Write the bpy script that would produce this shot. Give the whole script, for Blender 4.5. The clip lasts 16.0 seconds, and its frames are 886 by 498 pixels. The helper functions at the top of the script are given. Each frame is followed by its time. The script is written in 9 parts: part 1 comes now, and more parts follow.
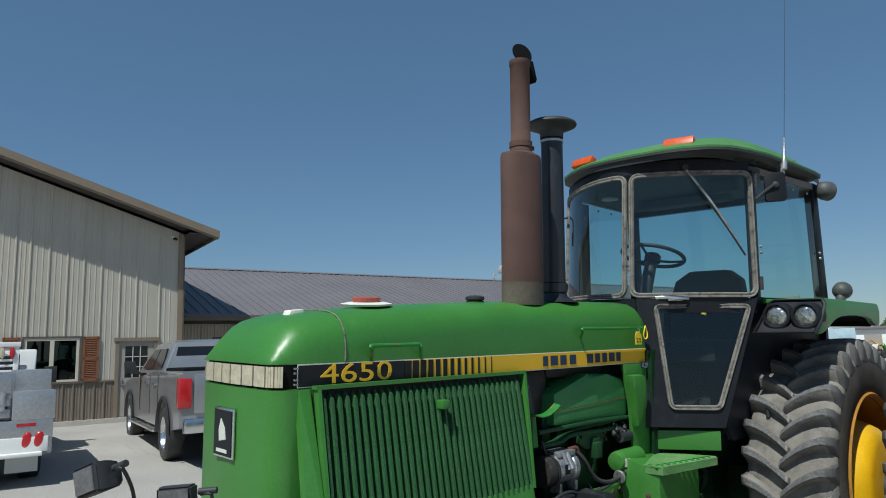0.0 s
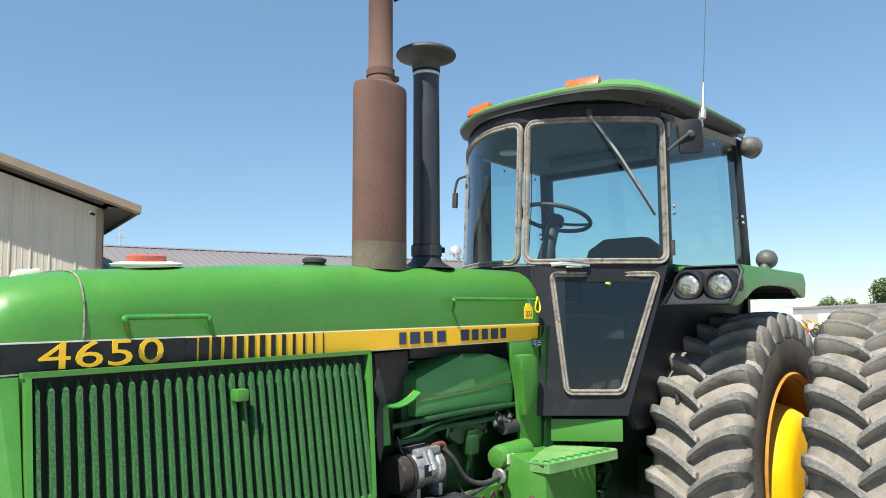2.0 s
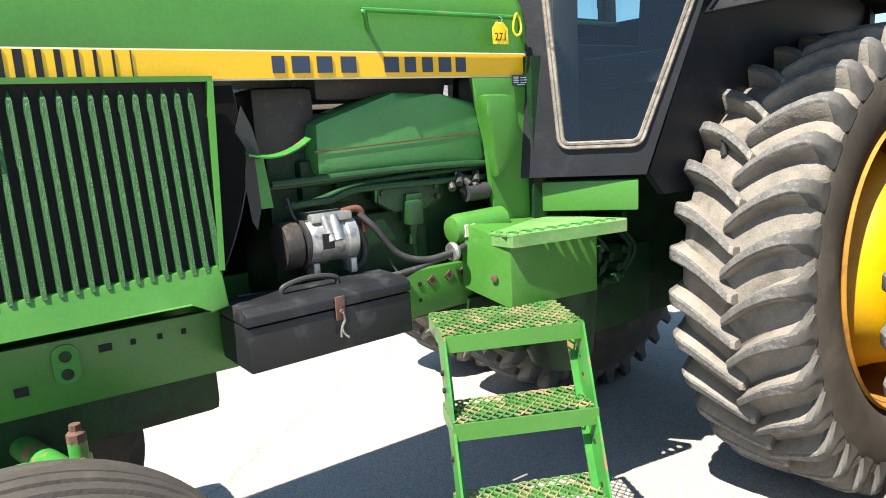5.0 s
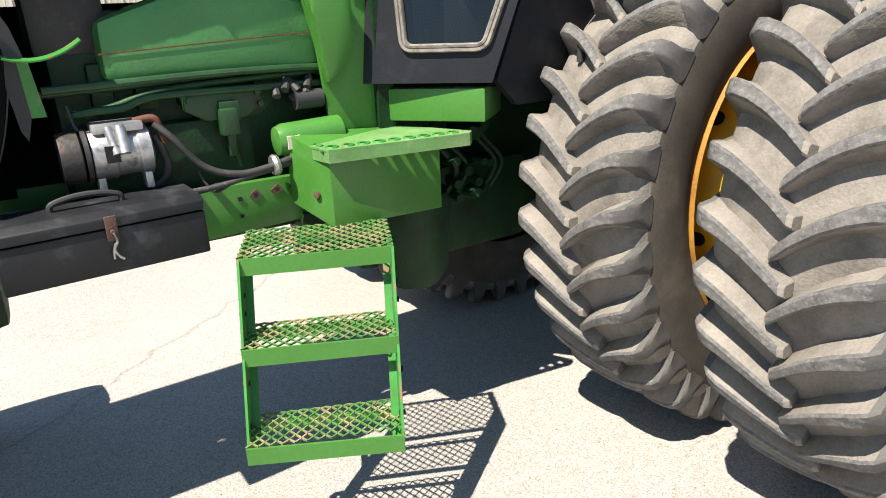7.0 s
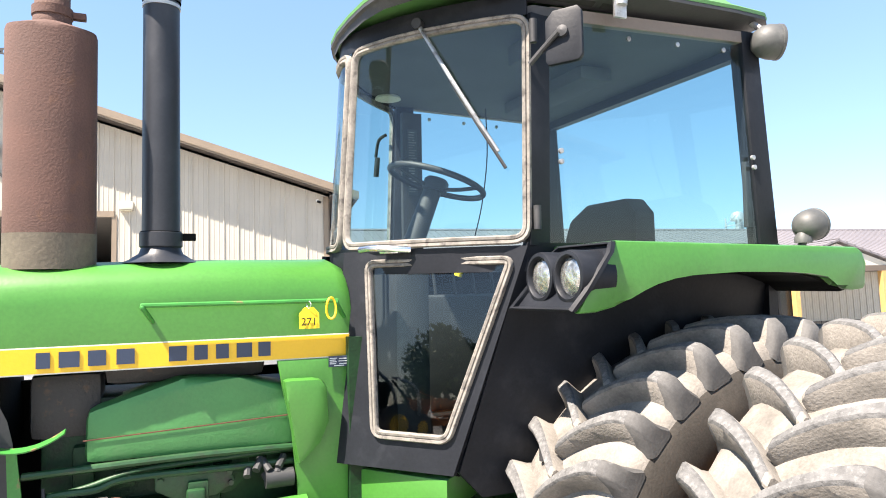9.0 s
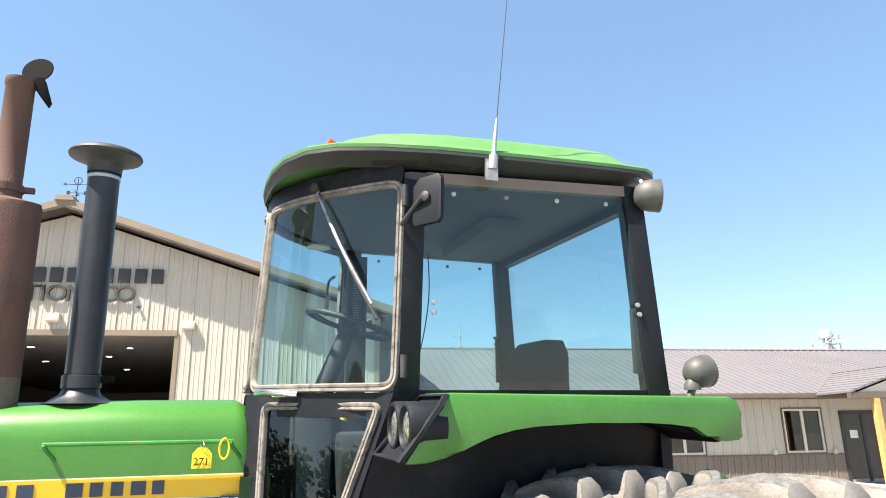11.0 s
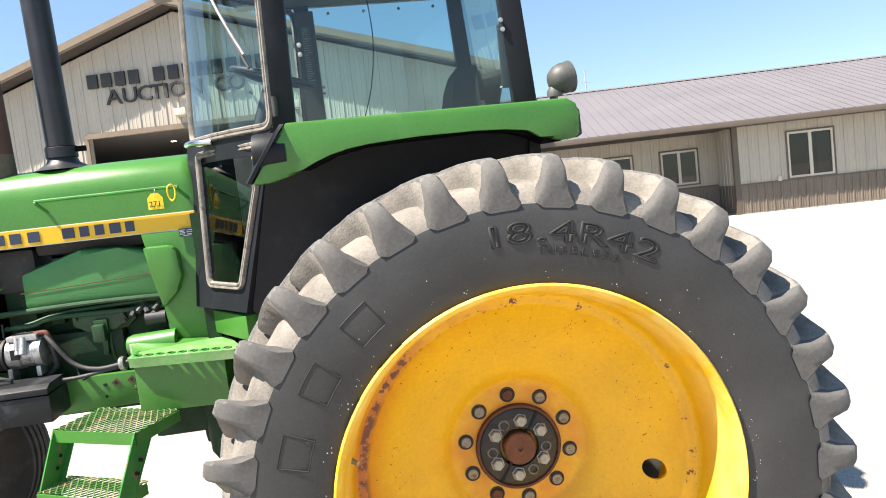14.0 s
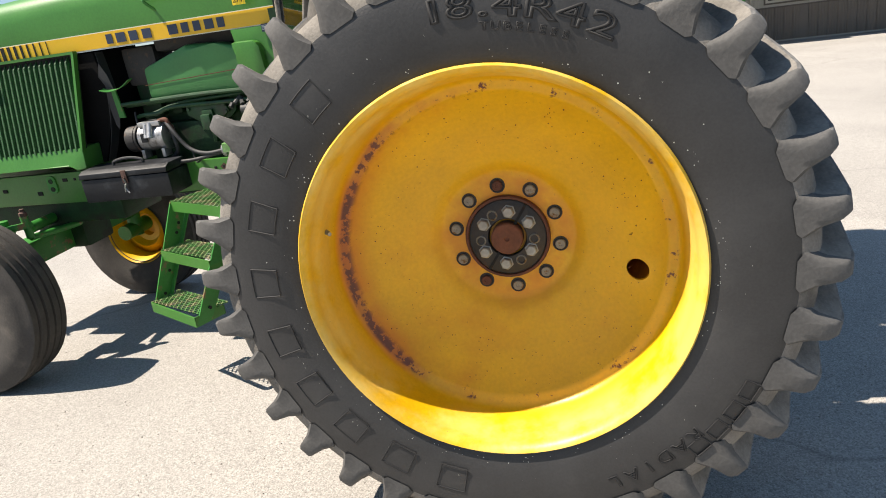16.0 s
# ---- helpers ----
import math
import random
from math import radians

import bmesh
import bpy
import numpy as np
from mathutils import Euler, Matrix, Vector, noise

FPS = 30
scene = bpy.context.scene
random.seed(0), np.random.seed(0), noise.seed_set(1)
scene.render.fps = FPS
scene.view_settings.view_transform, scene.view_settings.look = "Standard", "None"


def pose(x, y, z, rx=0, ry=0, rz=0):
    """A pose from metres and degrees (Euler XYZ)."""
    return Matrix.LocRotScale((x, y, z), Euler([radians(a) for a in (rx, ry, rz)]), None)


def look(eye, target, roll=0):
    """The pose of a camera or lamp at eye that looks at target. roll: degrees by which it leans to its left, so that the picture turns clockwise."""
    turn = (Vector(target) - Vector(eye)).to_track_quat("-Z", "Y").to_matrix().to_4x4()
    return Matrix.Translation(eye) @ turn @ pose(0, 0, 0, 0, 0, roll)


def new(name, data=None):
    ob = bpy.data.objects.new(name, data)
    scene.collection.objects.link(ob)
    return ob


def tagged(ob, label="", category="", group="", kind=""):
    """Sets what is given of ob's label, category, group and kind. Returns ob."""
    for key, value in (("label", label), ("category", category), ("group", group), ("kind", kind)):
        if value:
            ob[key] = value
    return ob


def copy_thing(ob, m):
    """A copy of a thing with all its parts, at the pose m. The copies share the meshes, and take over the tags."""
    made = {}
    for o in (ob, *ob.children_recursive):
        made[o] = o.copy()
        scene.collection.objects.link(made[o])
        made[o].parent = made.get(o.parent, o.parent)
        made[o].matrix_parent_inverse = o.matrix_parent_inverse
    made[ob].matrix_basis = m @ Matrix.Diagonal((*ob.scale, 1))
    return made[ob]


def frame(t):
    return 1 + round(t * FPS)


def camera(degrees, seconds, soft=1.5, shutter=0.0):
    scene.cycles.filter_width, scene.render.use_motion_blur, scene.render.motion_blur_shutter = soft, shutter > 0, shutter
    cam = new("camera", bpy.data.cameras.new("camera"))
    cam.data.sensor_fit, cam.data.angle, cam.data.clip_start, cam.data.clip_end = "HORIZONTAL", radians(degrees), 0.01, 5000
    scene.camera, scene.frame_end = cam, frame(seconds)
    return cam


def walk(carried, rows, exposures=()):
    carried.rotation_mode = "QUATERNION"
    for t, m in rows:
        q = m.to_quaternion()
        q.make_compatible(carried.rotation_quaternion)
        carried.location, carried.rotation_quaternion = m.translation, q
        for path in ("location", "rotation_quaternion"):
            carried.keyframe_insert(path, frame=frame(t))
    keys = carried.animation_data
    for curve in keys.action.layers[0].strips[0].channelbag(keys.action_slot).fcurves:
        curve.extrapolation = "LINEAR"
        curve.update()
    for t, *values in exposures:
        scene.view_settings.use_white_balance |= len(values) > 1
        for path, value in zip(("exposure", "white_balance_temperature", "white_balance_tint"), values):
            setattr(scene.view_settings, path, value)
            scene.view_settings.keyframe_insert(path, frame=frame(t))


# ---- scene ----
cam = camera(66.4, 16.0, soft=1.0)
PATH = [
    (0, (-4.672, -2.423, 1.722), (-3.3, -1.0, 2.026), -2.0),
    (0.5, (-4.498, -2.311, 1.741), (-3.075, -0.96, 2.129), -2.0),
    (1, (-4.331, -2.238, 1.748), (-2.846, -0.974, 2.193), -2.8),
    (1.5, (-4.108, -2.292, 1.729), (-2.615, -1.034, 2.159), -3.2),
    (2, (-3.905, -2.29, 1.683), (-2.435, -0.956, 1.929), -2.3),
    (2.5, (-3.687, -2.213, 1.658), (-2.226, -0.852, 1.779), -1.9),
    (3, (-3.535, -2.134, 1.628), (-2.099, -0.742, 1.603), -2.1),
    (3.2, (-3.474, -2.14, 1.605), (-2.053, -0.733, 1.56), -2.4),
    (5.3, (-2.735, -2.272, 1.384), (-1.686, -0.61, 1.015), -5.1),
    (5.5, (-2.676, -2.312, 1.382), (-1.677, -0.637, 0.938), -5.3),
    (6, (-2.543, -2.388, 1.364), (-1.61, -0.73, 0.748), -4.2),
    (6.5, (-2.365, -2.406, 1.353), (-1.422, -0.771, 0.69), -4.6),
    (7, (-2.248, -2.443, 1.406), (-1.223, -0.832, 0.812), -3.9),
    (7.5, (-2.177, -2.556, 1.492), (-1.115, -0.887, 1.196), -3.0),
    (8, (-2.109, -2.637, 1.662), (-1.077, -0.935, 1.47), -0.56),
    (8.5, (-1.953, -2.638, 1.708), (-1.007, -0.876, 1.69), -0.77),
    (9, (-1.82, -2.686, 1.757), (-1.007, -0.871, 1.955), -1.95),
    (9.5, (-1.721, -2.825, 1.778), (-0.984, -0.995, 2.112), -1.69),
    (9.7, (-1.665, -2.9, 1.79), (-0.972, -1.066, 2.168), -1.8),
    (11.8, (-1.026, -3.249, 1.824), (-0.446, -1.416, 2.375), -1.3),
    (12, (-0.964, -3.302, 1.809), (-0.402, -1.457, 2.34), -1.9),
    (12.5, (-0.786, -3.311, 1.745), (-0.298, -1.4, 2.079), -3.0),
    (13, (-0.648, -3.37, 1.712), (-0.235, -1.416, 1.817), -2.4),
    (13.5, (-0.517, -3.522, 1.665), (-0.252, -1.541, 1.585), -4.8),
    (14, (-0.367, -3.543, 1.625), (-0.18, -1.556, 1.488), -6.3),
    (14.5, (-0.24, -3.505, 1.587), (-0.166, -1.517, 1.384), -4.7),
    (15, (-0.078, -3.574, 1.55), (-0.226, -1.61, 1.201), -5.7),
    (15.5, (0.098, -3.636, 1.527), (-0.206, -1.708, 1.089), -5.6),
    (16, (0.29, -3.538, 1.457), (-0.179, -1.684, 0.873), -7.3),
]

# stops, white balance and tint: cool and dark at first, then bright
EXPOSURE = [(0.0, 0.0, 6050, 3), (0.5, -0.12, 5950, 3), (1.0, 0.2, 5980, 4), (1.5, 0.93, 6600, 7), (2.0, 1.2, 6750, 6), (2.5, 1.1, 6900, 7), (3.2, 1.4, 7150, 9), (5.5, 1.6, 7050, 10), (6.0, 0.75, 7150, 11), (6.5, 0.5, 7150, 11), (7.0, 1.25, 7050, 11), (7.5, 2.35, 6800, 19), (8.0, 2.07, 7050, 13), (8.5, 2.25, 7050, 12), (9.0, 2.05, 7050, 15), (9.5, 1.18, 6850, 11), (9.7, 1.15, 6850, 11), (12.0, 2.25, 7350, 13), (12.5, 1.95, 7150, 10), (13.0, 1.75, 7100, 11), (13.5, 1.75, 7050, 12), (14.0, 1.6, 7050, 12), (14.5, 1.57, 7050, 12), (15.5, 1.05, 7100, 12), (16.0, 0.95, 7100, 12)]
walk(cam, [(t, look(eye, target, roll)) for t, eye, target, roll in PATH], EXPOSURE)

# ---- light: clear midday sky and one sun from the tractor's front ----
SUN_TO = Vector((0.50, 0.18, -0.846)).normalized()
world = bpy.data.worlds.new("sky")
scene.world = world
world.use_nodes = True
wn = world.node_tree.nodes
sky = wn.new("ShaderNodeTexSky")
sky.sky_type = "NISHITA"
sky.sun_disc = False
sky.sun_elevation = math.asin(-SUN_TO.z)
sky.sun_rotation = math.atan2(-SUN_TO.x, -SUN_TO.y)
sky.air_density, sky.dust_density, sky.ozone_density = 1.0, 0.2, 3.2
wn["Background"].inputs["Strength"].default_value = 0.077
thin = wn.new("ShaderNodeMix")       # an even blue mixed in flattens the sky's gradient
thin.data_type = "RGBA"
thin.inputs["Factor"].default_value = 0.34
thin.inputs["B"].default_value = (1.3, 2.7, 4.5, 1)
world.node_tree.links.new(sky.outputs[0], thin.inputs["A"])
world.node_tree.links.new(thin.outputs["Result"], wn["Background"].inputs["Color"])
sun = new("sun", bpy.data.lights.new("sun", "SUN"))
sun.data.energy, sun.data.angle, sun.data.color = 5.0, radians(0.53), (1.0, 0.95, 0.88)
sun.matrix_world = look((-30, -12, 50), Vector((-30, -12, 50)) + SUN_TO)


# ---- materials ----
def mat(name, base, rough=0.5, metal=0.0, var=0.12, scale=3.0, bump=0.15, fine=90.0, stain=None, amount=0.35, stain_scale=5.0, coat=0.0, island=0.0, spread=0.08, spec=0.5):
    """A surface with broad and fine variation, optional stains of another colour, and fine relief."""
    m = bpy.data.materials.new(name)
    m.use_nodes = True
    n, l = m.node_tree.nodes, m.node_tree.links
    p = n["Principled BSDF"]
    tc = n.new("ShaderNodeTexCoord")
    big = n.new("ShaderNodeTexNoise")
    big.inputs["Scale"].default_value, big.inputs["Detail"].default_value = scale, 5
    small = n.new("ShaderNodeTexNoise")
    small.inputs["Scale"].default_value, small.inputs["Detail"].default_value = fine, 4
    l.new(tc.outputs["Object"], big.inputs["Vector"])
    l.new(tc.outputs["Object"], small.inputs["Vector"])
    add = n.new("ShaderNodeMath")
    add.operation = "MULTIPLY_ADD"
    l.new(small.outputs["Fac"], add.inputs[0])
    add.inputs[1].default_value = 0.5
    l.new(big.outputs["Fac"], add.inputs[2])
    ramp = n.new("ShaderNodeValToRGB")
    ramp.color_ramp.elements[0].position, ramp.color_ramp.elements[1].position = 0.5, 1.0
    ramp.color_ramp.elements[0].color = (*[c * (1 - var) for c in base], 1)
    ramp.color_ramp.elements[1].color = (*[min(1, c * (1 + var)) for c in base], 1)
    l.new(add.outputs[0], ramp.inputs["Fac"])
    out = ramp.outputs["Color"]
    if island:
        info = n.new("ShaderNodeObjectInfo")
        hsv = n.new("ShaderNodeHueSaturation")
        mr = n.new("ShaderNodeMapRange")
        mr.inputs["To Min"].default_value, mr.inputs["To Max"].default_value = 1 - island, 1 + island
        l.new(info.outputs["Random"], mr.inputs["Value"])
        l.new(mr.outputs["Result"], hsv.inputs["Value"])
        l.new(out, hsv.inputs["Color"])
        out = hsv.outputs["Color"]
    if stain:
        st = n.new("ShaderNodeTexNoise")
        st.inputs["Scale"].default_value, st.inputs["Detail"].default_value, st.inputs["Roughness"].default_value = stain_scale, 8, 0.65
        l.new(tc.outputs["Object"], st.inputs["Vector"])
        sr = n.new("ShaderNodeMapRange")
        lo = 0.75 - 0.5 * amount
        sr.inputs["From Min"].default_value, sr.inputs["From Max"].default_value = lo, lo + spread
        l.new(st.outputs["Fac"], sr.inputs["Value"])
        mx = n.new("ShaderNodeMix")
        mx.data_type = "RGBA"
        l.new(sr.outputs["Result"], mx.inputs["Factor"])
        l.new(out, mx.inputs["A"])
        mx.inputs["B"].default_value = (*stain, 1)
        out = mx.outputs["Result"]
    l.new(out, p.inputs["Base Color"])
    rr = n.new("ShaderNodeMapRange")
    rr.inputs["To Min"].default_value, rr.inputs["To Max"].default_value = max(0.02, rough - 0.08), min(1, rough + 0.1)
    l.new(big.outputs["Fac"], rr.inputs["Value"])
    l.new(rr.outputs["Result"], p.inputs["Roughness"])
    p.inputs["Metallic"].default_value = metal
    p.inputs["Coat Weight"].default_value = coat
    p.inputs["Specular IOR Level"].default_value = spec
    if bump:
        b = n.new("ShaderNodeBump")
        b.inputs["Strength"].default_value, b.inputs["Distance"].default_value = bump, 0.004
        l.new(small.outputs["Fac"], b.inputs["Height"])
        l.new(b.outputs["Normal"], p.inputs["Normal"])
    return m


def glass_mat(name, tint, clear=0.8):
    """Thin tinted sheet glass: see-through with a mirror coat that follows the angle of view."""
    m = bpy.data.materials.new(name)
    m.use_nodes = True
    n, l = m.node_tree.nodes, m.node_tree.links
    n.remove(n["Principled BSDF"])
    tr = n.new("ShaderNodeBsdfTransparent")
    tr.inputs["Color"].default_value = (*[c * clear for c in tint], 1)
    gl = n.new("ShaderNodeBsdfGlossy")
    gl.inputs["Roughness"].default_value = 0.0
    lw = n.new("ShaderNodeLayerWeight")
    lw.inputs["Blend"].default_value = 0.5
    pw = n.new("ShaderNodeMath")
    pw.operation = "POWER"
    pw.inputs[1].default_value = 4.0
    l.new(lw.outputs["Facing"], pw.inputs[0])
    fr = n.new("ShaderNodeMath")
    fr.operation = "MULTIPLY_ADD"
    fr.inputs[1].default_value, fr.inputs[2].default_value = 0.85, 0.06
    l.new(pw.outputs[0], fr.inputs[0])
    mx = n.new("ShaderNodeMixShader")
    l.new(fr.outputs[0], mx.inputs[0])
    l.new(tr.outputs[0], mx.inputs[1])
    l.new(gl.outputs[0], mx.inputs[2])
    l.new(mx.outputs[0], n["Material Output"].inputs["Surface"])
    return m


def glow(name, colour, strength):
    m = bpy.data.materials.new(name)
    m.use_nodes = True
    p = m.node_tree.nodes["Principled BSDF"]
    p.inputs["Base Color"].default_value = (*colour, 1)
    p.inputs["Emission Color"].default_value = (*colour, 1)
    p.inputs["Emission Strength"].default_value = strength
    return m


GREEN = mat("green_paint", (0.046, 0.178, 0.028), 0.36, var=0.16, scale=2.5, bump=0.07, stain=(0.088, 0.232, 0.06), amount=0.34, stain_scale=3.0, spread=0.25)
STEP_GREEN = mat("dusty_step_paint", (0.10, 0.235, 0.07), 0.6, var=0.18, scale=8, bump=0.2, stain=(0.25, 0.30, 0.18), amount=0.5, stain_scale=9, spread=0.3)
GREEN_WORN = mat("worn_green_paint", (0.028, 0.19, 0.03), 0.45, var=0.2, scale=9, bump=0.15, stain=(0.20, 0.12, 0.06), amount=0.36, stain_scale=14, spread=0.06)
# oily green castings, darkened further for the shade in the engine bay
GREEN_DARK = mat("shaded_oily_green", (0.006, 0.033, 0.010), 0.55, var=0.35, scale=12, bump=0.4, stain=(0.010, 0.009, 0.008), amount=0.48, stain_scale=9, spread=0.2, spec=0.3)
MANIFOLD_GREEN = mat("dull_green_cover", (0.045, 0.195, 0.055), 0.5, var=0.12, scale=6, bump=0.25, stain=(0.085, 0.19, 0.075), amount=0.4, stain_scale=7, spread=0.3)
YELLOW = mat("yellow_wheel_paint", (0.68, 0.40, 0.006), 0.42, var=0.14, scale=4, bump=0.12, stain=(0.54, 0.21, 0.008), amount=0.44, stain_scale=3.2, spread=0.28)
DECAL_YELLOW = mat("yellow_decal", (0.72, 0.42, 0.015), 0.4, var=0.05)
DECAL_BLACK = mat("black_cab_paint", (0.0085, 0.0098, 0.0125), 0.5, var=0.25, scale=5, bump=0.12, stain=(0.045, 0.047, 0.052), amount=0.42, stain_scale=5, spread=0.4, spec=0.32)
DECAL_WHITE = mat("white_edge_decal", (0.6, 0.62, 0.55), 0.5, var=0.1)
BLACK = mat("black_cab_paint", (0.0105, 0.0122, 0.016), 0.5, var=0.25, scale=5, bump=0.12, stain=(0.037, 0.040, 0.047), amount=0.43, stain_scale=5, spread=0.4, spec=0.22)
# matt black for black parts, and for shade painted under the wing
BLACK_DULL = mat("matt_black_and_shade", (0.007, 0.007, 0.007), 0.85, var=0.3, scale=9, bump=0.3, spec=0.08)
BLACK_PLASTIC = mat("grey_black_plastic", (0.024, 0.025, 0.027), 0.6, var=0.2, scale=9, bump=0.2, stain=(0.07, 0.068, 0.066), amount=0.33, stain_scale=12, spread=0.3)
RUBBER = mat("tyre_rubber", (0.029, 0.029, 0.0295), 0.5, var=0.3, scale=5, bump=0.2, fine=160, stain=(0.055, 0.053, 0.05), amount=0.42, stain_scale=4.5, spread=0.4, spec=0.5)
RUBBER_DUSTY = mat("dusty_tread", (0.19, 0.175, 0.155), 0.9, var=0.3, scale=9, bump=0.5, fine=140, stain=(0.07, 0.066, 0.06), amount=0.47, stain_scale=6, spread=0.25, spec=0.25)
LUG_TOP = mat("scuffed_lug_face", (0.11, 0.109, 0.107), 0.85, var=0.35, scale=40, bump=1.0, fine=70, stain=(0.20, 0.197, 0.19), amount=0.46, stain_scale=90, spread=0.25, spec=0.3)
RUST = mat("rusty_muffler", (0.088, 0.046, 0.036), 0.85, var=0.22, scale=5, bump=0.4, fine=150, stain=(0.15, 0.068, 0.03), amount=0.33, stain_scale=7, spread=0.2)
SCORCH = mat("scorched_green_band", (0.105, 0.088, 0.064), 0.8, var=0.3, scale=9, bump=0.3, stain=(0.09, 0.05, 0.035), amount=0.45, spread=0.3)
GASKET = mat("weathered_gasket", (0.185, 0.17, 0.15), 0.85, var=0.35, scale=16, bump=0.5, stain=(0.07, 0.064, 0.058), amount=0.47, stain_scale=30, spread=0.15)
CHROME = mat("worn_chrome", (0.7, 0.71, 0.73), 0.22, metal=1.0, var=0.1)
STEEL = mat("bare_steel", (0.42, 0.42, 0.42), 0.45, metal=0.8, var=0.3, scale=14, bump=0.3, stain=(0.12, 0.1, 0.08), amount=0.4, stain_scale=20, spread=0.15)
BOLT = mat("zinc_bolt", (0.3, 0.3, 0.28), 0.5, metal=0.6, var=0.25, scale=30)
BOLT_DULL = mat("dull_stained_bolt", (0.24, 0.22, 0.18), 0.6, metal=0.4, var=0.25, scale=30, stain=(0.16, 0.08, 0.02), amount=0.45, stain_scale=30)
# worn lug shoulders, lightened for the sun that falls on them
RUBBER_WORN_LIT = mat("worn_sunlit_shoulder", (0.08, 0.078, 0.075), 0.7, var=0.3, scale=8, bump=0.2, fine=140, stain=(0.13, 0.125, 0.118), amount=0.4, stain_scale=6, spread=0.3, spec=0.35)
RUBBER_BROWN = mat("dusty_brown_sidewall", (0.078, 0.07, 0.06), 0.85, var=0.3, scale=6, bump=0.2, fine=140, stain=(0.15, 0.13, 0.105), amount=0.42, stain_scale=6, spread=0.3, spec=0.2)
TOOLBOX = mat("scuffed_black_steel", (0.011, 0.0125, 0.0155), 0.5, var=0.3, scale=9, bump=0.2, stain=(0.055, 0.058, 0.064), amount=0.46, stain_scale=9, spread=0.25, spec=0.35)
TREAD_WORN = mat("worn_grating", (0.055, 0.17, 0.04), 0.55, var=0.25, scale=12, bump=0.2, stain=(0.33, 0.25, 0.15), amount=0.58, stain_scale=16, spread=0.2)
# green pipe paint darkened for the shadow under the hood
PIPE_GREEN = mat("shaded_green_pipe", (0.009, 0.05, 0.014), 0.5, var=0.3, scale=12, bump=0.3, stain=(0.022, 0.018, 0.014), amount=0.42, stain_scale=14, spread=0.2)
RUBBER_TEXT = mat("raised_lettering", (0.013, 0.013, 0.0135), 0.7, var=0.2, scale=9, bump=0.05)
HUB_RUST = mat("rusty_hub", (0.10, 0.035, 0.02), 0.8, var=0.3, scale=18, bump=0.4)
BARREL = mat("rusty_barrel", (0.36, 0.17, 0.02), 0.65, var=0.3, scale=6, bump=0.3, stain=(0.12, 0.05, 0.02), amount=0.46, stain_scale=7, spread=0.25)
AXLE_RUST = mat("rusty_axle_end", (0.13, 0.048, 0.026), 0.8, var=0.3, scale=18, bump=0.4)
# greasy hub black, also used to darken the shaded exhaust manifold
HUB_BLACK = mat("greasy_black_and_bay_shade", (0.025, 0.023, 0.022), 0.6, var=0.3, scale=14, bump=0.4, stain=(0.07, 0.04, 0.025), amount=0.35, stain_scale=16)
LAMP_GREY = mat("dusty_grey_lamp_shell", (0.06, 0.062, 0.06), 0.55, var=0.2, scale=12, bump=0.15, stain=(0.16, 0.155, 0.14), amount=0.4, stain_scale=14, spread=0.3)
GRIT = mat("loose_grit", (0.22, 0.20, 0.175), 0.9, var=0.5, scale=60, bump=0.0)
DULL_LENS = mat("dull_grey_lens", (0.10, 0.10, 0.105), 0.22, var=0.3, scale=40, bump=0.4, fine=110)
# black pipe lifted towards blue-grey, its sheen put into the colour
PIPE_BLACK = mat("black_pipe_with_sheen", (0.017, 0.0195, 0.025), 0.42, var=0.25, scale=6, bump=0.1, stain=(0.04, 0.043, 0.05), amount=0.42, stain_scale=6, spread=0.35, spec=0.45)
GREEN_FADED = mat("faded_green_roof", (0.072, 0.20, 0.056), 0.5, var=0.15, scale=3, bump=0.08, stain=(0.14, 0.255, 0.115), amount=0.45, stain_scale=4, spread=0.3)
AMBER = mat("amber_lens", (0.5, 0.072, 0.008), 0.4, var=0.2, scale=20, spec=0.4)
LAMP_GLASS = mat("bright_lamp_reflector", (0.46, 0.46, 0.44), 0.16, metal=0.8, var=0.5, scale=30, bump=1.0, fine=60)
LENS = mat("clear_ribbed_lens", (0.46, 0.42, 0.30), 0.18, var=0.2, scale=40, bump=0.5, fine=110, coat=0.4)
TAG_YELLOW = mat("yellow_tag", (0.78, 0.55, 0.02), 0.55, var=0.05)
TAG_WHITE = mat("white_sticker", (0.6, 0.62, 0.64), 0.5, var=0.06)
NAVY = mat("navy_sticker", (0.02, 0.035, 0.07), 0.45, var=0.05)
HOSE = mat("dusty_black_hose", (0.03, 0.03, 0.032), 0.6, var=0.35, scale=20, bump=0.2, stain=(0.13, 0.13, 0.13), amount=0.3, stain_scale=18, spread=0.15)
SEAT = mat("black_seat_cloth", (0.02, 0.021, 0.024), 0.85, var=0.2, scale=14, bump=0.4)
LINER = mat("grey_headliner", (0.07, 0.072, 0.075), 0.8, var=0.15, scale=6, bump=0.2, spec=0.2)
GLASS = glass_mat("tinted_cab_glass", (0.72, 0.90, 0.905), 0.9)
WINDOW_GLASS = glass_mat("window_glass", (0.55, 0.62, 0.62), 0.5)
RED = mat("red_cap", (0.36, 0.08, 0.05), 0.6, var=0.25, scale=14, bump=0.2)
WHITE_DISH = mat("white_enamel", (0.68, 0.66, 0.6), 0.5, var=0.12, scale=14)
SIDING = mat("tan_steel_siding", (0.40, 0.365, 0.305), 0.5, var=0.05, scale=1.5, bump=0.03, island=0.03)
SIDING_BROWN = mat("brown_steel_siding", (0.155, 0.125, 0.098), 0.5, var=0.08, scale=1.5, bump=0.03, island=0.05)
TRIM_BROWN = mat("brown_trim", (0.10, 0.078, 0.06), 0.5, var=0.1, bump=0.05)
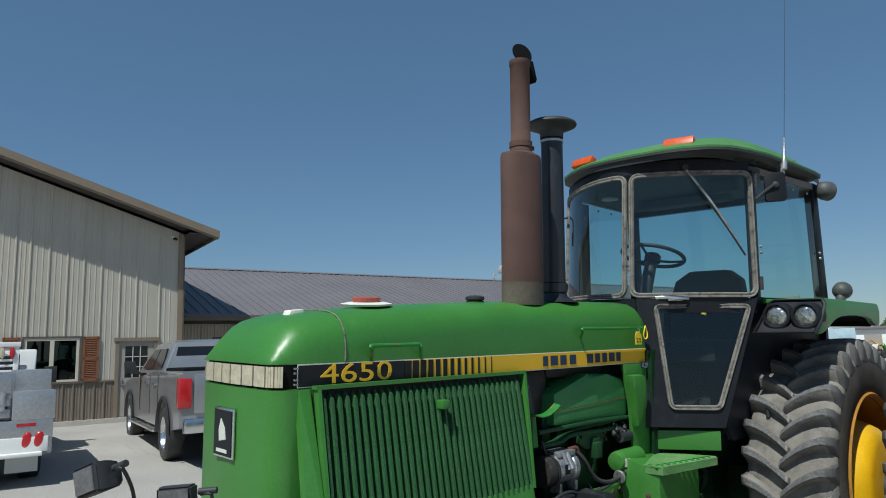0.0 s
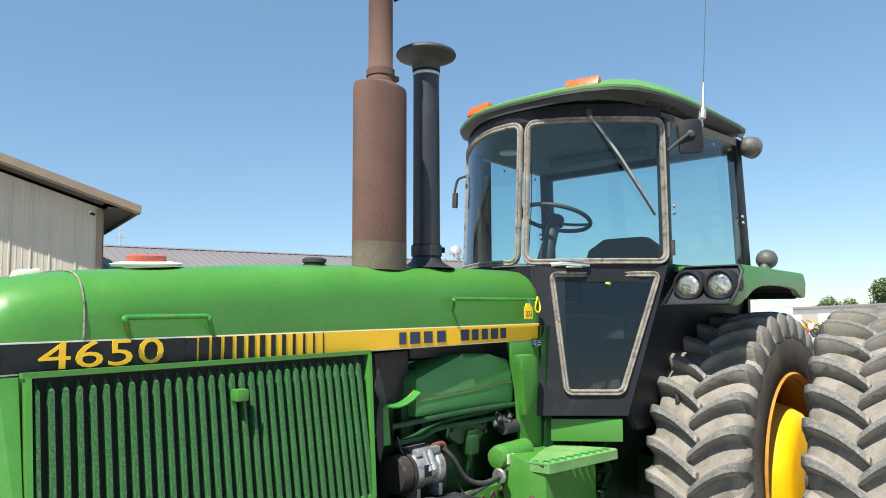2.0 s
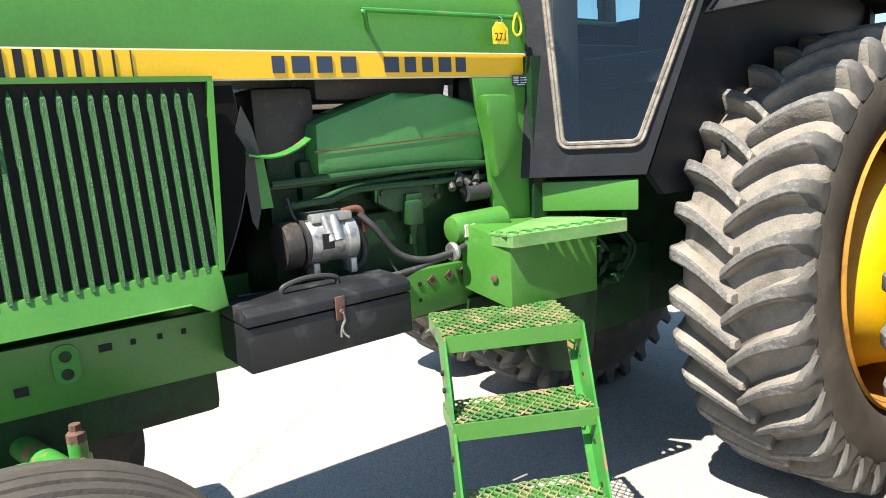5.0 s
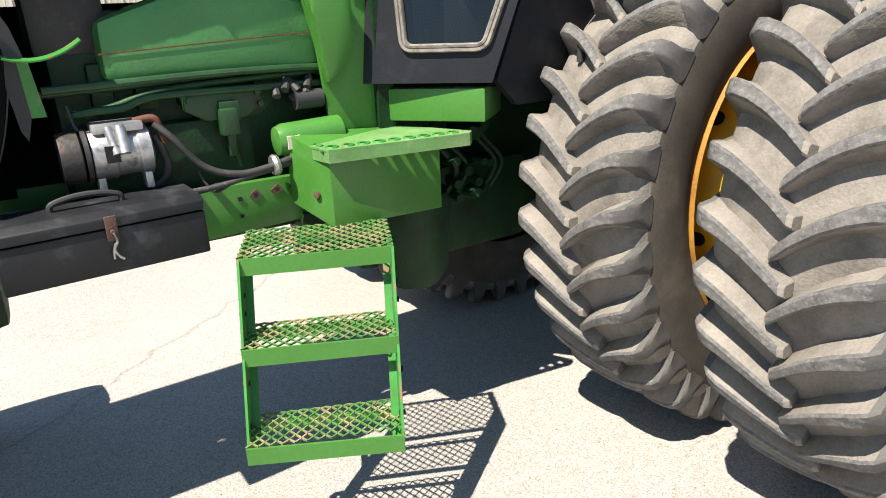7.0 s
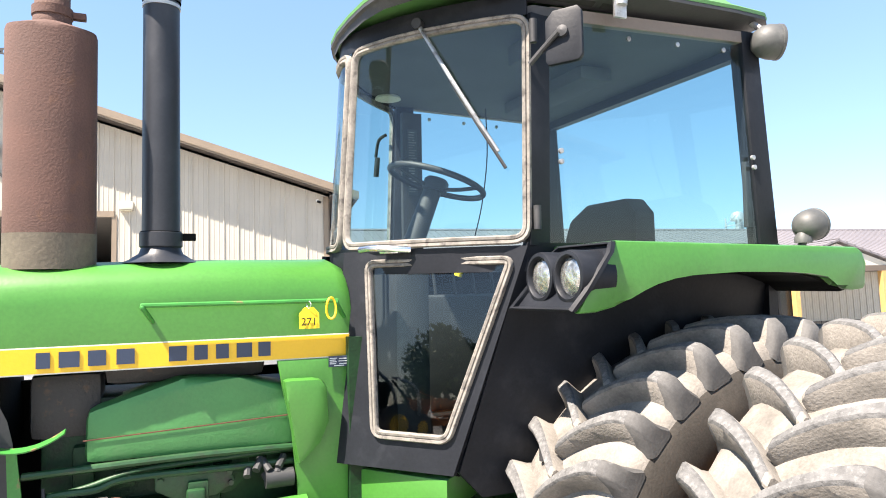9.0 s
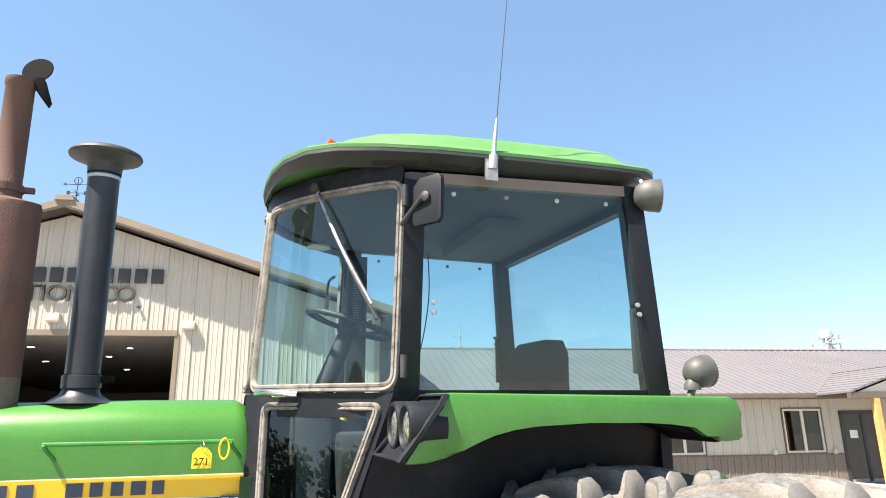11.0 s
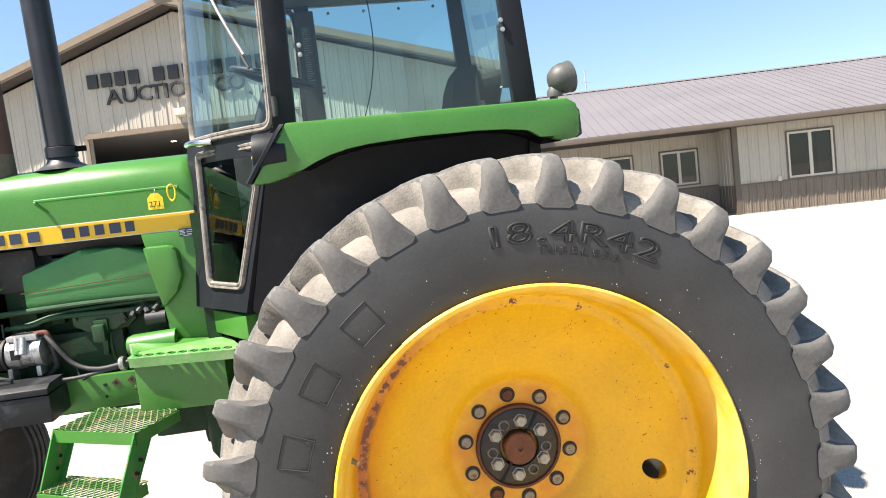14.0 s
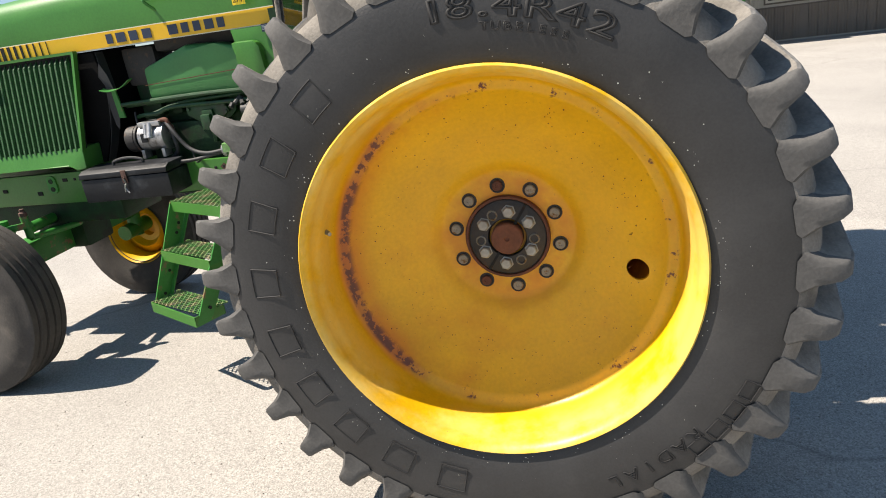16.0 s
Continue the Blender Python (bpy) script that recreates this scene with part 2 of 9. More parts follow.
FASCIA = mat("tan_fascia", (0.2, 0.155, 0.11), 0.5, var=0.08, bump=0.05)
ROOF = mat("brown_roof_steel", (0.1445, 0.1338, 0.1406), 0.5, var=0.06, scale=0.7, bump=0.03)
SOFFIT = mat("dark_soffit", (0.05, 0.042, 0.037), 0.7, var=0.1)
INTERIOR = mat("dim_shed_lining", (0.16, 0.15, 0.14), 0.8, var=0.1)
WOOD_SHUTTER = mat("stained_shutter", (0.19, 0.068, 0.026), 0.6, var=0.2, scale=9, bump=0.3)
WOOD_POST = mat("pale_timber_post", (0.48, 0.28, 0.10), 0.6, var=0.15, scale=9, bump=0.3)
CREAM = mat("cream_frame", (0.52, 0.48, 0.4), 0.5, var=0.06)
DOOR_GREY = mat("taupe_door", (0.30, 0.27, 0.23), 0.5, var=0.05)
CONCRETE = mat("concrete", (0.42, 0.39, 0.34), 0.85, var=0.12, scale=5, bump=0.4, stain=(0.3, 0.28, 0.25), amount=0.4, stain_scale=3, spread=0.3)
LETTER = mat("black_sign_letter", (0.03, 0.03, 0.03), 0.6, var=0.1)
SILVER = mat("silver_truck_paint", (0.31, 0.315, 0.325), 0.3, metal=0.55, var=0.06, coat=0.6, bump=0.0)
TREADPLATE = mat("tread_plate", (0.5, 0.5, 0.51), 0.38, metal=0.8, var=0.15, scale=30, bump=1.0, fine=60, stain=(0.36, 0.36, 0.37), amount=0.5, stain_scale=60, spread=0.15)
WHITE_PAINT = mat("white_paint", (0.72, 0.72, 0.7), 0.5, var=0.06)
TAIL_RED = mat("red_tail_lens", (0.42, 0.012, 0.015), 0.2, var=0.1, coat=0.5)
DARK_GLASS = mat("dark_window", (0.012, 0.014, 0.016), 0.06, var=0.1, bump=0.0)
ORANGE = mat("orange_machine_paint", (0.42, 0.15, 0.03), 0.6, var=0.25)
FAR_RED = mat("red_machine_paint", (0.32, 0.035, 0.03), 0.6, var=0.25)
GREEN_BG = mat("green_machine_paint", (0.03, 0.16, 0.03), 0.5, var=0.15)
LEAF = mat("leaf_green", (0.075, 0.115, 0.038), 0.75, var=0.4, scale=0.8, bump=0.0)
BARK = mat("bark", (0.12, 0.09, 0.065), 0.9, var=0.3, scale=9, bump=0.6)
GALV = mat("galvanised_lattice", (0.42, 0.44, 0.46), 0.5, metal=0.5, var=0.1)
# near-black, mostly painted in for the shade inside holes, slots and gaps
DARKNESS = mat("black_and_recess_shade", (0.01, 0.01, 0.01), 0.9, var=0.1)


def ground_mat():
    """Worn pale pavement: aggregate speckle, tar cracks and oil marks."""
    m = mat("worn_pavement", (0.35, 0.332, 0.305), 0.9, var=0.12, scale=0.6, bump=0.5, fine=150, stain=(0.25, 0.238, 0.222), amount=0.42, stain_scale=1.1, spread=0.4)
    n, l = m.node_tree.nodes, m.node_tree.links
    p = n["Principled BSDF"]
    src = p.inputs["Base Color"].links[0].from_socket
    tc = n["Texture Coordinate"]
    speck = n.new("ShaderNodeTexVoronoi")
    speck.inputs["Scale"].default_value = 210
    l.new(tc.outputs["Object"], speck.inputs["Vector"])
    mr = n.new("ShaderNodeMapRange")
    mr.inputs["From Min"].default_value, mr.inputs["From Max"].default_value = 0.0, 1.0
    mr.inputs["To Min"].default_value, mr.inputs["To Max"].default_value = 0.5, 1.28
    l.new(speck.outputs["Color"], mr.inputs["Value"])
    mul = n.new("ShaderNodeMix")
    mul.data_type, mul.blend_type = "RGBA", "MULTIPLY"
    mul.inputs["Factor"].default_value = 1
    l.new(src, mul.inputs["A"])
    l.new(mr.outputs["Result"], mul.inputs["B"])
    wob = n.new("ShaderNodeTexNoise")
    wob.inputs["Scale"].default_value = 2.2
    l.new(tc.outputs["Object"], wob.inputs["Vector"])
    mixv = n.new("ShaderNodeMix")
    mixv.data_type = "VECTOR"
    mixv.inputs["Factor"].default_value = 0.22
    l.new(tc.outputs["Object"], mixv.inputs["A"])
    l.new(wob.outputs["Color"], mixv.inputs["B"])
    crack = n.new("ShaderNodeTexVoronoi")
    crack.feature = "DISTANCE_TO_EDGE"
    crack.inputs["Scale"].default_value = 0.33
    l.new(mixv.outputs["Result"], crack.inputs["Vector"])
    cr = n.new("ShaderNodeMapRange")
    cr.inputs["From Min"].default_value, cr.inputs["From Max"].default_value = 0.0, 0.0035
    cr.inputs["To Min"].default_value, cr.inputs["To Max"].default_value = 0.72, 1.0
    l.new(crack.outputs["Distance"], cr.inputs["Value"])
    m2 = n.new("ShaderNodeMix")
    m2.data_type, m2.blend_type = "RGBA", "MULTIPLY"
    m2.inputs["Factor"].default_value = 1
    l.new(mul.outputs["Result"], m2.inputs["A"])
    l.new(cr.outputs["Result"], m2.inputs["B"])
    l.new(m2.outputs["Result"], p.inputs["Base Color"])
    return m


PAVEMENT = ground_mat()


def wheel_mat():
    """Yellow wheel paint gone orange round the hub and rusty along the disc's joint, its barrel paled for highlights.
    """
    m = mat("weathered_wheel_paint", (0.70, 0.395, 0.006), 0.42, var=0.14, scale=4, bump=0.12, stain=(0.60, 0.255, 0.006), amount=0.42, stain_scale=3.2, spread=0.35)
    n, l = m.node_tree.nodes, m.node_tree.links
    p = n["Principled BSDF"]
    tc = n["Texture Coordinate"]
    sep = n.new("ShaderNodeSeparateXYZ")
    l.new(tc.outputs["Object"], sep.inputs[0])

    def op(kind, a, b=0.0, c=0.0):
        q = n.new("ShaderNodeMath")
        q.operation = kind
        for k, v in enumerate((a, b, c)):
            if isinstance(v, (int, float)):
                q.inputs[k].default_value = v
            else:
                l.new(v, q.inputs[k])
        return q.outputs[0]

    def span(v, a, b, lo=0.0, hi=1.0):
        q = n.new("ShaderNodeMapRange")
        q.interpolation_type = "SMOOTHSTEP"
        for key, val in (("From Min", a), ("From Max", b), ("To Min", lo), ("To Max", hi)):
            q.inputs[key].default_value = val
        l.new(v, q.inputs["Value"])
        return q.outputs["Result"]

    def noise(scale, detail=6):
        q = n.new("ShaderNodeTexNoise")
        q.inputs["Scale"].default_value, q.inputs["Detail"].default_value, q.inputs["Roughness"].default_value = scale, detail, 0.65
        l.new(tc.outputs["Object"], q.inputs["Vector"])
        return q.outputs["Fac"]

    def over(fac, colour):
        q = n.new("ShaderNodeMix")
        q.data_type = "RGBA"
        l.new(fac, q.inputs["Factor"])
        l.new(p.inputs["Base Color"].links[0].from_socket, q.inputs["A"])
        q.inputs["B"].default_value = (*colour, 1)
        l.new(q.outputs["Result"], p.inputs["Base Color"])

    x, z = sep.outputs["X"], sep.outputs["Z"]
    r = op("SQRT", op("ADD", op("MULTIPLY", x, x), op("MULTIPLY", z, z)))
    broad, fleck = noise(5.0), noise(38.0, 8)
    joint = op("MULTIPLY", span(r, 0.385, 0.478), span(r, 0.508, 0.494))
    leftward = span(op("MULTIPLY_ADD", broad, 0.5, op("MULTIPLY", x, -0.55)), 0.25, 0.58)
    hubward = op("MULTIPLY", span(r, 0.262, 0.17), span(broad, 0.3, 0.62))
    over(op("MULTIPLY", hubward, 0.85), (0.56, 0.20, 0.008))
    over(op("MULTIPLY", op("MULTIPLY", joint, leftward), 0.9), (0.52, 0.15, 0.008))
    rim_joint = op("MULTIPLY", span(r, 0.455, 0.474), span(r, 0.496, 0.486))
    over(op("MULTIPLY", rim_joint, op("MULTIPLY", leftward, 0.75)), (0.36, 0.09, 0.01))
    over(op("MULTIPLY", rim_joint, span(op("MULTIPLY_ADD", leftward, 0.12, op("MULTIPLY_ADD", broad, 0.3, fleck)), 0.735, 0.79)), (0.12, 0.032, 0.012))
    chips = noise(120.0, 3)
    over(op("MULTIPLY", span(chips, 0.70, 0.74), 0.8), (0.16, 0.05, 0.014))
    # cream on the barrel: partly faded paint, partly a painted-in sun highlight
    pale = op("MULTIPLY", span(r, 0.503, 0.514), span(broad, 0.35, 0.58))
    over(op("MULTIPLY", pale, 0.5), (0.76, 0.58, 0.20))
    return m


WHEEL_YELLOW = wheel_mat()


# ---- mesh helpers ----
def finish(name, bm, material, smooth=40):
    me = bpy.data.meshes.new(name)
    bmesh.ops.remove_doubles(bm, verts=bm.verts, dist=1e-5)
    bmesh.ops.recalc_face_normals(bm, faces=bm.faces)
    bm.to_mesh(me)
    bm.free()
    for mm in (material if isinstance(material, (list, tuple)) else [material]):
        me.materials.append(mm)
    if smooth:
        me.shade_smooth()
        me.set_sharp_from_angle(angle=radians(smooth))
    return me


def part(name, bm, material, parent, label="", smooth=40):
    """One mesh object under a thing or a part."""
    ob = new(name, finish(name, bm, material, smooth))
    ob.parent = parent
    return tagged(ob, label)


def islands(name, bm, material, parent, label=""):
    """Each separate piece of a bmesh as a part of its own."""
    left = set(bm.verts)
    while left:
        stack, seen = [left.pop()], set()
        while stack:
            v = stack.pop()
            seen.add(v)
            for e in v.link_edges:
                w = e.other_vert(v)
                if w in left:
                    left.discard(w)
                    stack.append(w)
        one, made = bmesh.new(), {}
        for f in {f for v in seen for f in v.link_faces}:
            for v in f.verts:
                if v not in made:
                    made[v] = one.verts.new(v.co)
            one.faces.new([made[v] for v in f.verts])
        part(name, one, material, parent, label)
    bm.free()


def thing(name, label, category, group="", at=(0, 0, 0), kind=""):
    ob = new(name)
    ob.location = at
    ob.empty_display_size = 0.2
    bpy.context.view_layer.update()
    return tagged(ob, label, category, group, kind)


def solid(name, bm, material, label, category, group="", kind="", smooth=40):
    return tagged(new(name, finish(name, bm, material, smooth)), label, category, group, kind)


def B():
    return bmesh.new()


def box(bm, lo, hi, m=None, bevel=0.0):
    vs = [bm.verts.new(Vector((x, y, z))) for x in (lo[0], hi[0]) for y in (lo[1], hi[1]) for z in (lo[2], hi[2])]
    fs = [bm.faces.new([vs[i] for i in q]) for q in ((0, 1, 3, 2), (4, 6, 7, 5), (0, 4, 5, 1), (2, 3, 7, 6), (0, 2, 6, 4), (1, 5, 7, 3))]
    geom = vs
    if bevel:
        es = list({e for f in fs for e in f.edges})
        r = bmesh.ops.bevel(bm, geom=es, offset=bevel, segments=2, affect="EDGES", profile=0.6)
        geom = list({v for f in r["faces"] for v in f.verts} | {v for v in vs if v.is_valid})
    if m is not None:
        bmesh.ops.transform(bm, matrix=m, verts=geom)
    return geom


def prism(bm, pts, shift, bevel=0.0):
    """A polygon of 3D points pushed along a vector."""
    shift = Vector(shift)
    a = [bm.verts.new(Vector(p)) for p in pts]
    b = [bm.verts.new(Vector(p) + shift) for p in pts]
    n = len(pts)
    fs = [bm.faces.new(a), bm.faces.new(list(reversed(b)))]
    fs += [bm.faces.new([a[i], b[i], b[(i + 1) % n], a[(i + 1) % n]]) for i in range(n)]
    if bevel:
        bmesh.ops.bevel(bm, geom=list({e for f in fs for e in f.edges}), offset=bevel, segments=2, affect="EDGES", profile=0.6)


def ring(bm, c, u, v, r, n):
    return [bm.verts.new(c + (u * math.cos(2 * math.pi * i / n) + v * math.sin(2 * math.pi * i / n)) * r) for i in range(n)]


def loft(bm, rings, closed=True, caps=True):
    n = len(rings[0])
    for a, b in zip(rings, rings[1:]):
        for i in range(n if closed else n - 1):
            j = (i + 1) % n
            bm.faces.new([a[i], a[j], b[j], b[i]])
    if caps and closed:
        bm.faces.new(list(reversed(rings[0])))
        bm.faces.new(rings[-1])


def lathe(bm, profile, axis_at, axis=(0, 0, 1), n=40, caps=True):
    """A profile of (radius, height along the axis) turned round an axis."""
    w = Vector(axis).normalized()
    u = w.orthogonal().normalized()
    v = w.cross(u)
    c = Vector(axis_at)
    loft(bm, [ring(bm, c + w * h, u, v, max(r, 1e-4), n) for r, h in profile], caps=caps)


def cyl(bm, a, b, r, r2=None, n=16):
    a, b = Vector(a), Vector(b)
    lathe(bm, [(r, 0), (r2 if r2 is not None else r, (b - a).length)], a, b - a, n)


def tube(bm, pts, r, n=10):
    """A pipe of one radius along smooth bends through points."""
    ps = [Vector(p) for p in pts]
    fine = []
    for i in range(len(ps) - 1):
        p0, p1, p2, p3 = ps[max(i - 1, 0)], ps[i], ps[i + 1], ps[min(i + 2, len(ps) - 1)]
        for k in range(6):
            t = k / 6
            fine.append(0.5 * ((2 * p1) + (p2 - p0) * t + (2 * p0 - 5 * p1 + 4 * p2 - p3) * t * t + (3 * p1 - p0 - 3 * p2 + p3) * t ** 3))
    fine.append(ps[-1])
    rings, u = [], None
    for i, p in enumerate(fine):
        d = (fine[min(i + 1, len(fine) - 1)] - fine[max(i - 1, 0)]).normalized()
        u = (u - d * u.dot(d)).normalized() if u is not None else d.orthogonal().normalized()
        rings.append(ring(bm, p, u, d.cross(u), r, n))
    loft(bm, rings)


def sheet(bm, rows, thick=0.0):
    """A grid of points as a skin, with an optional thickness along its normals."""
    vs = [[bm.verts.new(Vector(p)) for p in row] for row in rows]
    fs = []
    for a, b in zip(vs, vs[1:]):
        for i in range(len(a) - 1):
            fs.append(bm.faces.new([a[i], a[i + 1], b[i + 1], b[i]]))
    if thick:
        bmesh.ops.recalc_face_normals(bm, faces=fs)
        bmesh.ops.solidify(bm, geom=fs, thickness=thick)


def strip(bm, pts, width_dir, w, d, normal):
    """A flat bar of width w and depth d along a line of points."""
    nrm, wd = Vector(normal).normalized(), Vector(width_dir).normalized()
    rings = []
    for p in pts:
        p = Vector(p)
        rings.append([bm.verts.new(p + wd * a + nrm * b) for a, b in ((-w / 2, 0), (w / 2, 0), (w / 2 * 0.8, d), (-w / 2 * 0.8, d))])
    loft(bm, rings)


def letters(text, size, depth, spacing=1.0):
    """A mesh of raised characters in the built-in font, centred at the origin in the xy plane."""
    cu = bpy.data.curves.new("letters", "FONT")
    cu.body, cu.size, cu.extrude, cu.align_x, cu.align_y = text, size, depth, "CENTER", "CENTER"
    cu.space_character, cu.resolution_u = spacing, 3
    tmp = bpy.data.objects.new("letters", cu)
    me = bpy.data.meshes.new_from_object(tmp)
    bpy.data.objects.remove(tmp)
    bpy.data.curves.remove(cu)
    me.materials.clear()
    return me


def text_part(name, text, size, depth, m, material, parent, label="", stretch=1.0, bold=0.0):
    me = letters(text, size, depth)
    me.transform(Matrix.Diagonal((stretch, 1, 1, 1)))
    me.transform(m)
    me.materials.append(material)
    ob = new(name, me)
    ob.parent = parent
    return tagged(ob, label)


def frame_of(origin, right, up):
    """A matrix that lays the xy plane along the directions right and up."""
    r, u = Vector(right).normalized(), Vector(up).normalized()
    w = r.cross(u).normalized()
    u = w.cross(r)
    return Matrix(((r.x, u.x, w.x, origin[0]), (r.y, u.y, w.y, origin[1]), (r.z, u.z, w.z, origin[2]), (0, 0, 0, 1)))


# ---- ground and distance ----
BASE = 0.28                     # lift of the buildings, fitted to the camera's view; the yard slopes up to it


def rise(y):
    return BASE * min(1.0, max(0.0, (y - 1.5) / 10.5))


bm = B()
R = 1500
rows = []
for i in range(41):
    x = -1 + 2 * i / 40
    rows.append([(R * x ** 3 + 0 * j, R * (-1 + 2 * j / 40) ** 3, 0.0) for j in range(41)])
rows = [[(x, y, rise(y)) for x, y, z in row] for row in rows]
sheet(bm, rows)
solid("ground", bm, PAVEMENT, "pale worn pavement with fine cracks and oil marks", "ground", kind="structure")

# ---- the sales building: one frame for all its walls ----
TURN = -0.1624
BO, BA, BB = Vector((2.95, 15.76, BASE)), Vector((math.cos(TURN), math.sin(TURN), 0)), Vector((-math.sin(TURN), math.cos(TURN), 0))


def P(u, v, z):
    return BO + BA * u + BB * v + Vector((0, 0, z))


def ubox(bm, lo, hi, bevel=0.0):
    box(bm, lo, hi, Matrix(((BA.x, BB.x, 0, BO.x), (BA.y, BB.y, 0, BO.y), (0, 0, 1, BO.z), (0, 0, 0, 1))), bevel)


def panels(parent, u0, u1, z0, top, v, material, pitch=0.405, out=-1, name="siding_panel"):
    """Ribbed steel panels side by side on a wall that faces -v; top(u) gives the upper end."""
    u = u0
    while u < u1 - 1e-3:
        e = min(u + pitch, u1)
        bm = B()
        w = e - u
        prof = [(0, 0), (0.012, -0.026), (0.04, -0.026), (0.052, 0), (w * 0.36, 0), (w * 0.36 + 0.012, -0.007), (w * 0.36 + 0.03, -0.007), (w * 0.36 + 0.042, 0),
                (w * 0.68, 0), (w * 0.68 + 0.012, -0.007), (w * 0.68 + 0.03, -0.007), (w * 0.68 + 0.042, 0), (w, 0)]
        if w < 0.2:
            prof = [(0, 0), (w, 0)]
        sheet(bm, [[P(u + a, v + b, z0) for a, b in prof], [P(u + a, v + b, top(u + a)) for a, b in prof]])
        part(name, bm, material, parent, smooth=0)
        u = e


PEAK_U, PEAK_Z, SLOPE = -8.58, 7.85, 0.321
gable_top = lambda u: PEAK_Z - SLOPE * abs(u - PEAK_U) - 0.16
LEFT_U = 2 * PEAK_U
OP0, OP1, OPZ = -11.6, -5.55, 4.35   # the drive-in opening
WALL_T = 0.2

bm = B()
ubox(bm, (OP1, 0.006, 0), (-3.62, WALL_T, 4.35))
ubox(bm, (-3.62, 0.006, 0), (-2.44, WALL_T, 1.06))
ubox(bm, (-3.62, 0.006, 2.13), (-2.44, WALL_T, 4.35))
ubox(bm, (-2.44, 0.006, 0), (-1.56, WALL_T, 4.35))
ubox(bm, (-1.56, 0.006, 2.06), (-0.66, WALL_T, 4.35))
ubox(bm, (-0.66, 0.006, 0), (0, WALL_T, 4.35))
ubox(bm, (LEFT_U, 0.006, 0), (OP0, WALL_T, 4.35))
prism(bm, [P(LEFT_U, 0.006, 4.35), P(0, 0.006, 4.35), P(0, 0.006, gable_top(0)), P(PEAK_U, 0.006, gable_top(PEAK_U)), P(LEFT_U, 0.006, gable_top(LEFT_U))], BB * WALL_T)
gable_wall = solid("wall_gable", bm, SIDING, "tan ribbed steel gable wall of the sales building", "wall", kind="structure", smooth=0)
panels(gable_wall, OP1, -3.62, 1.06, gable_top, 0, SIDING)
panels(gable_wall, -3.62, -2.44, 2.13, gable_top, 0, SIDING)
panels(gable_wall, -2.44, -1.6, 1.06, gable_top, 0, SIDING)
panels(gable_wall, -1.6, -0.62, 2.12, gable_top, 0, SIDING)
panels(gable_wall, -0.62, -0.13, 0.12, gable_top, 0, SIDING)
panels(gable_wall, OP0, OP1, OPZ + 0.12, gable_top, 0, SIDING)
panels(gable_wall, LEFT_U, OP0, 1.06, gable_top, 0, SIDING)
panels(gable_wall, OP1, -1.62, 0.12, lambda u: 1.04, 0, SIDING_BROWN, pitch=0.23, name="wainscot_panel")
panels(gable_wall, LEFT_U, OP0, 0.12, lambda u: 1.04, 0, SIDING_BROWN, pitch=0.23, name="wainscot_panel")
bm = B()
ubox(bm, (LEFT_U, -0.10, 0), (OP0, 0.006, 0.12))
ubox(bm, (OP1, -0.10, 0), (0.02, 0.006, 0.12))
solid("concrete_kerb", bm, CONCRETE, "pale concrete footing along the steel wall", "footing", kind="structure")
bm = B()
ubox(bm, (-0.13, -0.035, 0.12), (0.03, 0.0, gable_top(0)))
ubox(bm, (0.0, -0.035, 0.12), (0.035, 0.14, gable_top(0)))
ubox(bm, (OP1, -0.03, 1.03), (-1.62, -0.004, 1.07))
ubox(bm, (OP0 - 0.06, -0.05, OPZ - 0.02), (OP1 + 0.06, 0.0, OPZ + 0.13))
ubox(bm, (OP1, -0.03, 0), (OP1 + 0.12, 0.01, OPZ))
ubox(bm, (OP0 - 0.12, -0.03, 0), (OP0, 0.01, OPZ))
solid("trim_gable", bm, FASCIA, "brown steel corner and opening trim on the gable wall", "trim", kind="structure")
# side walls, back and inside of the hall
bm = B()
ubox(bm, (-0.2, WALL_T, 0), (0, 24, 4.9))
ubox(bm, (LEFT_U, WALL_T, 0), (LEFT_U + 0.2, 24, 4.9))
ubox(bm, (LEFT_U, 24, 0), (0, 24.2, 7.6))
solid("wall_hall_side", bm, SIDING, "tan steel side and back walls of the tall hall", "wall", kind="structure", smooth=0)
bm = B()
ubox(bm, (LEFT_U + 0.2, 0.3, 4.42), (-0.2, 24, 4.5))
hall_ceiling = solid("ceiling_hall", bm, INTERIOR, "dim ribbed steel ceiling of the hall", "ceiling", kind="structure")
bm = B()
for du, sgn in ((0, 1), (0, -1)):
    e = PEAK_U + sgn * 9.34
    for v0, v1, zt, th in ((-0.63, 24.6, 0.0, 0.05),):
        prism(bm, [P(PEAK_U, v0, PEAK_Z + 0.11), P(e, v0, PEAK_Z + 0.11 - SLOPE * 9.34), P(e, v0, PEAK_Z + 0.06 - SLOPE * 9.34), P(PEAK_U, v0, PEAK_Z + 0.06)], BB * (v1 - v0))
hall_roof = solid("roof_hall", bm, ROOF, "brown steel gable roof of the tall hall", "roof", kind="structure", smooth=0)
bm = B()
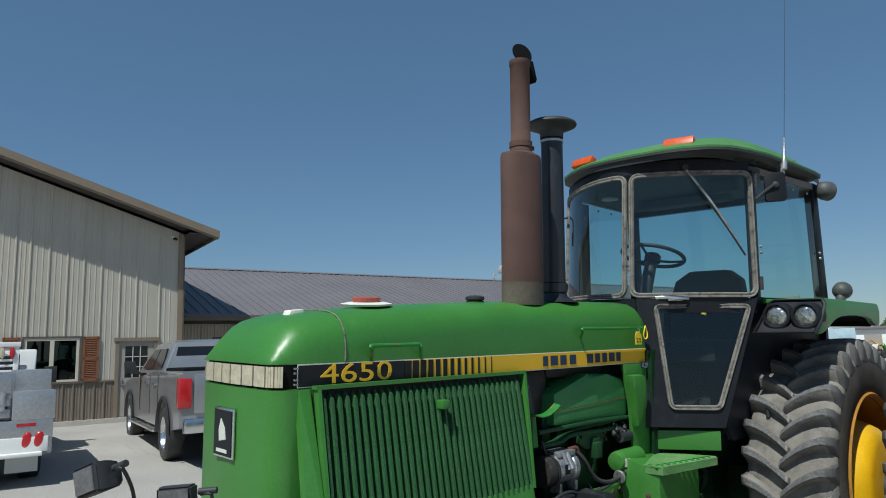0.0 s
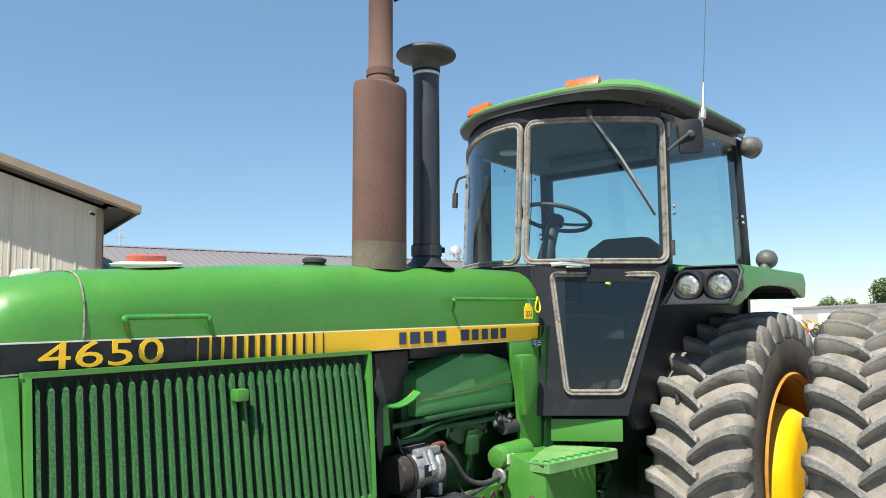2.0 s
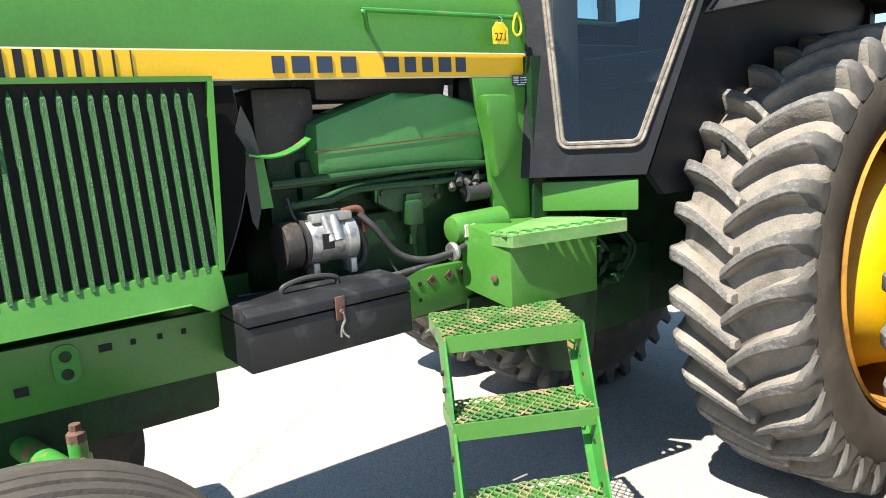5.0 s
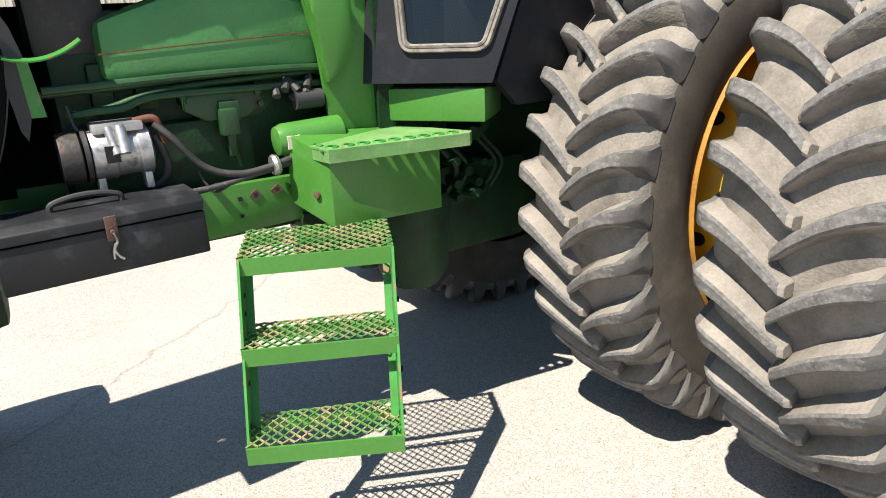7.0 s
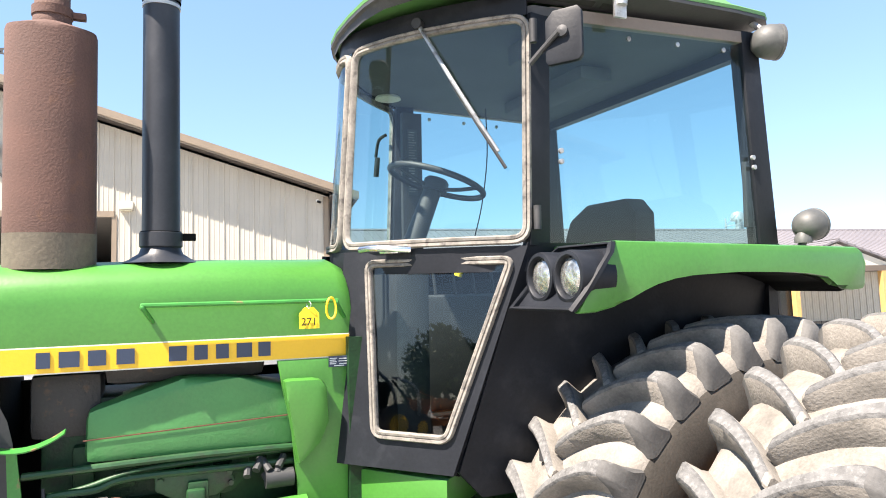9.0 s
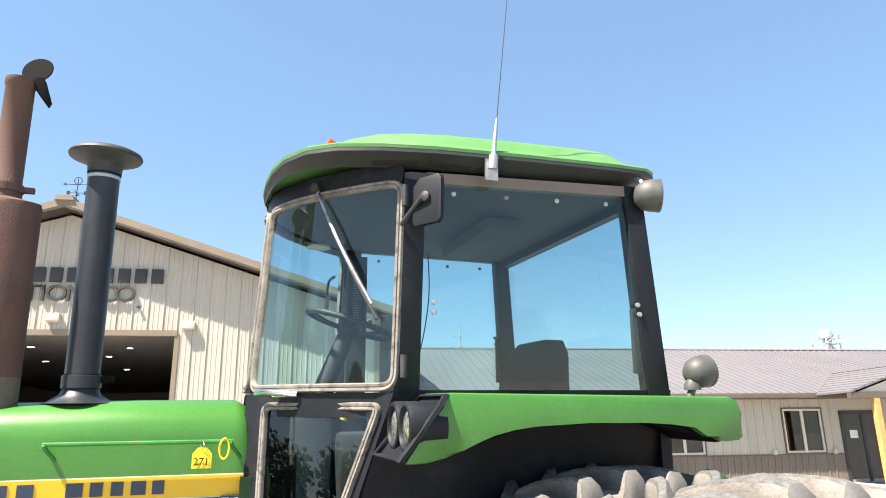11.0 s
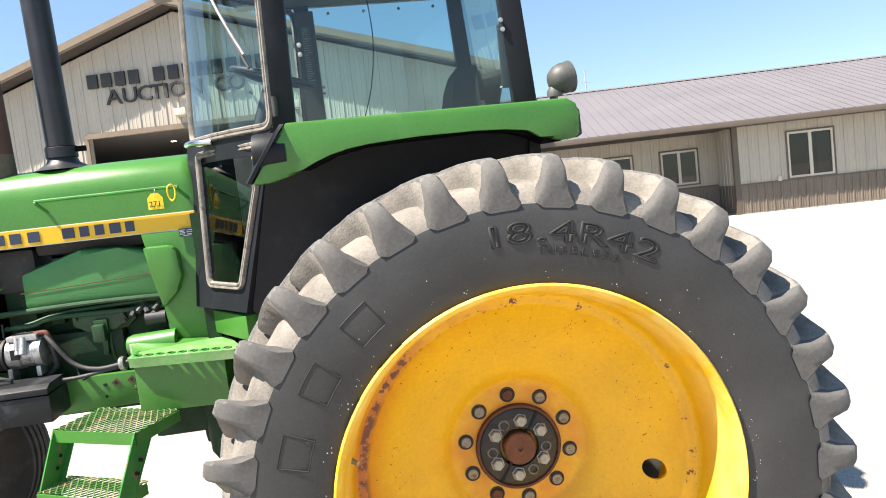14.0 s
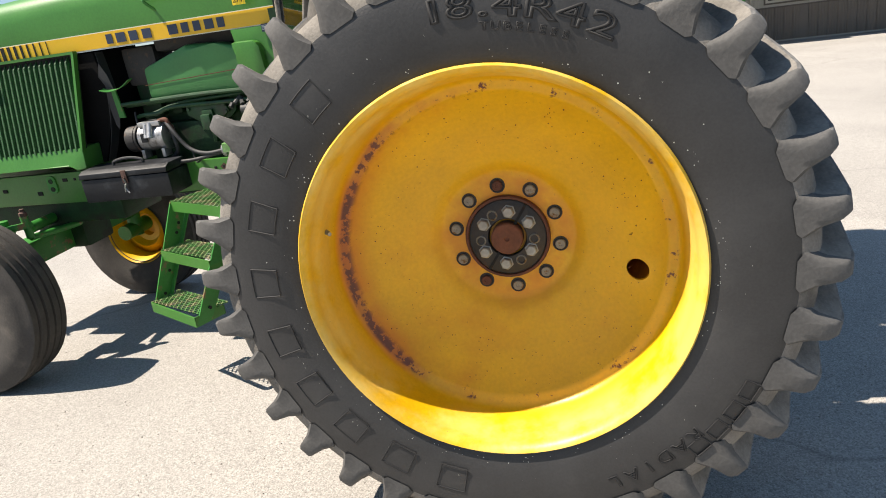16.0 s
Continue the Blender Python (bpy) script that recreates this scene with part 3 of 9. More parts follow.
for sgn in (1, -1):
    e = PEAK_U + sgn * 9.34
    prism(bm, [P(PEAK_U, -0.65, PEAK_Z + 0.13), P(e, -0.65, PEAK_Z + 0.13 - SLOPE * 9.34), P(e, -0.65, PEAK_Z - 0.07 - SLOPE * 9.34), P(PEAK_U, -0.65, PEAK_Z - 0.07)], BB * 0.03)
    prism(bm, [P(PEAK_U, -0.62, PEAK_Z - 0.02), P(e, -0.62, PEAK_Z - 0.02 - SLOPE * 9.34), P(e, -0.62, PEAK_Z - 0.12 - SLOPE * 9.34), P(PEAK_U, -0.62, PEAK_Z - 0.12)], BB * 0.03)
    prism(bm, [P(e, -0.65, PEAK_Z + 0.13 - SLOPE * 9.34), P(e, 24, PEAK_Z + 0.13 - SLOPE * 9.34), P(e, 24, PEAK_Z - 0.07 - SLOPE * 9.34), P(e, -0.65, PEAK_Z - 0.07 - SLOPE * 9.34)], BA * sgn * 0.03)
part("fascia", bm, FASCIA, hall_roof)
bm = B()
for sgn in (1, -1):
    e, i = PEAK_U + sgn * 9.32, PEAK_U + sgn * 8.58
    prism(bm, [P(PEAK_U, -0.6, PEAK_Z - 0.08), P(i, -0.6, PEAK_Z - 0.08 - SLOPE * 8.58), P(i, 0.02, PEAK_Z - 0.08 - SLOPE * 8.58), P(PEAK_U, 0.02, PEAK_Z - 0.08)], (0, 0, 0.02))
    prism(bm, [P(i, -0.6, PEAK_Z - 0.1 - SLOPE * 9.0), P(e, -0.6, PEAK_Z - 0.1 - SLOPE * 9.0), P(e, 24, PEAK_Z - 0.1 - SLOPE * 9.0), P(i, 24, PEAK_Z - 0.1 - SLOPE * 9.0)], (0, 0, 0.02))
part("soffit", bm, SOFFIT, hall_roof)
bm = B()
prism(bm, [P(PEAK_U - 0.25, -0.7, PEAK_Z + 0.06), P(PEAK_U + 0.25, -0.7, PEAK_Z + 0.06), P(PEAK_U + 0.2, -0.7, PEAK_Z + 0.2), P(PEAK_U - 0.2, -0.7, PEAK_Z + 0.2)], BB * 0.5)
part("ridge_cap", bm, FASCIA, hall_roof)

# weathervane on the gable peak
vane = thing("weathervane", "small black weathervane with compass letters on the roof peak", "weathervane", at=P(PEAK_U + 0.15, -0.3, PEAK_Z + 0.2))
b0 = P(PEAK_U + 0.15, -0.3, PEAK_Z + 0.2) - vane.location
bm = B()
cyl(bm, (0, 0, 0), (0, 0, 0.62), 0.012, n=8)
lathe(bm, [(0.0, 0.0), (0.05, 0.03), (0.0, 0.08)], (0, 0, 0.1), n=12)
part("mast", bm, LETTER, vane)
bm = B()
cyl(bm, BA * -0.2 + Vector((0, 0, 0.2)), BA * 0.2 + Vector((0, 0, 0.2)), 0.009, n=6)
cyl(bm, BB * -0.2 + Vector((0, 0, 0.2)), BB * 0.2 + Vector((0, 0, 0.2)), 0.009, n=6)
for s, k in ((-0.22, 0.05), (0.22, 0.05)):
    box(bm, (-0.04, -0.008, -0.05), (0.04, 0.008, 0.05), Matrix.Translation(BA * s + Vector((0, 0, 0.2))))
part("compass_arms", bm, LETTER, vane)
bm = B()
cyl(bm, BA * -0.32 + Vector((0, 0, 0.45)), BA * 0.32 + Vector((0, 0, 0.45)), 0.011, n=6)
prism(bm, [BA * 0.24 + Vector((0, 0, 0.38)), BA * 0.4 + Vector((0, 0, 0.36)), BA * 0.36 + Vector((0, 0, 0.45)), BA * 0.4 + Vector((0, 0, 0.54)), BA * 0.24 + Vector((0, 0, 0.52))], BB * 0.012)
prism(bm, [BA * -0.4 + Vector((0, 0, 0.45)), BA * -0.3 + Vector((0, 0, 0.4)), BA * -0.3 + Vector((0, 0, 0.5))], BB * 0.012)
for k in range(6):
    a, c = k * math.pi / 3, (k + 1) * math.pi / 3
    cyl(bm, BA * 0.11 * math.cos(a) + Vector((0, 0, 0.56 + 0.11 * math.sin(a))), BA * 0.11 * math.cos(c) + Vector((0, 0, 0.56 + 0.11 * math.sin(c))), 0.012, n=6)
part("arrow", bm, LETTER, vane)

# sign letters
sign = thing("wall_sign", "raised black sign letters on the tan gable wall", "sign", at=P(-8.6, -0.05, 5.6))
SIGN_UP = (0, 0, 1)
for u0, count, pitch in ((-11.36, 4, 0.42), (-9.34, 8, 0.435)):
    for k in range(count):
        bm = B()
        ubox(bm, (u0 + pitch * k, -0.10, 5.77), (u0 + pitch * k + 0.31, -0.03, 6.17), bevel=0.01)
        bmesh.ops.translate(bm, verts=bm.verts, vec=-sign.location)
        part("name_bar", bm, LETTER, sign)
for ch, uc in (("A", -10.62), ("U", -10.13), ("C", -9.68), ("T", -9.31), ("I", -9.02), ("O", -8.68), ("N", -8.18), ("C", -7.36), ("O", -6.93), (".", -6.55)):
    me_m = frame_of(P(uc, -0.07, 5.44 if ch != "." else 5.26) - sign.location, BA, SIGN_UP)
    text_part("sign_letter", ch, 0.62, 0.035, me_m, LETTER, sign, stretch=1.15)

# flood lights on the wall
lamp0 = thing("wall_flood_light", "small cream flood light fixed above the drive-in opening", "flood light", "flood lights on the gable wall", at=P(-8.67, -0.03, 4.8))
bm = B()
box(bm, (-0.17, -0.16, -0.11), (0.17, 0.03, 0.1), Matrix.Rotation(-0.12, 4, "Z"), bevel=0.02)
part("housing", bm, CREAM, lamp0)
bm = B()
box(bm, (-0.14, -0.12, -0.15), (0.14, 0.0, -0.11), Matrix.Rotation(-0.12, 4, "Z"), bevel=0.01)
part("lens", bm, LENS, lamp0)
copy_thing(lamp0, Matrix.Translation(P(-5.2, -0.03, 4.62)))
cctv = thing("security_camera", "small white security camera under the roof corner", "camera", at=P(-0.3, -0.04, 4.78))
bm = B()
cyl(bm, (0, 0, 0.03), (0, -0.05, 0.03), 0.04, n=16)
part("mount", bm, WHITE_PAINT, cctv)
bm = B()
lathe(bm, [(0.02, 0), (0.035, 0.01), (0.035, 0.12), (0.03, 0.13)], (0.0, -0.06, 0.0), (0.3, -0.8, -0.3), n=16)
part("body", bm, DARKNESS, cctv)

# ceiling lights and a parked machine deep in the hall
for u, v in ((-10.4, 3.0), (-8.9, 5.5), (-7.6, 3.2), (-6.6, 6.0), (-9.6, 10), (-7.2, 10.5), (-5.0, 8), (-11.5, 7)):
    dl = thing("ceiling_downlight", "round white downlight glowing in the hall ceiling", "ceiling light", "hall ceiling lights", at=P(u, v, 4.41))
    bm = B()
    lathe(bm, [(0.11, 0.0), (0.13, -0.004), (0.12, -0.015), (0.09, -0.012)], (0, 0, 0), n=20)
    part("trim_ring", bm, WHITE_PAINT, dl)
    bm = B()
    lathe(bm, [(0.088, -0.012), (0.0, -0.014)], (0, 0, 0), n=20, caps=False)
    part("diffuser", bm, glow("downlight_glow", (1.0, 0.95, 0.85), 6.0) if "downlight_glow" not in bpy.data.materials else bpy.data.materials["downlight_glow"], dl)

hm = thing("parked_machine", "dark cabbed machine with an orange roof inside the hall", "machine", at=P(-5.2, 12, 0))
bm = B()
box(bm, (-0.8, -1.2, 0.4), (0.8, 1.2, 1.5), bevel=0.1)
box(bm, (-0.7, -0.9, 1.5), (0.7, 0.7, 2.45), bevel=0.06)
part("body", bm, BLACK, hm)
bm = B()
box(bm, (-0.8, -1.0, 2.46), (0.8, 0.8, 2.62), bevel=0.05)
part("roof", bm, ORANGE, hm)
for sx in (-0.85, 0.85):
    for sy in (-0.7, 0.8):
        bm = B()
        lathe(bm, [(0.2, -0.12), (0.45, -0.14), (0.5, -0.08), (0.5, 0.08), (0.45, 0.14), (0.2, 0.12)], (sx, sy, 0.5), (1, 0, 0), n=24)
        part("wheel", bm, RUBBER, hm)


def window_thing(name, u0, u1, z0, z1, v, sash=2, label="two-light casement window with cream frame and brown trim", backing=True):
    w = thing(name, label, "window", kind="structure", at=P((u0 + u1) / 2, v, z0))
    o = w.location

    def put(nm, mt, boxes):
        bm = B()
        for lo, hi in boxes:
            ubox(bm, lo, hi)
        bmesh.ops.translate(bm, verts=bm.verts, vec=-o)
        return part(nm, bm, mt, w)
    t = 0.045
    put("window_trim", TRIM_BROWN, [((u0 - t, v - 0.035, z1), (u1 + t, v, z1 + t)), ((u0 - t, v - 0.035, z0 - t), (u1 + t, v, z0)), ((u0 - t, v - 0.035, z0), (u0, v, z1)), ((u1, v - 0.035, z0), (u1 + t, v, z1))])
    f = 0.06
    bs = [((u0, v - 0.02, z1 - f), (u1, v + 0.06, z1)), ((u0, v - 0.02, z0), (u1, v + 0.06, z0 + f))]
    step = (u1 - u0) / sash
    for k in range(sash + 1):
        ww = f if k in (0, sash) else f * 1.5
        c = u0 + k * step
        a = c if k == 0 else c - ww if k == sash else c - ww / 2
        bs.append(((a, v - 0.02, z0 + f), (a + ww, v + 0.06, z1 - f)))
    put("window_frame", CREAM, bs)
    for k in range(sash):
        g = put("pane", WINDOW_GLASS, [((u0 + k * step + 0.03, v + 0.02, z0 + 0.04), (u0 + (k + 1) * step - 0.03, v + 0.026, z1 - 0.04))])
    # black sheet behind the panes stands in for the unlit room
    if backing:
        put("room_shade_sheet", DARKNESS, [((u0 - 0.1, v + 0.7, z0 - 0.2), (u1 + 0.1, v + 0.72, z1 + 0.2))])
    return w


w1 = window_thing("window_1", -3.62, -2.44, 1.06, 2.13, 0.0, label="office window with brown louvred shutters in the tan wall")
for k, (a, b) in enumerate(((-4.06, -3.7), (-2.36, -2.0))):
    sh = thing("shutter", "reddish-brown louvred wooden window shutter on the steel wall", "shutter", "window shutters", at=P((a + b) / 2, -0.03, 1.1))
    bm = B()
    for lo, hi in (((a, -0.06, 1.06), (a + 0.05, -0.02, 2.16)), ((b - 0.05, -0.06, 1.06), (b, -0.02, 2.16)), ((a, -0.06, 1.06), (b, -0.02, 1.13)), ((a, -0.06, 2.09), (b, -0.02, 2.16)), ((a, -0.06, 1.58), (b, -0.02, 1.64))):
        ubox(bm, lo, hi)
    bmesh.ops.translate(bm, verts=bm.verts, vec=-sh.location)
    part("stile_frame", bm, WOOD_SHUTTER, sh)
    for z in np.arange(1.15, 2.08, 0.045):
        bm = B()
        prism(bm, [P(a + 0.05, -0.028, z + 0.03), P(b - 0.05, -0.028, z + 0.03), P(b - 0.05, -0.058, z), P(a + 0.05, -0.058, z)], (0, 0, 0.008))
        bmesh.ops.translate(bm, verts=bm.verts, vec=-sh.location)
        part("slat", bm, WOOD_SHUTTER, sh)

# side door with a nine-light pane
door = thing("door_1", "closed taupe steel door with a nine-light window", "door", kind="structure", at=P(-1.1, 0, 0.12))


def dput(nm, mt, boxes, parent=None, **k):
    bm = B()
    for lo, hi in boxes:
        ubox(bm, lo, hi)
    bmesh.ops.translate(bm, verts=bm.verts, vec=-door.location)
    return part(nm, bm, mt, parent or door, **k)


dput("door_frame", FASCIA, [((-1.62, -0.03, 0.12), (-1.53, 0.04, 2.12)), ((-0.69, -0.03, 0.12), (-0.60, 0.04, 2.12)), ((-1.66, -0.05, 2.03), (-0.56, 0.04, 2.12))])
leaf = dput("door_leaf", DOOR_GREY, [((-1.53, 0.01, 0.13), (-0.69, 0.05, 1.1)), ((-1.53, 0.01, 1.9), (-0.69, 0.05, 2.03)), ((-1.53, 0.01, 1.1), (-1.38, 0.05, 1.9)), ((-0.84, 0.01, 1.1), (-0.69, 0.05, 1.9))])
dput("glazing_bar", CREAM, [((-1.21, 0.0, 1.1), (-1.19, 0.03, 1.9)), ((-1.03, 0.0, 1.1), (-1.01, 0.03, 1.9)), ((-1.38, 0.0, 1.36), (-0.84, 0.03, 1.38)), ((-1.38, 0.0, 1.62), (-0.84, 0.03, 1.64))])
dput("pane", DARK_GLASS, [((-1.38, 0.02, 1.1), (-0.84, 0.03, 1.9))])
dput("handle", STEEL, [((-1.49, -0.05, 0.96), (-1.45, 0.01, 1.1)), ((-1.47, -0.06, 0.92), (-1.36, -0.04, 0.95))])

# ---- the long wing ----
WV, RV, EV = 1.2, 2.65, 0.55   # office wall, recessed wall, eave line
W0, WEND = 7.35, 34.0
RIDGE_V, RIDGE_Z, EAVE_Z = 7.2, 4.95, 2.75
WIN = [(8.9, 10.22), (13.0, 14.35)]
cuts = []
bm = B()
prev = W0
for a, b in WIN:
    ubox(bm, (prev, WV + 0.006, 0), (a, WV + WALL_T, 2.6))
    ubox(bm, (a, WV + 0.006, 0), (b, WV + WALL_T, 0.93))
    ubox(bm, (a, WV + 0.006, 2.28), (b, WV + WALL_T, 2.6))
    prev = b
ubox(bm, (prev, WV + 0.006, 0), (WEND, WV + WALL_T, 2.6))
office_wall = solid("wall_office", bm, SIDING, "tan steel office wall with brown wainscot", "wall", kind="structure", smooth=0)
prev = W0 + 0.12
for a, b in WIN + [(15.0, 16.6), (WEND, WEND)]:
    panels(office_wall, prev, a, 0.9, lambda u: 2.58, WV, SIDING, pitch=0.3)
    panels(office_wall, prev, a, 0.04, lambda u: 0.86, WV, SIDING_BROWN, pitch=0.23, name="wainscot_panel")
    if b < 15:
        panels(office_wall, a, b, 0.04, lambda u: 0.86, WV, SIDING_BROWN, pitch=0.23, name="wainscot_panel")
        panels(office_wall, a, b, 2.33, lambda u: 2.58, WV, SIDING, pitch=0.3)
    prev = b
RWIN = [(1.62, 2.7), (3.4, 4.68), (5.58, 6.72)]
bm = B()
prev = 0.0
for a, b in RWIN:
    ubox(bm, (prev, RV + 0.006, 0), (a, RV + WALL_T, 2.6))
    ubox(bm, (a, RV + 0.006, 0), (b, RV + WALL_T, 1.06))
    ubox(bm, (a, RV + 0.006, 2.14), (b, RV + WALL_T, 2.6))
    prev = b
ubox(bm, (prev, RV + 0.006, 0), (W0 + 0.2, RV + WALL_T, 2.6))
ubox(bm, (W0, WV + WALL_T, 0), (W0 + 0.2, RV, 2.6))
recess_wall = solid("wall_porch", bm, SIDING, "tan steel wall set back under the porch", "wall", kind="structure", smooth=0)
prev = 0.0
for a, b in RWIN + [(W0, W0)]:
    panels(recess_wall, prev, a, 0.95, lambda u: 2.58, RV, SIDING, pitch=0.3)
    panels(recess_wall, prev, a, 0.04, lambda u: 0.92, RV, SIDING_BROWN, pitch=0.23, name="wainscot_panel")
    if b < W0:
        panels(recess_wall, a, b, 0.04, lambda u: 0.92, RV, SIDING_BROWN, pitch=0.23, name="wainscot_panel")
        panels(recess_wall, a, b, 2.19, lambda u: 2.58, RV, SIDING, pitch=0.3)
    prev = b
# the short return wall of the porch, ribbed too
for k in range(5):
    v0 = WV + 0.1 + k * 0.27
    bm = B()
    prof = [(0, 0), (0.01, -0.02), (0.04, -0.02), (0.05, 0), (0.13, 0), (0.14, -0.006), (0.16, -0.006), (0.17, 0), (0.27, 0)]
    sheet(bm, [[P(W0 - 0.006 + b, v0 + a, 0.9) for a, b in prof], [P(W0 - 0.006 + b, v0 + a, 2.58) for a, b in prof]])
    part("siding_panel", bm, SIDING, recess_wall, smooth=0)
    bm = B()
    sheet(bm, [[P(W0 - 0.006 + b, v0 + a, 0.04) for a, b in prof], [P(W0 - 0.006 + b, v0 + a, 0.88) for a, b in prof]])
    part("wainscot_panel", bm, SIDING_BROWN, recess_wall, smooth=0)
bm = B()
ubox(bm, (W0 - 0.03, WV - 0.03, 0.0), (W0 + 0.12, WV, 2.6))
ubox(bm, (W0 - 0.03, WV, 0.0), (W0, WV + 0.1, 2.6))
ubox(bm, (W0 + 0.12, WV - 0.03, 0.86), (15.0, WV - 0.002, 0.9))
ubox(bm, (0, RV - 0.03, 0.91), (W0 - 0.04, RV - 0.002, 0.95))
solid("trim_wing", bm, TRIM_BROWN, "brown corner and wainscot trim of the wing", "trim", kind="structure")
for k, (a, b) in enumerate(WIN):
    window_thing(f"window_{k + 2}", a, b, 0.93, 2.28, WV)
    bm = B()
    sheet(bm, [[P((b - 0.42) + 0.06 * i, WV + 0.12 + 0.02 * (i % 2), z) for i in range(7)] for z in (1.0, 2.24)])
    solid("curtain", bm, mat("pale_curtain", (0.5, 0.55, 0.5), 0.9) if k == 0 else bpy.data.materials["pale_curtain"], "pale green curtain drawn half behind the pane", "curtain", "office curtains")
for k, (a, b) in enumerate(RWIN):
    if k:
        window_thing(f"window_{k + 4}", a, b, 1.06, 2.14, RV)
    else:
        window_thing(f"window_{k + 4}", a, b, 1.06, 2.14, RV, sash=1, label="cream framed porch window with a drawn blind")
# roof of the wing: ribbed sheets, fascia, soffit
bm = B()
SL = (RIDGE_Z - EAVE_Z) / (RIDGE_V - EV)
u = 0.02
while u < WEND + 0.5:
    for a, b, h in ((0.0, 0.035, 0.022), (0.035, 0.3, 0.0)):
        prism(bm, [P(u + a, EV - 0.04, EAVE_Z + h), P(u + b, EV - 0.04, EAVE_Z + h), P(u + b, EV - 0.04, EAVE_Z - 0.02), P(u + a, EV - 0.04, EAVE_Z - 0.02)], BB * (RIDGE_V - EV + 0.04) + Vector((0, 0, RIDGE_Z - EAVE_Z)))
    u += 0.3
prism(bm, [P(0.02, RIDGE_V, RIDGE_Z), P(WEND + 0.5, RIDGE_V, RIDGE_Z), P(WEND + 0.5, RIDGE_V, RIDGE_Z - 0.05), P(0.02, RIDGE_V, RIDGE_Z - 0.05)], BB * (RIDGE_V - EV) - Vector((0, 0, RIDGE_Z - EAVE_Z)))
wing_roof = solid("roof_wing", bm, ROOF, "long brown ribbed steel roof of the wing", "roof", kind="structure", smooth=0)
bm = B()
prism(bm, [P(0.02, RIDGE_V - 0.16, RIDGE_Z - 0.02), P(0.02, RIDGE_V, RIDGE_Z + 0.05), P(0.02, RIDGE_V + 0.16, RIDGE_Z - 0.02)], BA * (WEND + 0.5))
part("ridge_cap", bm, ROOF, wing_roof)
bm = B()
ubox(bm, (0.03, EV - 0.05, EAVE_Z - 0.16), (WEND + 0.5, EV + 0.03, EAVE_Z - 0.022), bevel=0.01)
part("gutter", bm, TRIM_BROWN, wing_roof)
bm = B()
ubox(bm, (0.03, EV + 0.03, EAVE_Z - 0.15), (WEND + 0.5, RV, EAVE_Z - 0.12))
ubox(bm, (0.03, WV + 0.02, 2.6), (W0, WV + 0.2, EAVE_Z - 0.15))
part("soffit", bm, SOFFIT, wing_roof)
bm = B()
ubox(bm, (0.0, RV + 0.1, 0), (0.2, 13.5, 4.5))
ubox(bm, (WEND, WV, 0), (WEND + 0.2, 13.5, 4.0))
ubox(bm, (0, 13.5, 0), (WEND, 13.7, 2.7))
solid("wall_wing_back", bm, SIDING, "plain rear and end walls of the wing", "wall", kind="structure")

# entrance porch: small gable on timber posts
porch = thing("entrance_porch", "small gabled entrance porch on pale timber posts", "porch", at=P(16.4, -0.3, 0))
po = porch.location
PU, PE = 16.4, 2.5


def pput(nm, mt, fn, lb=""):
    bm = B()
    fn(bm)
    bmesh.ops.translate(bm, verts=bm.verts, vec=-po)
    return part(nm, bm, mt, porch, lb, smooth=0)


for s in (-1, 1):
    def slope(bm, s=s):
        prism(bm, [P(PU, -1.0, 3.55), P(PU + s * 2.6, -1.0, 2.72), P(PU + s * 2.6, -1.0, 2.66), P(PU, -1.0, 3.49)], BB * 4.6)
    pput("roof_slope", ROOF, slope)
    for k in range(9):
        def rib(bm, s=s, t=k / 8.5):
            c = P(PU + s * 2.6 * t, -1.02, 3.55 - 0.83 * t)
            prism(bm, [c, c + BA * 0.035, c + BA * 0.035 + Vector((0, 0, 0.025)), c + Vector((0, 0, 0.025))], BB * 4.6)
        pput("roof_rib", ROOF, rib)
pput("gable_panel", CREAM, lambda bm: prism(bm, [P(PU - 2.3, -0.9, 2.68), P(PU + 2.3, -0.9, 2.68), P(PU, -0.9, 3.42)], BB * 0.05))
pput("beam", TRIM_BROWN, lambda bm: ubox(bm, (PU - 2.6, -0.98, 2.5), (PU + 2.6, -0.82, 2.68)))
for u in (PU - 1.75, PU + 1.75):
    pput("post", WOOD_POST, lambda bm, u=u: ubox(bm, (u - 0.09, -0.98, 0), (u + 0.09, -0.8, 2.5), bevel=0.01), "pale stained timber post")
door2 = thing("door_2", "dark glazed double entrance door in the tan wall", "door", kind="structure", at=P(15.8, WV, 0))
bm = B()
for lo, hi in (((15.0, WV - 0.03, 0.02), (15.1, WV + 0.1, 2.2)), ((16.5, WV - 0.03, 0.02), (16.6, WV + 0.1, 2.2)), ((15.0, WV - 0.03, 2.1), (16.6, WV + 0.1, 2.22)), ((15.76, WV - 0.02, 0.02), (15.86, WV + 0.06, 2.1))):
    ubox(bm, lo, hi)
bmesh.ops.translate(bm, verts=bm.verts, vec=-door2.location)
part("door_frame", bm, LETTER, door2)
for a, b in ((15.1, 15.76), (15.86, 16.5)):
    bm = B()
    ubox(bm, (a, WV - 0.0, 0.1), (b, WV + 0.004, 2.1))
    bmesh.ops.translate(bm, verts=bm.verts, vec=-door2.location)
    part("pane", bm, DARK_GLASS, door2)
bm = B()
ubox(bm, (15.3, WV - 0.012, 1.35), (15.58, WV - 0.004, 1.6))
bmesh.ops.translate(bm, verts=bm.verts, vec=-door2.location)
part("notice", bm, TAG_WHITE, door2, "white paper notice")
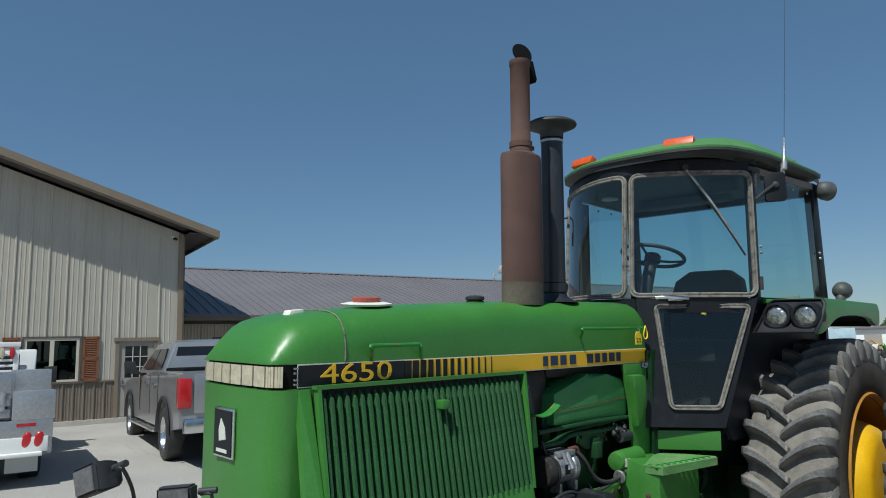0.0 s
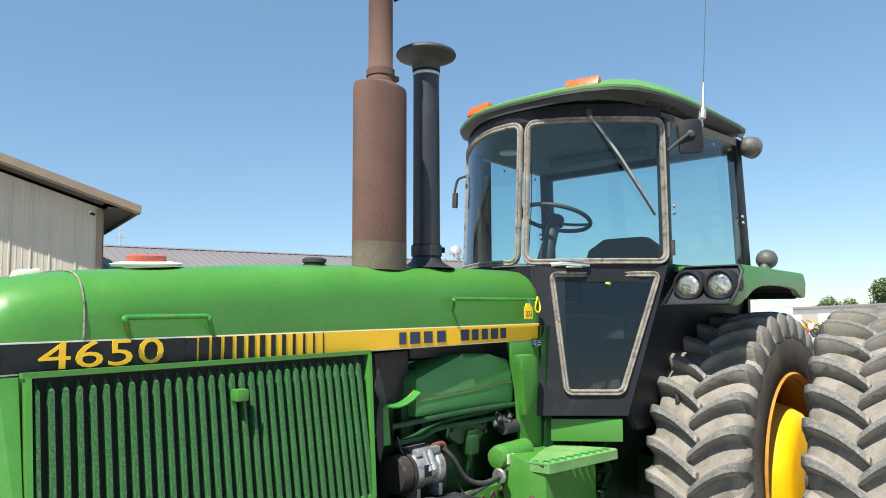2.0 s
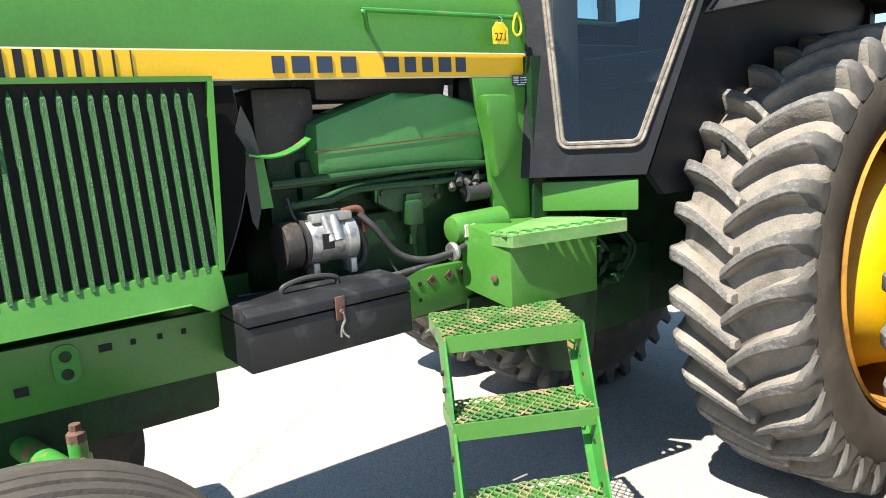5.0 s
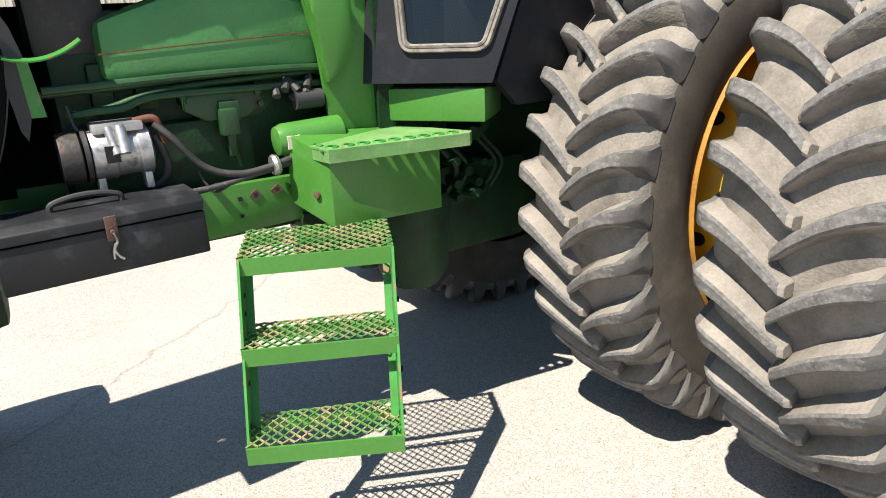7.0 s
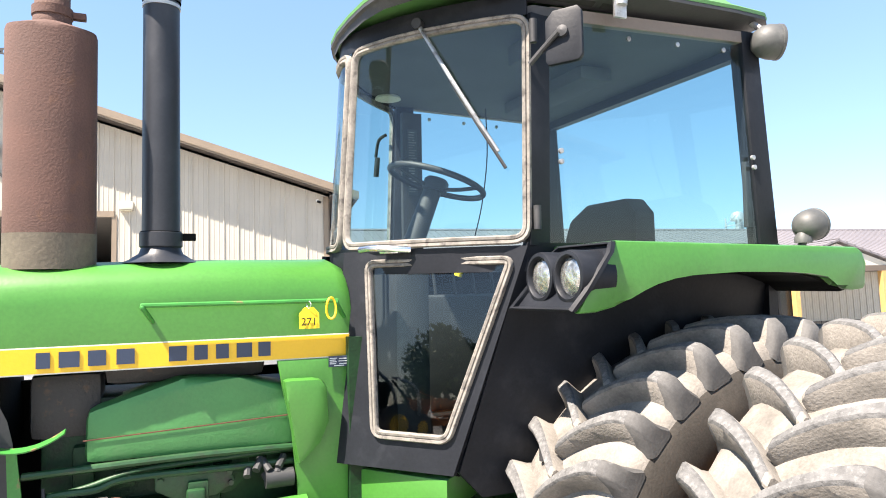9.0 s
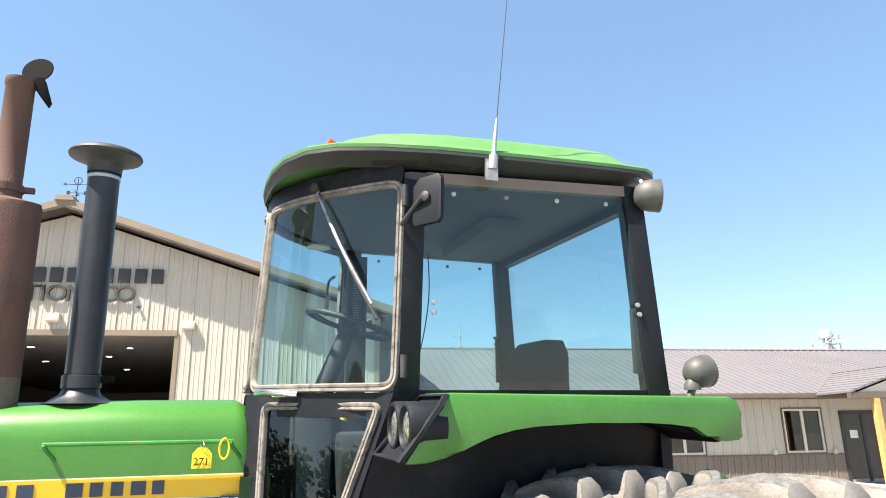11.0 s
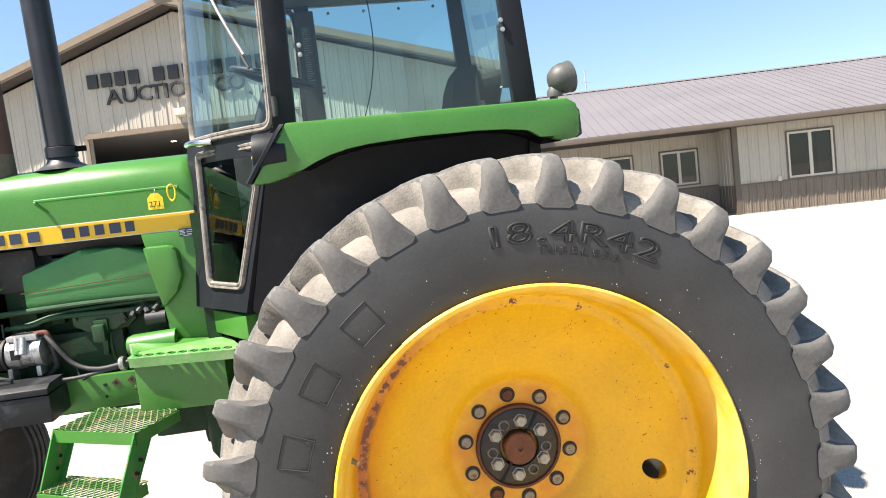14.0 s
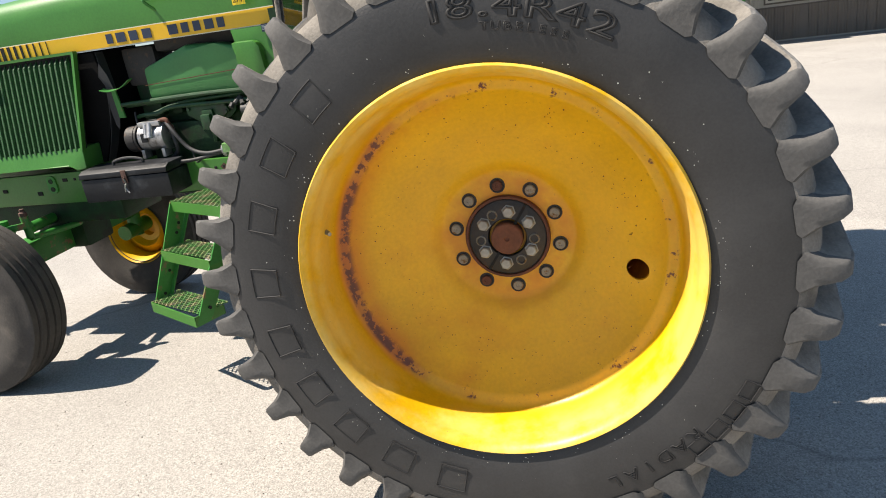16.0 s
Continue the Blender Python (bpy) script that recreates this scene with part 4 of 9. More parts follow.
for u in (8.6, 12.55, 14.65):
    ol = thing("wall_outlet_light", "small white outlet box on the office wall", "outlet", "outlets on the office wall", at=P(u, WV - 0.03, 0.95))
    bm = B()
    box(bm, (-0.05, -0.05, -0.07), (0.05, 0.03, 0.07), bevel=0.012)
    part("cover", bm, CREAM, ol)

# slender mast behind the wing and the far grain leg
mast = thing("radio_mast", "thin radio mast rising behind the roof ridge", "mast", at=P(9.5, 40, 0))
bm = B()
cyl(bm, (0, 0, 0), (0, 0, 11.2), 0.06, n=6)
for z in (9.4, 10.2):
    cyl(bm, (-0.5, 0, z), (0.5, 0, z), 0.03, n=6)
part("pole", bm, GALV, mast)
leg = thing("grain_elevator_leg", "far galvanised grain elevator leg with lattice and spouts", "grain elevator", at=(73, 65, BASE))
bm = B()
for sx in (-1.2, 1.2):
    for sy in (-1.2, 1.2):
        cyl(bm, (sx, sy, 0), (sx * 0.9, sy * 0.9, 13.6), 0.12, n=6)
for k in range(9):
    z = 0.5 + k * 1.5
    for a, b in (((-1.2, -1.2), (1.2, -1.2)), ((1.2, -1.2), (1.2, 1.2)), ((-1.2, 1.2), (-1.2, -1.2))):
        cyl(bm, (*a, z), (*b, z), 0.07, n=5)
        cyl(bm, (*a, z), (*b, z + 1.5), 0.05, n=5)
part("lattice", bm, GALV, leg)
bm = B()
box(bm, (-0.5, -0.5, 0), (-0.05, 0.0, 13.2))
box(bm, (0.05, -0.5, 0), (0.5, 0.0, 13.2))
lathe(bm, [(0.9, 0), (1.0, 0.4), (0.7, 1.1), (0.1, 1.3)], (0, 0, 13.2), n=14)
part("trunking", bm, GALV, leg)
bm = B()
cyl(bm, (0.3, 0.2, 12.6), (6.5, -4.6, 5.5), 0.16, n=8)
cyl(bm, (-0.2, 0.2, 11.8), (-2.6, 2.0, 8.4), 0.14, n=8)
part("spout", bm, GALV, leg)


# ---- the tractor ----
YC = -0.20                      # its middle line
NEAR = -0.408                   # near hood side
tractor = thing("tractor", "green row-crop tractor, yellow wheels, dual rear tyres, on pale pavement", "tractor")


def mir(y):
    return 2 * YC - y


def my(p):
    return Vector((p[0], mir(p[1]), p[2]))


HC = -0.12                      # middle line of the hood
HW = HC - NEAR


def hm(y):
    return 2 * HC - y


def hood_section(x, zt, hw, zb=1.712, k=1.0):
    pts = [(hw, zb), (hw, zt - 0.125 * k), (hw - 0.012, zt - 0.075 * k), (hw - 0.04, zt - 0.035 * k), (hw - 0.085, zt - 0.01 * k), (hw * 0.4, zt + 0.003)]
    full = [(HC - a, z) for a, z in pts] + [(HC + a, z) for a, z in reversed(pts)]
    return [(x, y, max(z, zb)) for y, z in full]


bm = B()
rings = []
for x, zt, hw, k in ((-1.163, 1.86, HW - 0.03, 0.9), (-1.168, 1.90, HW - 0.008, 1), (-1.19, 1.945, HW, 1), (-1.23, 1.968, HW, 1), (-1.7, 1.966, HW, 1), (-2.2, 1.955, HW, 1), (-2.7, 1.935, HW, 1), (-3.0, 1.915, HW, 1), (-3.25, 1.897, HW, 1)):
    rings.append([bm.verts.new(p) for p in hood_section(x, zt, hw, k=k)])
loft(bm, rings, caps=False)
hood = part("hood", bm, GREEN, tractor, "glossy green engine hood with faded streaks")
bm = B()
rings = []
for x, zt, hw, k in ((-3.25, 1.897, HW, 1), (-3.34, 1.884, HW - 0.002, 1), (-3.41, 1.868, HW - 0.006, 0.95), (-3.45, 1.845, HW - 0.012, 0.85), (-3.49, 1.80, HW - 0.022, 0.6), (-3.518, 1.755, HW - 0.032, 0.3), (-3.53, 1.72, HW - 0.038, 0.04)):
    rings.append([bm.verts.new(p) for p in hood_section(x, zt, hw, k=k)])
loft(bm, rings, caps=False)
bm.faces.new(rings[-1])
nose_cap = part("nose_cap", bm, GREEN, tractor, "rounded green nose cap")
bm = B()
tube(bm, [Vector(p) + Vector((0.002, 0, 0)) for p in hood_section(-3.25, 1.898, HW + 0.0015)[:7]], 0.0026, 6)
part("hood_seam", bm, GASKET, tractor)


# nose front: light band, front panel
def nose_outline(o=0.0):
    """Plan of the rounded nose from the near side round to the far side."""
    pts = [(-3.25, NEAR - o), (-3.46, NEAR - o), (-3.492 - o * 0.4, NEAR + 0.007 - o * 0.7), (-3.515 - o * 0.8, NEAR + 0.028), (-3.527 - o, NEAR + 0.06), (-3.54 - o, HC)]
    return pts + [(x, hm(y)) for x, y in reversed(pts[:-1])]


def band(bm, z0, z1, o=0.0, thick=0.01, i0=0, i1=None):
    ol = nose_outline(o)[i0:i1]
    sheet(bm, [[(x, y, z0) for x, y in ol], [(x, y, z1) for x, y in ol]])


bm = B()
band(bm, 0.98, 1.628, 0.004)
ol = nose_outline(0.004)
bm.faces.new([bm.verts.new((x, y, 1.629)) for x, y in ol])
part("nose_panel", bm, GREEN, tractor, "green front nose panel with light rust spots")
bm = B()
band(bm, 1.63, 1.712, -0.012)
part("light_band_recess", bm, BLACK_DULL, tractor)
ol = nose_outline(-0.004)
pts = [Vector((x, y, 0)) for x, y in ol[2:9]]
for i in range(len(pts) - 1):
    for j in range(3):
        a, b = pts[i].lerp(pts[i + 1], j / 3 + 0.02), pts[i].lerp(pts[i + 1], (j + 1) / 3 - 0.02)
        bm = B()
        d = (b - a).normalized()
        nrm = Vector((d.y, -d.x, 0))
        nrm = nrm if nrm.x < 0 else -nrm
        prism(bm, [a + Vector((0, 0, 1.637)), b + Vector((0, 0, 1.637)), b + Vector((0, 0, 1.706)), a + Vector((0, 0, 1.706))], nrm * 0.008)
        part("head_lamp", bm, LENS, tractor, "ribbed clear nose lamp")
bm = B()
for z in (1.645, 1.66, 1.683, 1.698):
    for x in (-3.445, -3.455):
        cyl(bm, (x, NEAR - 0.006, z), (x, NEAR - 0.001, z), 0.004, n=8)
islands("rivet", bm, BOLT, tractor)

# emblem on the nose: a plain plate with a blank shield
bm = B()
EM = frame_of((-3.546, HC + 0.02, 1.464), (0, -1, 0), (0, 0, 1))
box(bm, (-0.075, -0.088, -0.002), (0.075, 0.088, 0.008), EM, bevel=0.006)
emblem = part("nose_badge", bm, CHROME, tractor, "silver-edged black badge plate")
bm = B()
box(bm, (-0.066, -0.079, 0.008), (0.066, 0.079, 0.011), EM)
part("badge_field", bm, DECAL_BLACK, emblem)
bm = B()
prism(bm, [EM @ Vector(p) for p in ((-0.02, -0.03, 0.0115), (0.03, -0.02, 0.0115), (0.02, 0.02, 0.0115), (-0.01, 0.05, 0.0115), (-0.025, 0.01, 0.0115))], EM.to_3x3() @ Vector((0, 0, 0.002)))
box(bm, (-0.04, -0.068, 0.0112), (0.04, -0.056, 0.0135), EM)
part("badge_shape", bm, DECAL_WHITE, emblem)

# side stripe
ST0, ST1 = 1.638, 1.708


def side(x0, x1, z0, z1, d=0.003):
    return [(x0, NEAR - d, z0), (x1, NEAR - d, z0), (x1, NEAR - d, z1), (x0, NEAR - d, z1)]


bm = B()
prism(bm, side(-3.44, -1.17, ST0 - 0.006, ST1 + 0.004, 0.0), (0, 0.006, 0))
prism(bm, [(x, mir(y), z) for x, y, z in side(-3.44, -1.17, ST0 - 0.006, ST1 + 0.004, 0.0)], (0, -0.006, 0))
stripe = part("stripe_rail", bm, DECAL_WHITE, tractor, "hood side rail with white decal edges")
bm = B()
prism(bm, side(-3.44, -2.97, ST0 - 0.002, ST1, 0.002), (0, 0.003, 0))
part("black_decal", bm, DECAL_BLACK, stripe)
bm = B()
prism(bm, side(-2.97, -1.17, ST0 - 0.002, ST1, 0.002), (0, 0.003, 0))
part("yellow_decal", bm, DECAL_YELLOW, stripe)
x = -2.97
for k in range(13):
    w = 0.034 - 0.0026 * k
    bm = B()
    prism(bm, side(x, x + w, ST0 - 0.001, ST1 - 0.001, 0.0045), (0, 0.003, 0))
    part("black_bar", bm, DECAL_BLACK, stripe)
    x += 0.041
text_part("model_number", "4650", 0.1, 0.0012, frame_of((-3.193, NEAR - 0.005, 1.672), (1, 0, 0), (0, 0, 1)), DECAL_YELLOW, stripe, "yellow model number", stretch=1.62)
# maker's name as plain bars
for x0, x1 in ((-2.118, -2.082), (-2.06, -2.006), (-1.984, -1.936), (-1.908, -1.858), (-1.762, -1.71), (-1.688, -1.648), (-1.623, -1.584), (-1.56, -1.512), (-1.492, -1.453)):
    bm = B()
    prism(bm, side(x0, x1, ST0 + 0.012, ST1 - 0.012, 0.005), (0, 0.002, 0))
    part("name_bar", bm, NAVY, stripe)

# grab rails on the hood side
for x0, x1, z in ((-3.16, -2.912, 1.768), (-1.84, -1.235, 1.823)):
    bm = B()
    y = NEAR - 0.03
    tube(bm, [(x0 + 0.035, NEAR + 0.008, z - 0.055), (x0 + 0.008, y, z - 0.012), (x0 + 0.004, y, z), (x0 + 0.03, y, z + 0.002), (x0 * 0.5 + x1 * 0.5, y, z + 0.002), (x1 - 0.03, y, z + 0.002), (x1 - 0.004, y, z), (x1, y, z - 0.012), (x1 + 0.035, NEAR + 0.008, z - 0.06)], 0.0075, 8)
    part("grab_rail", bm, GREEN_WORN, tractor, "thin green grab rail")

# side screen with upright ribs
GX0, GX1, GZ0, GZ1 = -3.385, -2.305, 1.155, 1.628
GYT, GYB = NEAR - 0.05, -0.545      # leans out towards its foot


def gy(z):
    return GYT + (GYB - GYT) * (GZ1 - z) / (GZ1 - GZ0)


# solid near-black sheet paints the shade between the ribs
bm = B()
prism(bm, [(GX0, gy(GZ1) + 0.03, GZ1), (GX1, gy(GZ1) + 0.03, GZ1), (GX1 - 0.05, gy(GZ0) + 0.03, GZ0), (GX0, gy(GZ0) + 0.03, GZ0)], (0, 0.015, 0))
screen = part("side_screen", bm, DARKNESS, tractor, "near-black sheet for the shade behind upright green ribs")
bm = B()
for a, b in (((GX0 - 0.012, GZ1 + 0.006), (GX1 + 0.006, GZ1 + 0.006)), ((GX1, GZ1), (GX1 - 0.05, GZ0)), ((GX0, GZ1), (GX0, GZ0))):
    p, q = Vector((a[0], gy(a[1]), a[1])), Vector((b[0], gy(b[1]), b[1]))
    d = (q - p).normalized()
    strip(bm, [p, q], d.cross(Vector((0, 1, 0))), 0.014, -0.03, (0, -1, 0))
part("screen_frame", bm, GREEN, screen)
PERF = mat("perforated_green_rib", (0.03, 0.13, 0.035), 0.5, var=0.45, scale=180, bump=0.8, fine=300, stain=(0.012, 0.05, 0.016), amount=0.6, stain_scale=260, spread=0.1)
bm = B()
wdt, dep = 0.0085, 0.024
for (dx0, dy0), (dx1, dy1) in zip(((-wdt, 0), (-wdt * 0.55, -dep), (wdt * 0.55, -dep)), ((-wdt * 0.55, -dep), (wdt * 0.55, -dep), (wdt, 0))):
    sheet(bm, [[(dx0, dy0 + gy(GZ1 - 0.035) + 0.028, GZ1 - 0.035), (dx1, dy1 + gy(GZ1 - 0.035) + 0.028, GZ1 - 0.035)], [(dx0, dy0 + gy(GZ0) + 0.028, GZ0), (dx1, dy1 + gy(GZ0) + 0.028, GZ0)]])
vs = [bm.verts.new(p) for p in ((-wdt, gy(GZ1 - 0.035) + 0.028, GZ1 - 0.035), (-wdt * 0.55, gy(GZ1 - 0.035) + 0.006, GZ1 - 0.035), (wdt * 0.55, gy(GZ1 - 0.035) + 0.006, GZ1 - 0.035), (wdt, gy(GZ1 - 0.035) + 0.028, GZ1 - 0.035), (0, gy(GZ1) + 0.028, GZ1 - 0.008))]
for q in ((0, 1, 4), (1, 2, 4), (2, 3, 4)):
    bm.faces.new([vs[i] for i in q])
rib_mesh = finish("rib", bm, PERF)
n_rib = 32
for k in range(n_rib):
    rib = new("rib", rib_mesh)
    rib.location.x = GX0 + 0.020 + 0.0325 * k
    rib.parent = screen
bm = B()
KX = -2.835
box(bm, (KX - 0.02, gy(1.54) - 0.03, 1.52), (KX + 0.02, gy(1.54) + 0.01, 1.555), bevel=0.006)
part("screen_knob", bm, GREEN, screen)
# rail below the screen and the corner gusset
bm = B()
prism(bm, [(-3.50, GYB + 0.01, GZ0), (GX1 - 0.05, GYB + 0.01, GZ0 + 0.012), (GX1 - 0.045, GYB - 0.01, 1.062), (-2.40, GYB - 0.02, 1.055), (-2.44, GYB - 0.02, 1.09), (-3.50, GYB - 0.005, 1.07)], (0, 0.14, 0), bevel=0.006)
part("lower_rail", bm, GREEN, tractor, "green sheet rail below the screen")
bm = B()
prism(bm, [(-3.44, NEAR - 0.005, 1.628), (GX0 - 0.01, NEAR - 0.005, 1.628), (GX0 - 0.01, gy(GZ0), GZ0), (-3.46, gy(GZ0) + 0.02, GZ0)], (0, 0.03, 0))
part("screen_post", bm, GREEN, tractor)
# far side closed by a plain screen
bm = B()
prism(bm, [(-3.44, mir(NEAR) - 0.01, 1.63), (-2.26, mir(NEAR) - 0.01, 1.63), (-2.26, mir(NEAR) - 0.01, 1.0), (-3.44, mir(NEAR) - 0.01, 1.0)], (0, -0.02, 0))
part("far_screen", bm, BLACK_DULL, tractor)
# added black sheet blocks the bright gap behind the engine
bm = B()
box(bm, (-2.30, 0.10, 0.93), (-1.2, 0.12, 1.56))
part("far_bay_blocker", bm, BLACK_DULL, tractor)

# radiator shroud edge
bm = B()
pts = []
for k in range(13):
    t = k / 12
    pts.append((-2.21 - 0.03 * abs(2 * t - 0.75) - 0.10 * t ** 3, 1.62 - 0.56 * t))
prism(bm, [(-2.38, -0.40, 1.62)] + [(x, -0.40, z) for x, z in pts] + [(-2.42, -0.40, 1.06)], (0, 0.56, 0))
part("fan_shroud", bm, BLACK_DULL, tractor, "matt black fan shroud")
# rim strip in lighter grey for the sun that catches the shroud
bm = B()
rows = [[(x + 0.002, -0.405 + 0.02 * abs(k - 6) / 6, z), (x + 0.004, -0.33, z)] for k, (x, z) in enumerate(pts)]
sheet(bm, rows, 0.004)
part("shroud_lip", bm, BLACK_PLASTIC, tractor)
# grey crescent added for the shroud's sunlit edge, traced from the camera's view
bm = B()
prism(bm, [(-2.214, -0.402, 1.565), (-2.238, -0.402, 1.497), (-2.212, -0.402, 1.45), (-2.226, -0.402, 1.36), (-2.216, -0.402, 1.25), (-2.203, -0.402, 1.222), (-2.18, -0.398, 1.30), (-2.172, -0.398, 1.38), (-2.174, -0.398, 1.44), (-2.188, -0.398, 1.505)], (0, 0.004, 0))
part("shroud_sun_edge", bm, BLACK_PLASTIC, tractor, "added grey crescent for the sunlit edge of the shroud")

# frame rails with punched holes
for s in (1, -1):
    bm = B()
    y0 = -0.42 if s > 0 else mir(-0.42)
    prism(bm, [(-3.56, y0, 0.865), (-2.32, y0, 0.85), (-1.46, y0, 0.872), (-1.46, y0, 1.02), (-3.56, y0, 1.03)], (0, 0.03 * s, 0), bevel=0.004)
    rail = part("frame_rail", bm, GREEN, tractor, "green frame rail with punched holes")
    if s > 0:
        for x, z, w, h in ((-2.63, 0.985, 0.03, 0.018), (-2.565, 0.985, 0.012, 0.014), (-2.5, 0.985, 0.012, 0.014), (-2.44, 0.985, 0.012, 0.014), (-2.82, 0.92, 0.03, 0.022), (-3.05, 0.95, 0.03, 0.02), (-3.2, 0.98, 0.03, 0.02),
                           (-1.69, 0.975, 0.013, 0.013), (-1.64, 0.98, 0.014, 0.014), (-1.57, 0.985, 0.012, 0.012), (-1.51, 0.988, 0.012, 0.012), (-1.69, 0.92, 0.01, 0.01)):
            bm = B()
            box(bm, (x - w / 2, y0 - 0.0045, z - h / 2), (x + w / 2, y0 + 0.004, z + h / 2))
            part("punched_hole", bm, DARKNESS, rail)
        for x, z in ((-1.64, 0.98), (-1.57, 0.985), (-1.51, 0.988)):
            bm = B()
            prism(bm, [(x - 0.021, y0 - 0.0042, z), (x - 0.004, y0 - 0.0042, z - 0.019), (x + 0.02, y0 - 0.0042, z - 0.003), (x + 0.003, y0 - 0.0042, z + 0.018)], (0, 0.004, 0))
            part("rust_patch", bm, RUST, rail, "rust-stained washer")
        bm = B()
        prism(bm, [(-2.72 + 0.03 * math.cos(a), y0 - 0.008, 0.965 + (0.022 if math.sin(a) > 0 else -0.022) + 0.028 * math.sin(a)) for a in np.linspace(0, 2 * math.pi, 20, endpoint=False)], (0, 0.01, 0))
        part("slotted_plate", bm, GREEN_WORN, rail)
        bm = B()
        for z in (0.985, 0.94):
            cyl(bm, (-2.72, y0 - 0.011, z), (-2.72, y0 - 0.004, z), 0.014, n=14)
        islands("plate_hole", bm, GREEN_DARK, rail)
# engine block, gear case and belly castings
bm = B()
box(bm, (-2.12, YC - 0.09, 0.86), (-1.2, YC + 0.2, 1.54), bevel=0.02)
engine = part("engine_block", bm, GREEN_DARK, tractor, "oily green engine block, darkened for the shaded bay")
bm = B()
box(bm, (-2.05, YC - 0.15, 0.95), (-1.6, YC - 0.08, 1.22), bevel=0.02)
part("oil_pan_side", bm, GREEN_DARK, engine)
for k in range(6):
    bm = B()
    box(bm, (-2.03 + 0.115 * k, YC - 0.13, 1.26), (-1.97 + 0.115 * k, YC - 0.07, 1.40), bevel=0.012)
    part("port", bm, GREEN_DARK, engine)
for pts in ([(-2.15, -0.40, 1.345), (-1.75, -0.40, 1.352), (-1.5, -0.40, 1.35), (-1.35, -0.39, 1.343)], [(-2.10, -0.37, 1.27), (-2.04, -0.39, 1.28), (-1.96, -0.39, 1.282), (-1.87, -0.39, 1.303), (-1.6, -0.39, 1.30), (-1.35, -0.38, 1.296)]):
    bm = B()
    tube(bm, pts, 0.011, 8)
    part("fuel_pipe", bm, PIPE_GREEN, engine, "green painted pipe along the engine")
bm = B()
prism(bm, [(-1.79, -0.36, 1.30), (-1.525, -0.36, 1.29), (-1.53, -0.36, 1.25), (-1.57, -0.36, 1.215), (-1.66, -0.36, 1.205), (-1.75, -0.36, 1.215), (-1.785, -0.36, 1.25)], (0, 0.03, 0), bevel=0.006)
part("flange_plate", bm, GREEN_DARK, engine)
bm = B()
prism(bm, [((-1.675) - 0.03, -0.40, 1.27), ((-1.675) + 0.03, -0.40, 1.27), ((-1.675) + 0.03, -0.40, 1.21), ((-1.675) + 0.012, -0.38, 1.19), ((-1.675) + 0.012, -0.38, 1.10), ((-1.675) - 0.012, -0.38, 1.10), ((-1.675) - 0.012, -0.38, 1.19), ((-1.675) - 0.03, -0.40, 1.21)], (0, 0.04, 0), bevel=0.005)
part("bracket", bm, PIPE_GREEN, engine)
bm = B()
prism(bm, [(-1.995, -0.375, 1.352), (-1.365, -0.395, 1.352), (-1.372, -0.395, 1.545), (-1.55, -0.39, 1.583), (-1.72, -0.385, 1.595), (-1.99, -0.375, 1.51)], (0, 0.2, 0), bevel=0.028)
part("intake_cover", bm, MANIFOLD_GREEN, tractor, "smooth green intake manifold cover")
bm = B()
strip(bm, [(-1.998, -0.377, 1.425), (-1.36, -0.397, 1.452)], (0, 0, 1), 0.004, 0.002, (0, -1, 0))
part("cover_seam", bm, HUB_RUST, tractor)
# manifold coloured near-black because it sits in the hood's shade
bm = B()
box(bm, (-1.95, -0.30, 1.57), (-1.45, -0.1, 1.70), bevel=0.04)
box(bm, (-2.15, -0.3, 1.42), (-1.95, -0.12, 1.62), bevel=0.03)
part("exhaust_manifold", bm, HUB_BLACK, tractor, "exhaust manifold, near-black for the shade under the hood")
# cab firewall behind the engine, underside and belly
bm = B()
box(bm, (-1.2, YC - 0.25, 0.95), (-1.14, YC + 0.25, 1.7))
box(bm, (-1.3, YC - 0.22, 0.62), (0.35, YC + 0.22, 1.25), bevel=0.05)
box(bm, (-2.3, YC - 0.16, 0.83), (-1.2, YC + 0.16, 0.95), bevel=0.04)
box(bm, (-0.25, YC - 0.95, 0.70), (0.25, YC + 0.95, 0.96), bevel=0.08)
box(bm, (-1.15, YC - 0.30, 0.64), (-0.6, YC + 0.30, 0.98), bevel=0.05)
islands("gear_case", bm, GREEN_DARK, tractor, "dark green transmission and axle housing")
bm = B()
# tank colour darkened for the shadow it hangs in
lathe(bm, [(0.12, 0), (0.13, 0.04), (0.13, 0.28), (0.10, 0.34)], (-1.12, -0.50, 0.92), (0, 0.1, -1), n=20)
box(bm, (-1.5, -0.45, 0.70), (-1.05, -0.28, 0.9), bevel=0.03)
part("belly_tank", bm, GREEN_DARK, tractor, "green tank under the step, its shade put into the colour")
# hydraulic valves behind the step
bm = B()
random.seed(3)
for k in range(16):
    x, z = random.uniform(-1.02, -0.82), random.uniform(0.86, 1.12)
    cyl(bm, (x, -0.56, z), (x, -0.40, z + random.uniform(-0.02, 0.02)), random.uniform(0.012, 0.022), n=10)
for k in range(5):
    x = random.uniform(-1.02, -0.8)
    tube(bm, [(x, -0.5, 0.86), (x + 0.05, -0.53, 0.97), (x - 0.02, -0.5, 1.08), (x + 0.03, -0.45, 1.2)], 0.009, 8)
islands("hydraulic_valve", bm, GREEN_DARK, tractor)

# air conditioning compressor: body, clutch, head and feet
bm = B()
lathe(bm, [(0.03, 0), (0.066, 0.005), (0.07, 0.02), (0.07, 0.06), (0.064, 0.066), (0.064, 0.12), (0.07, 0.126), (0.07, 0.155), (0.06, 0.16)], (-2.075, -0.40, 1.165), (1, 0, 0), n=28)
comp = part("ac_compressor", bm, STEEL, tractor, "scuffed aluminium air-conditioning compressor")
bm = B()
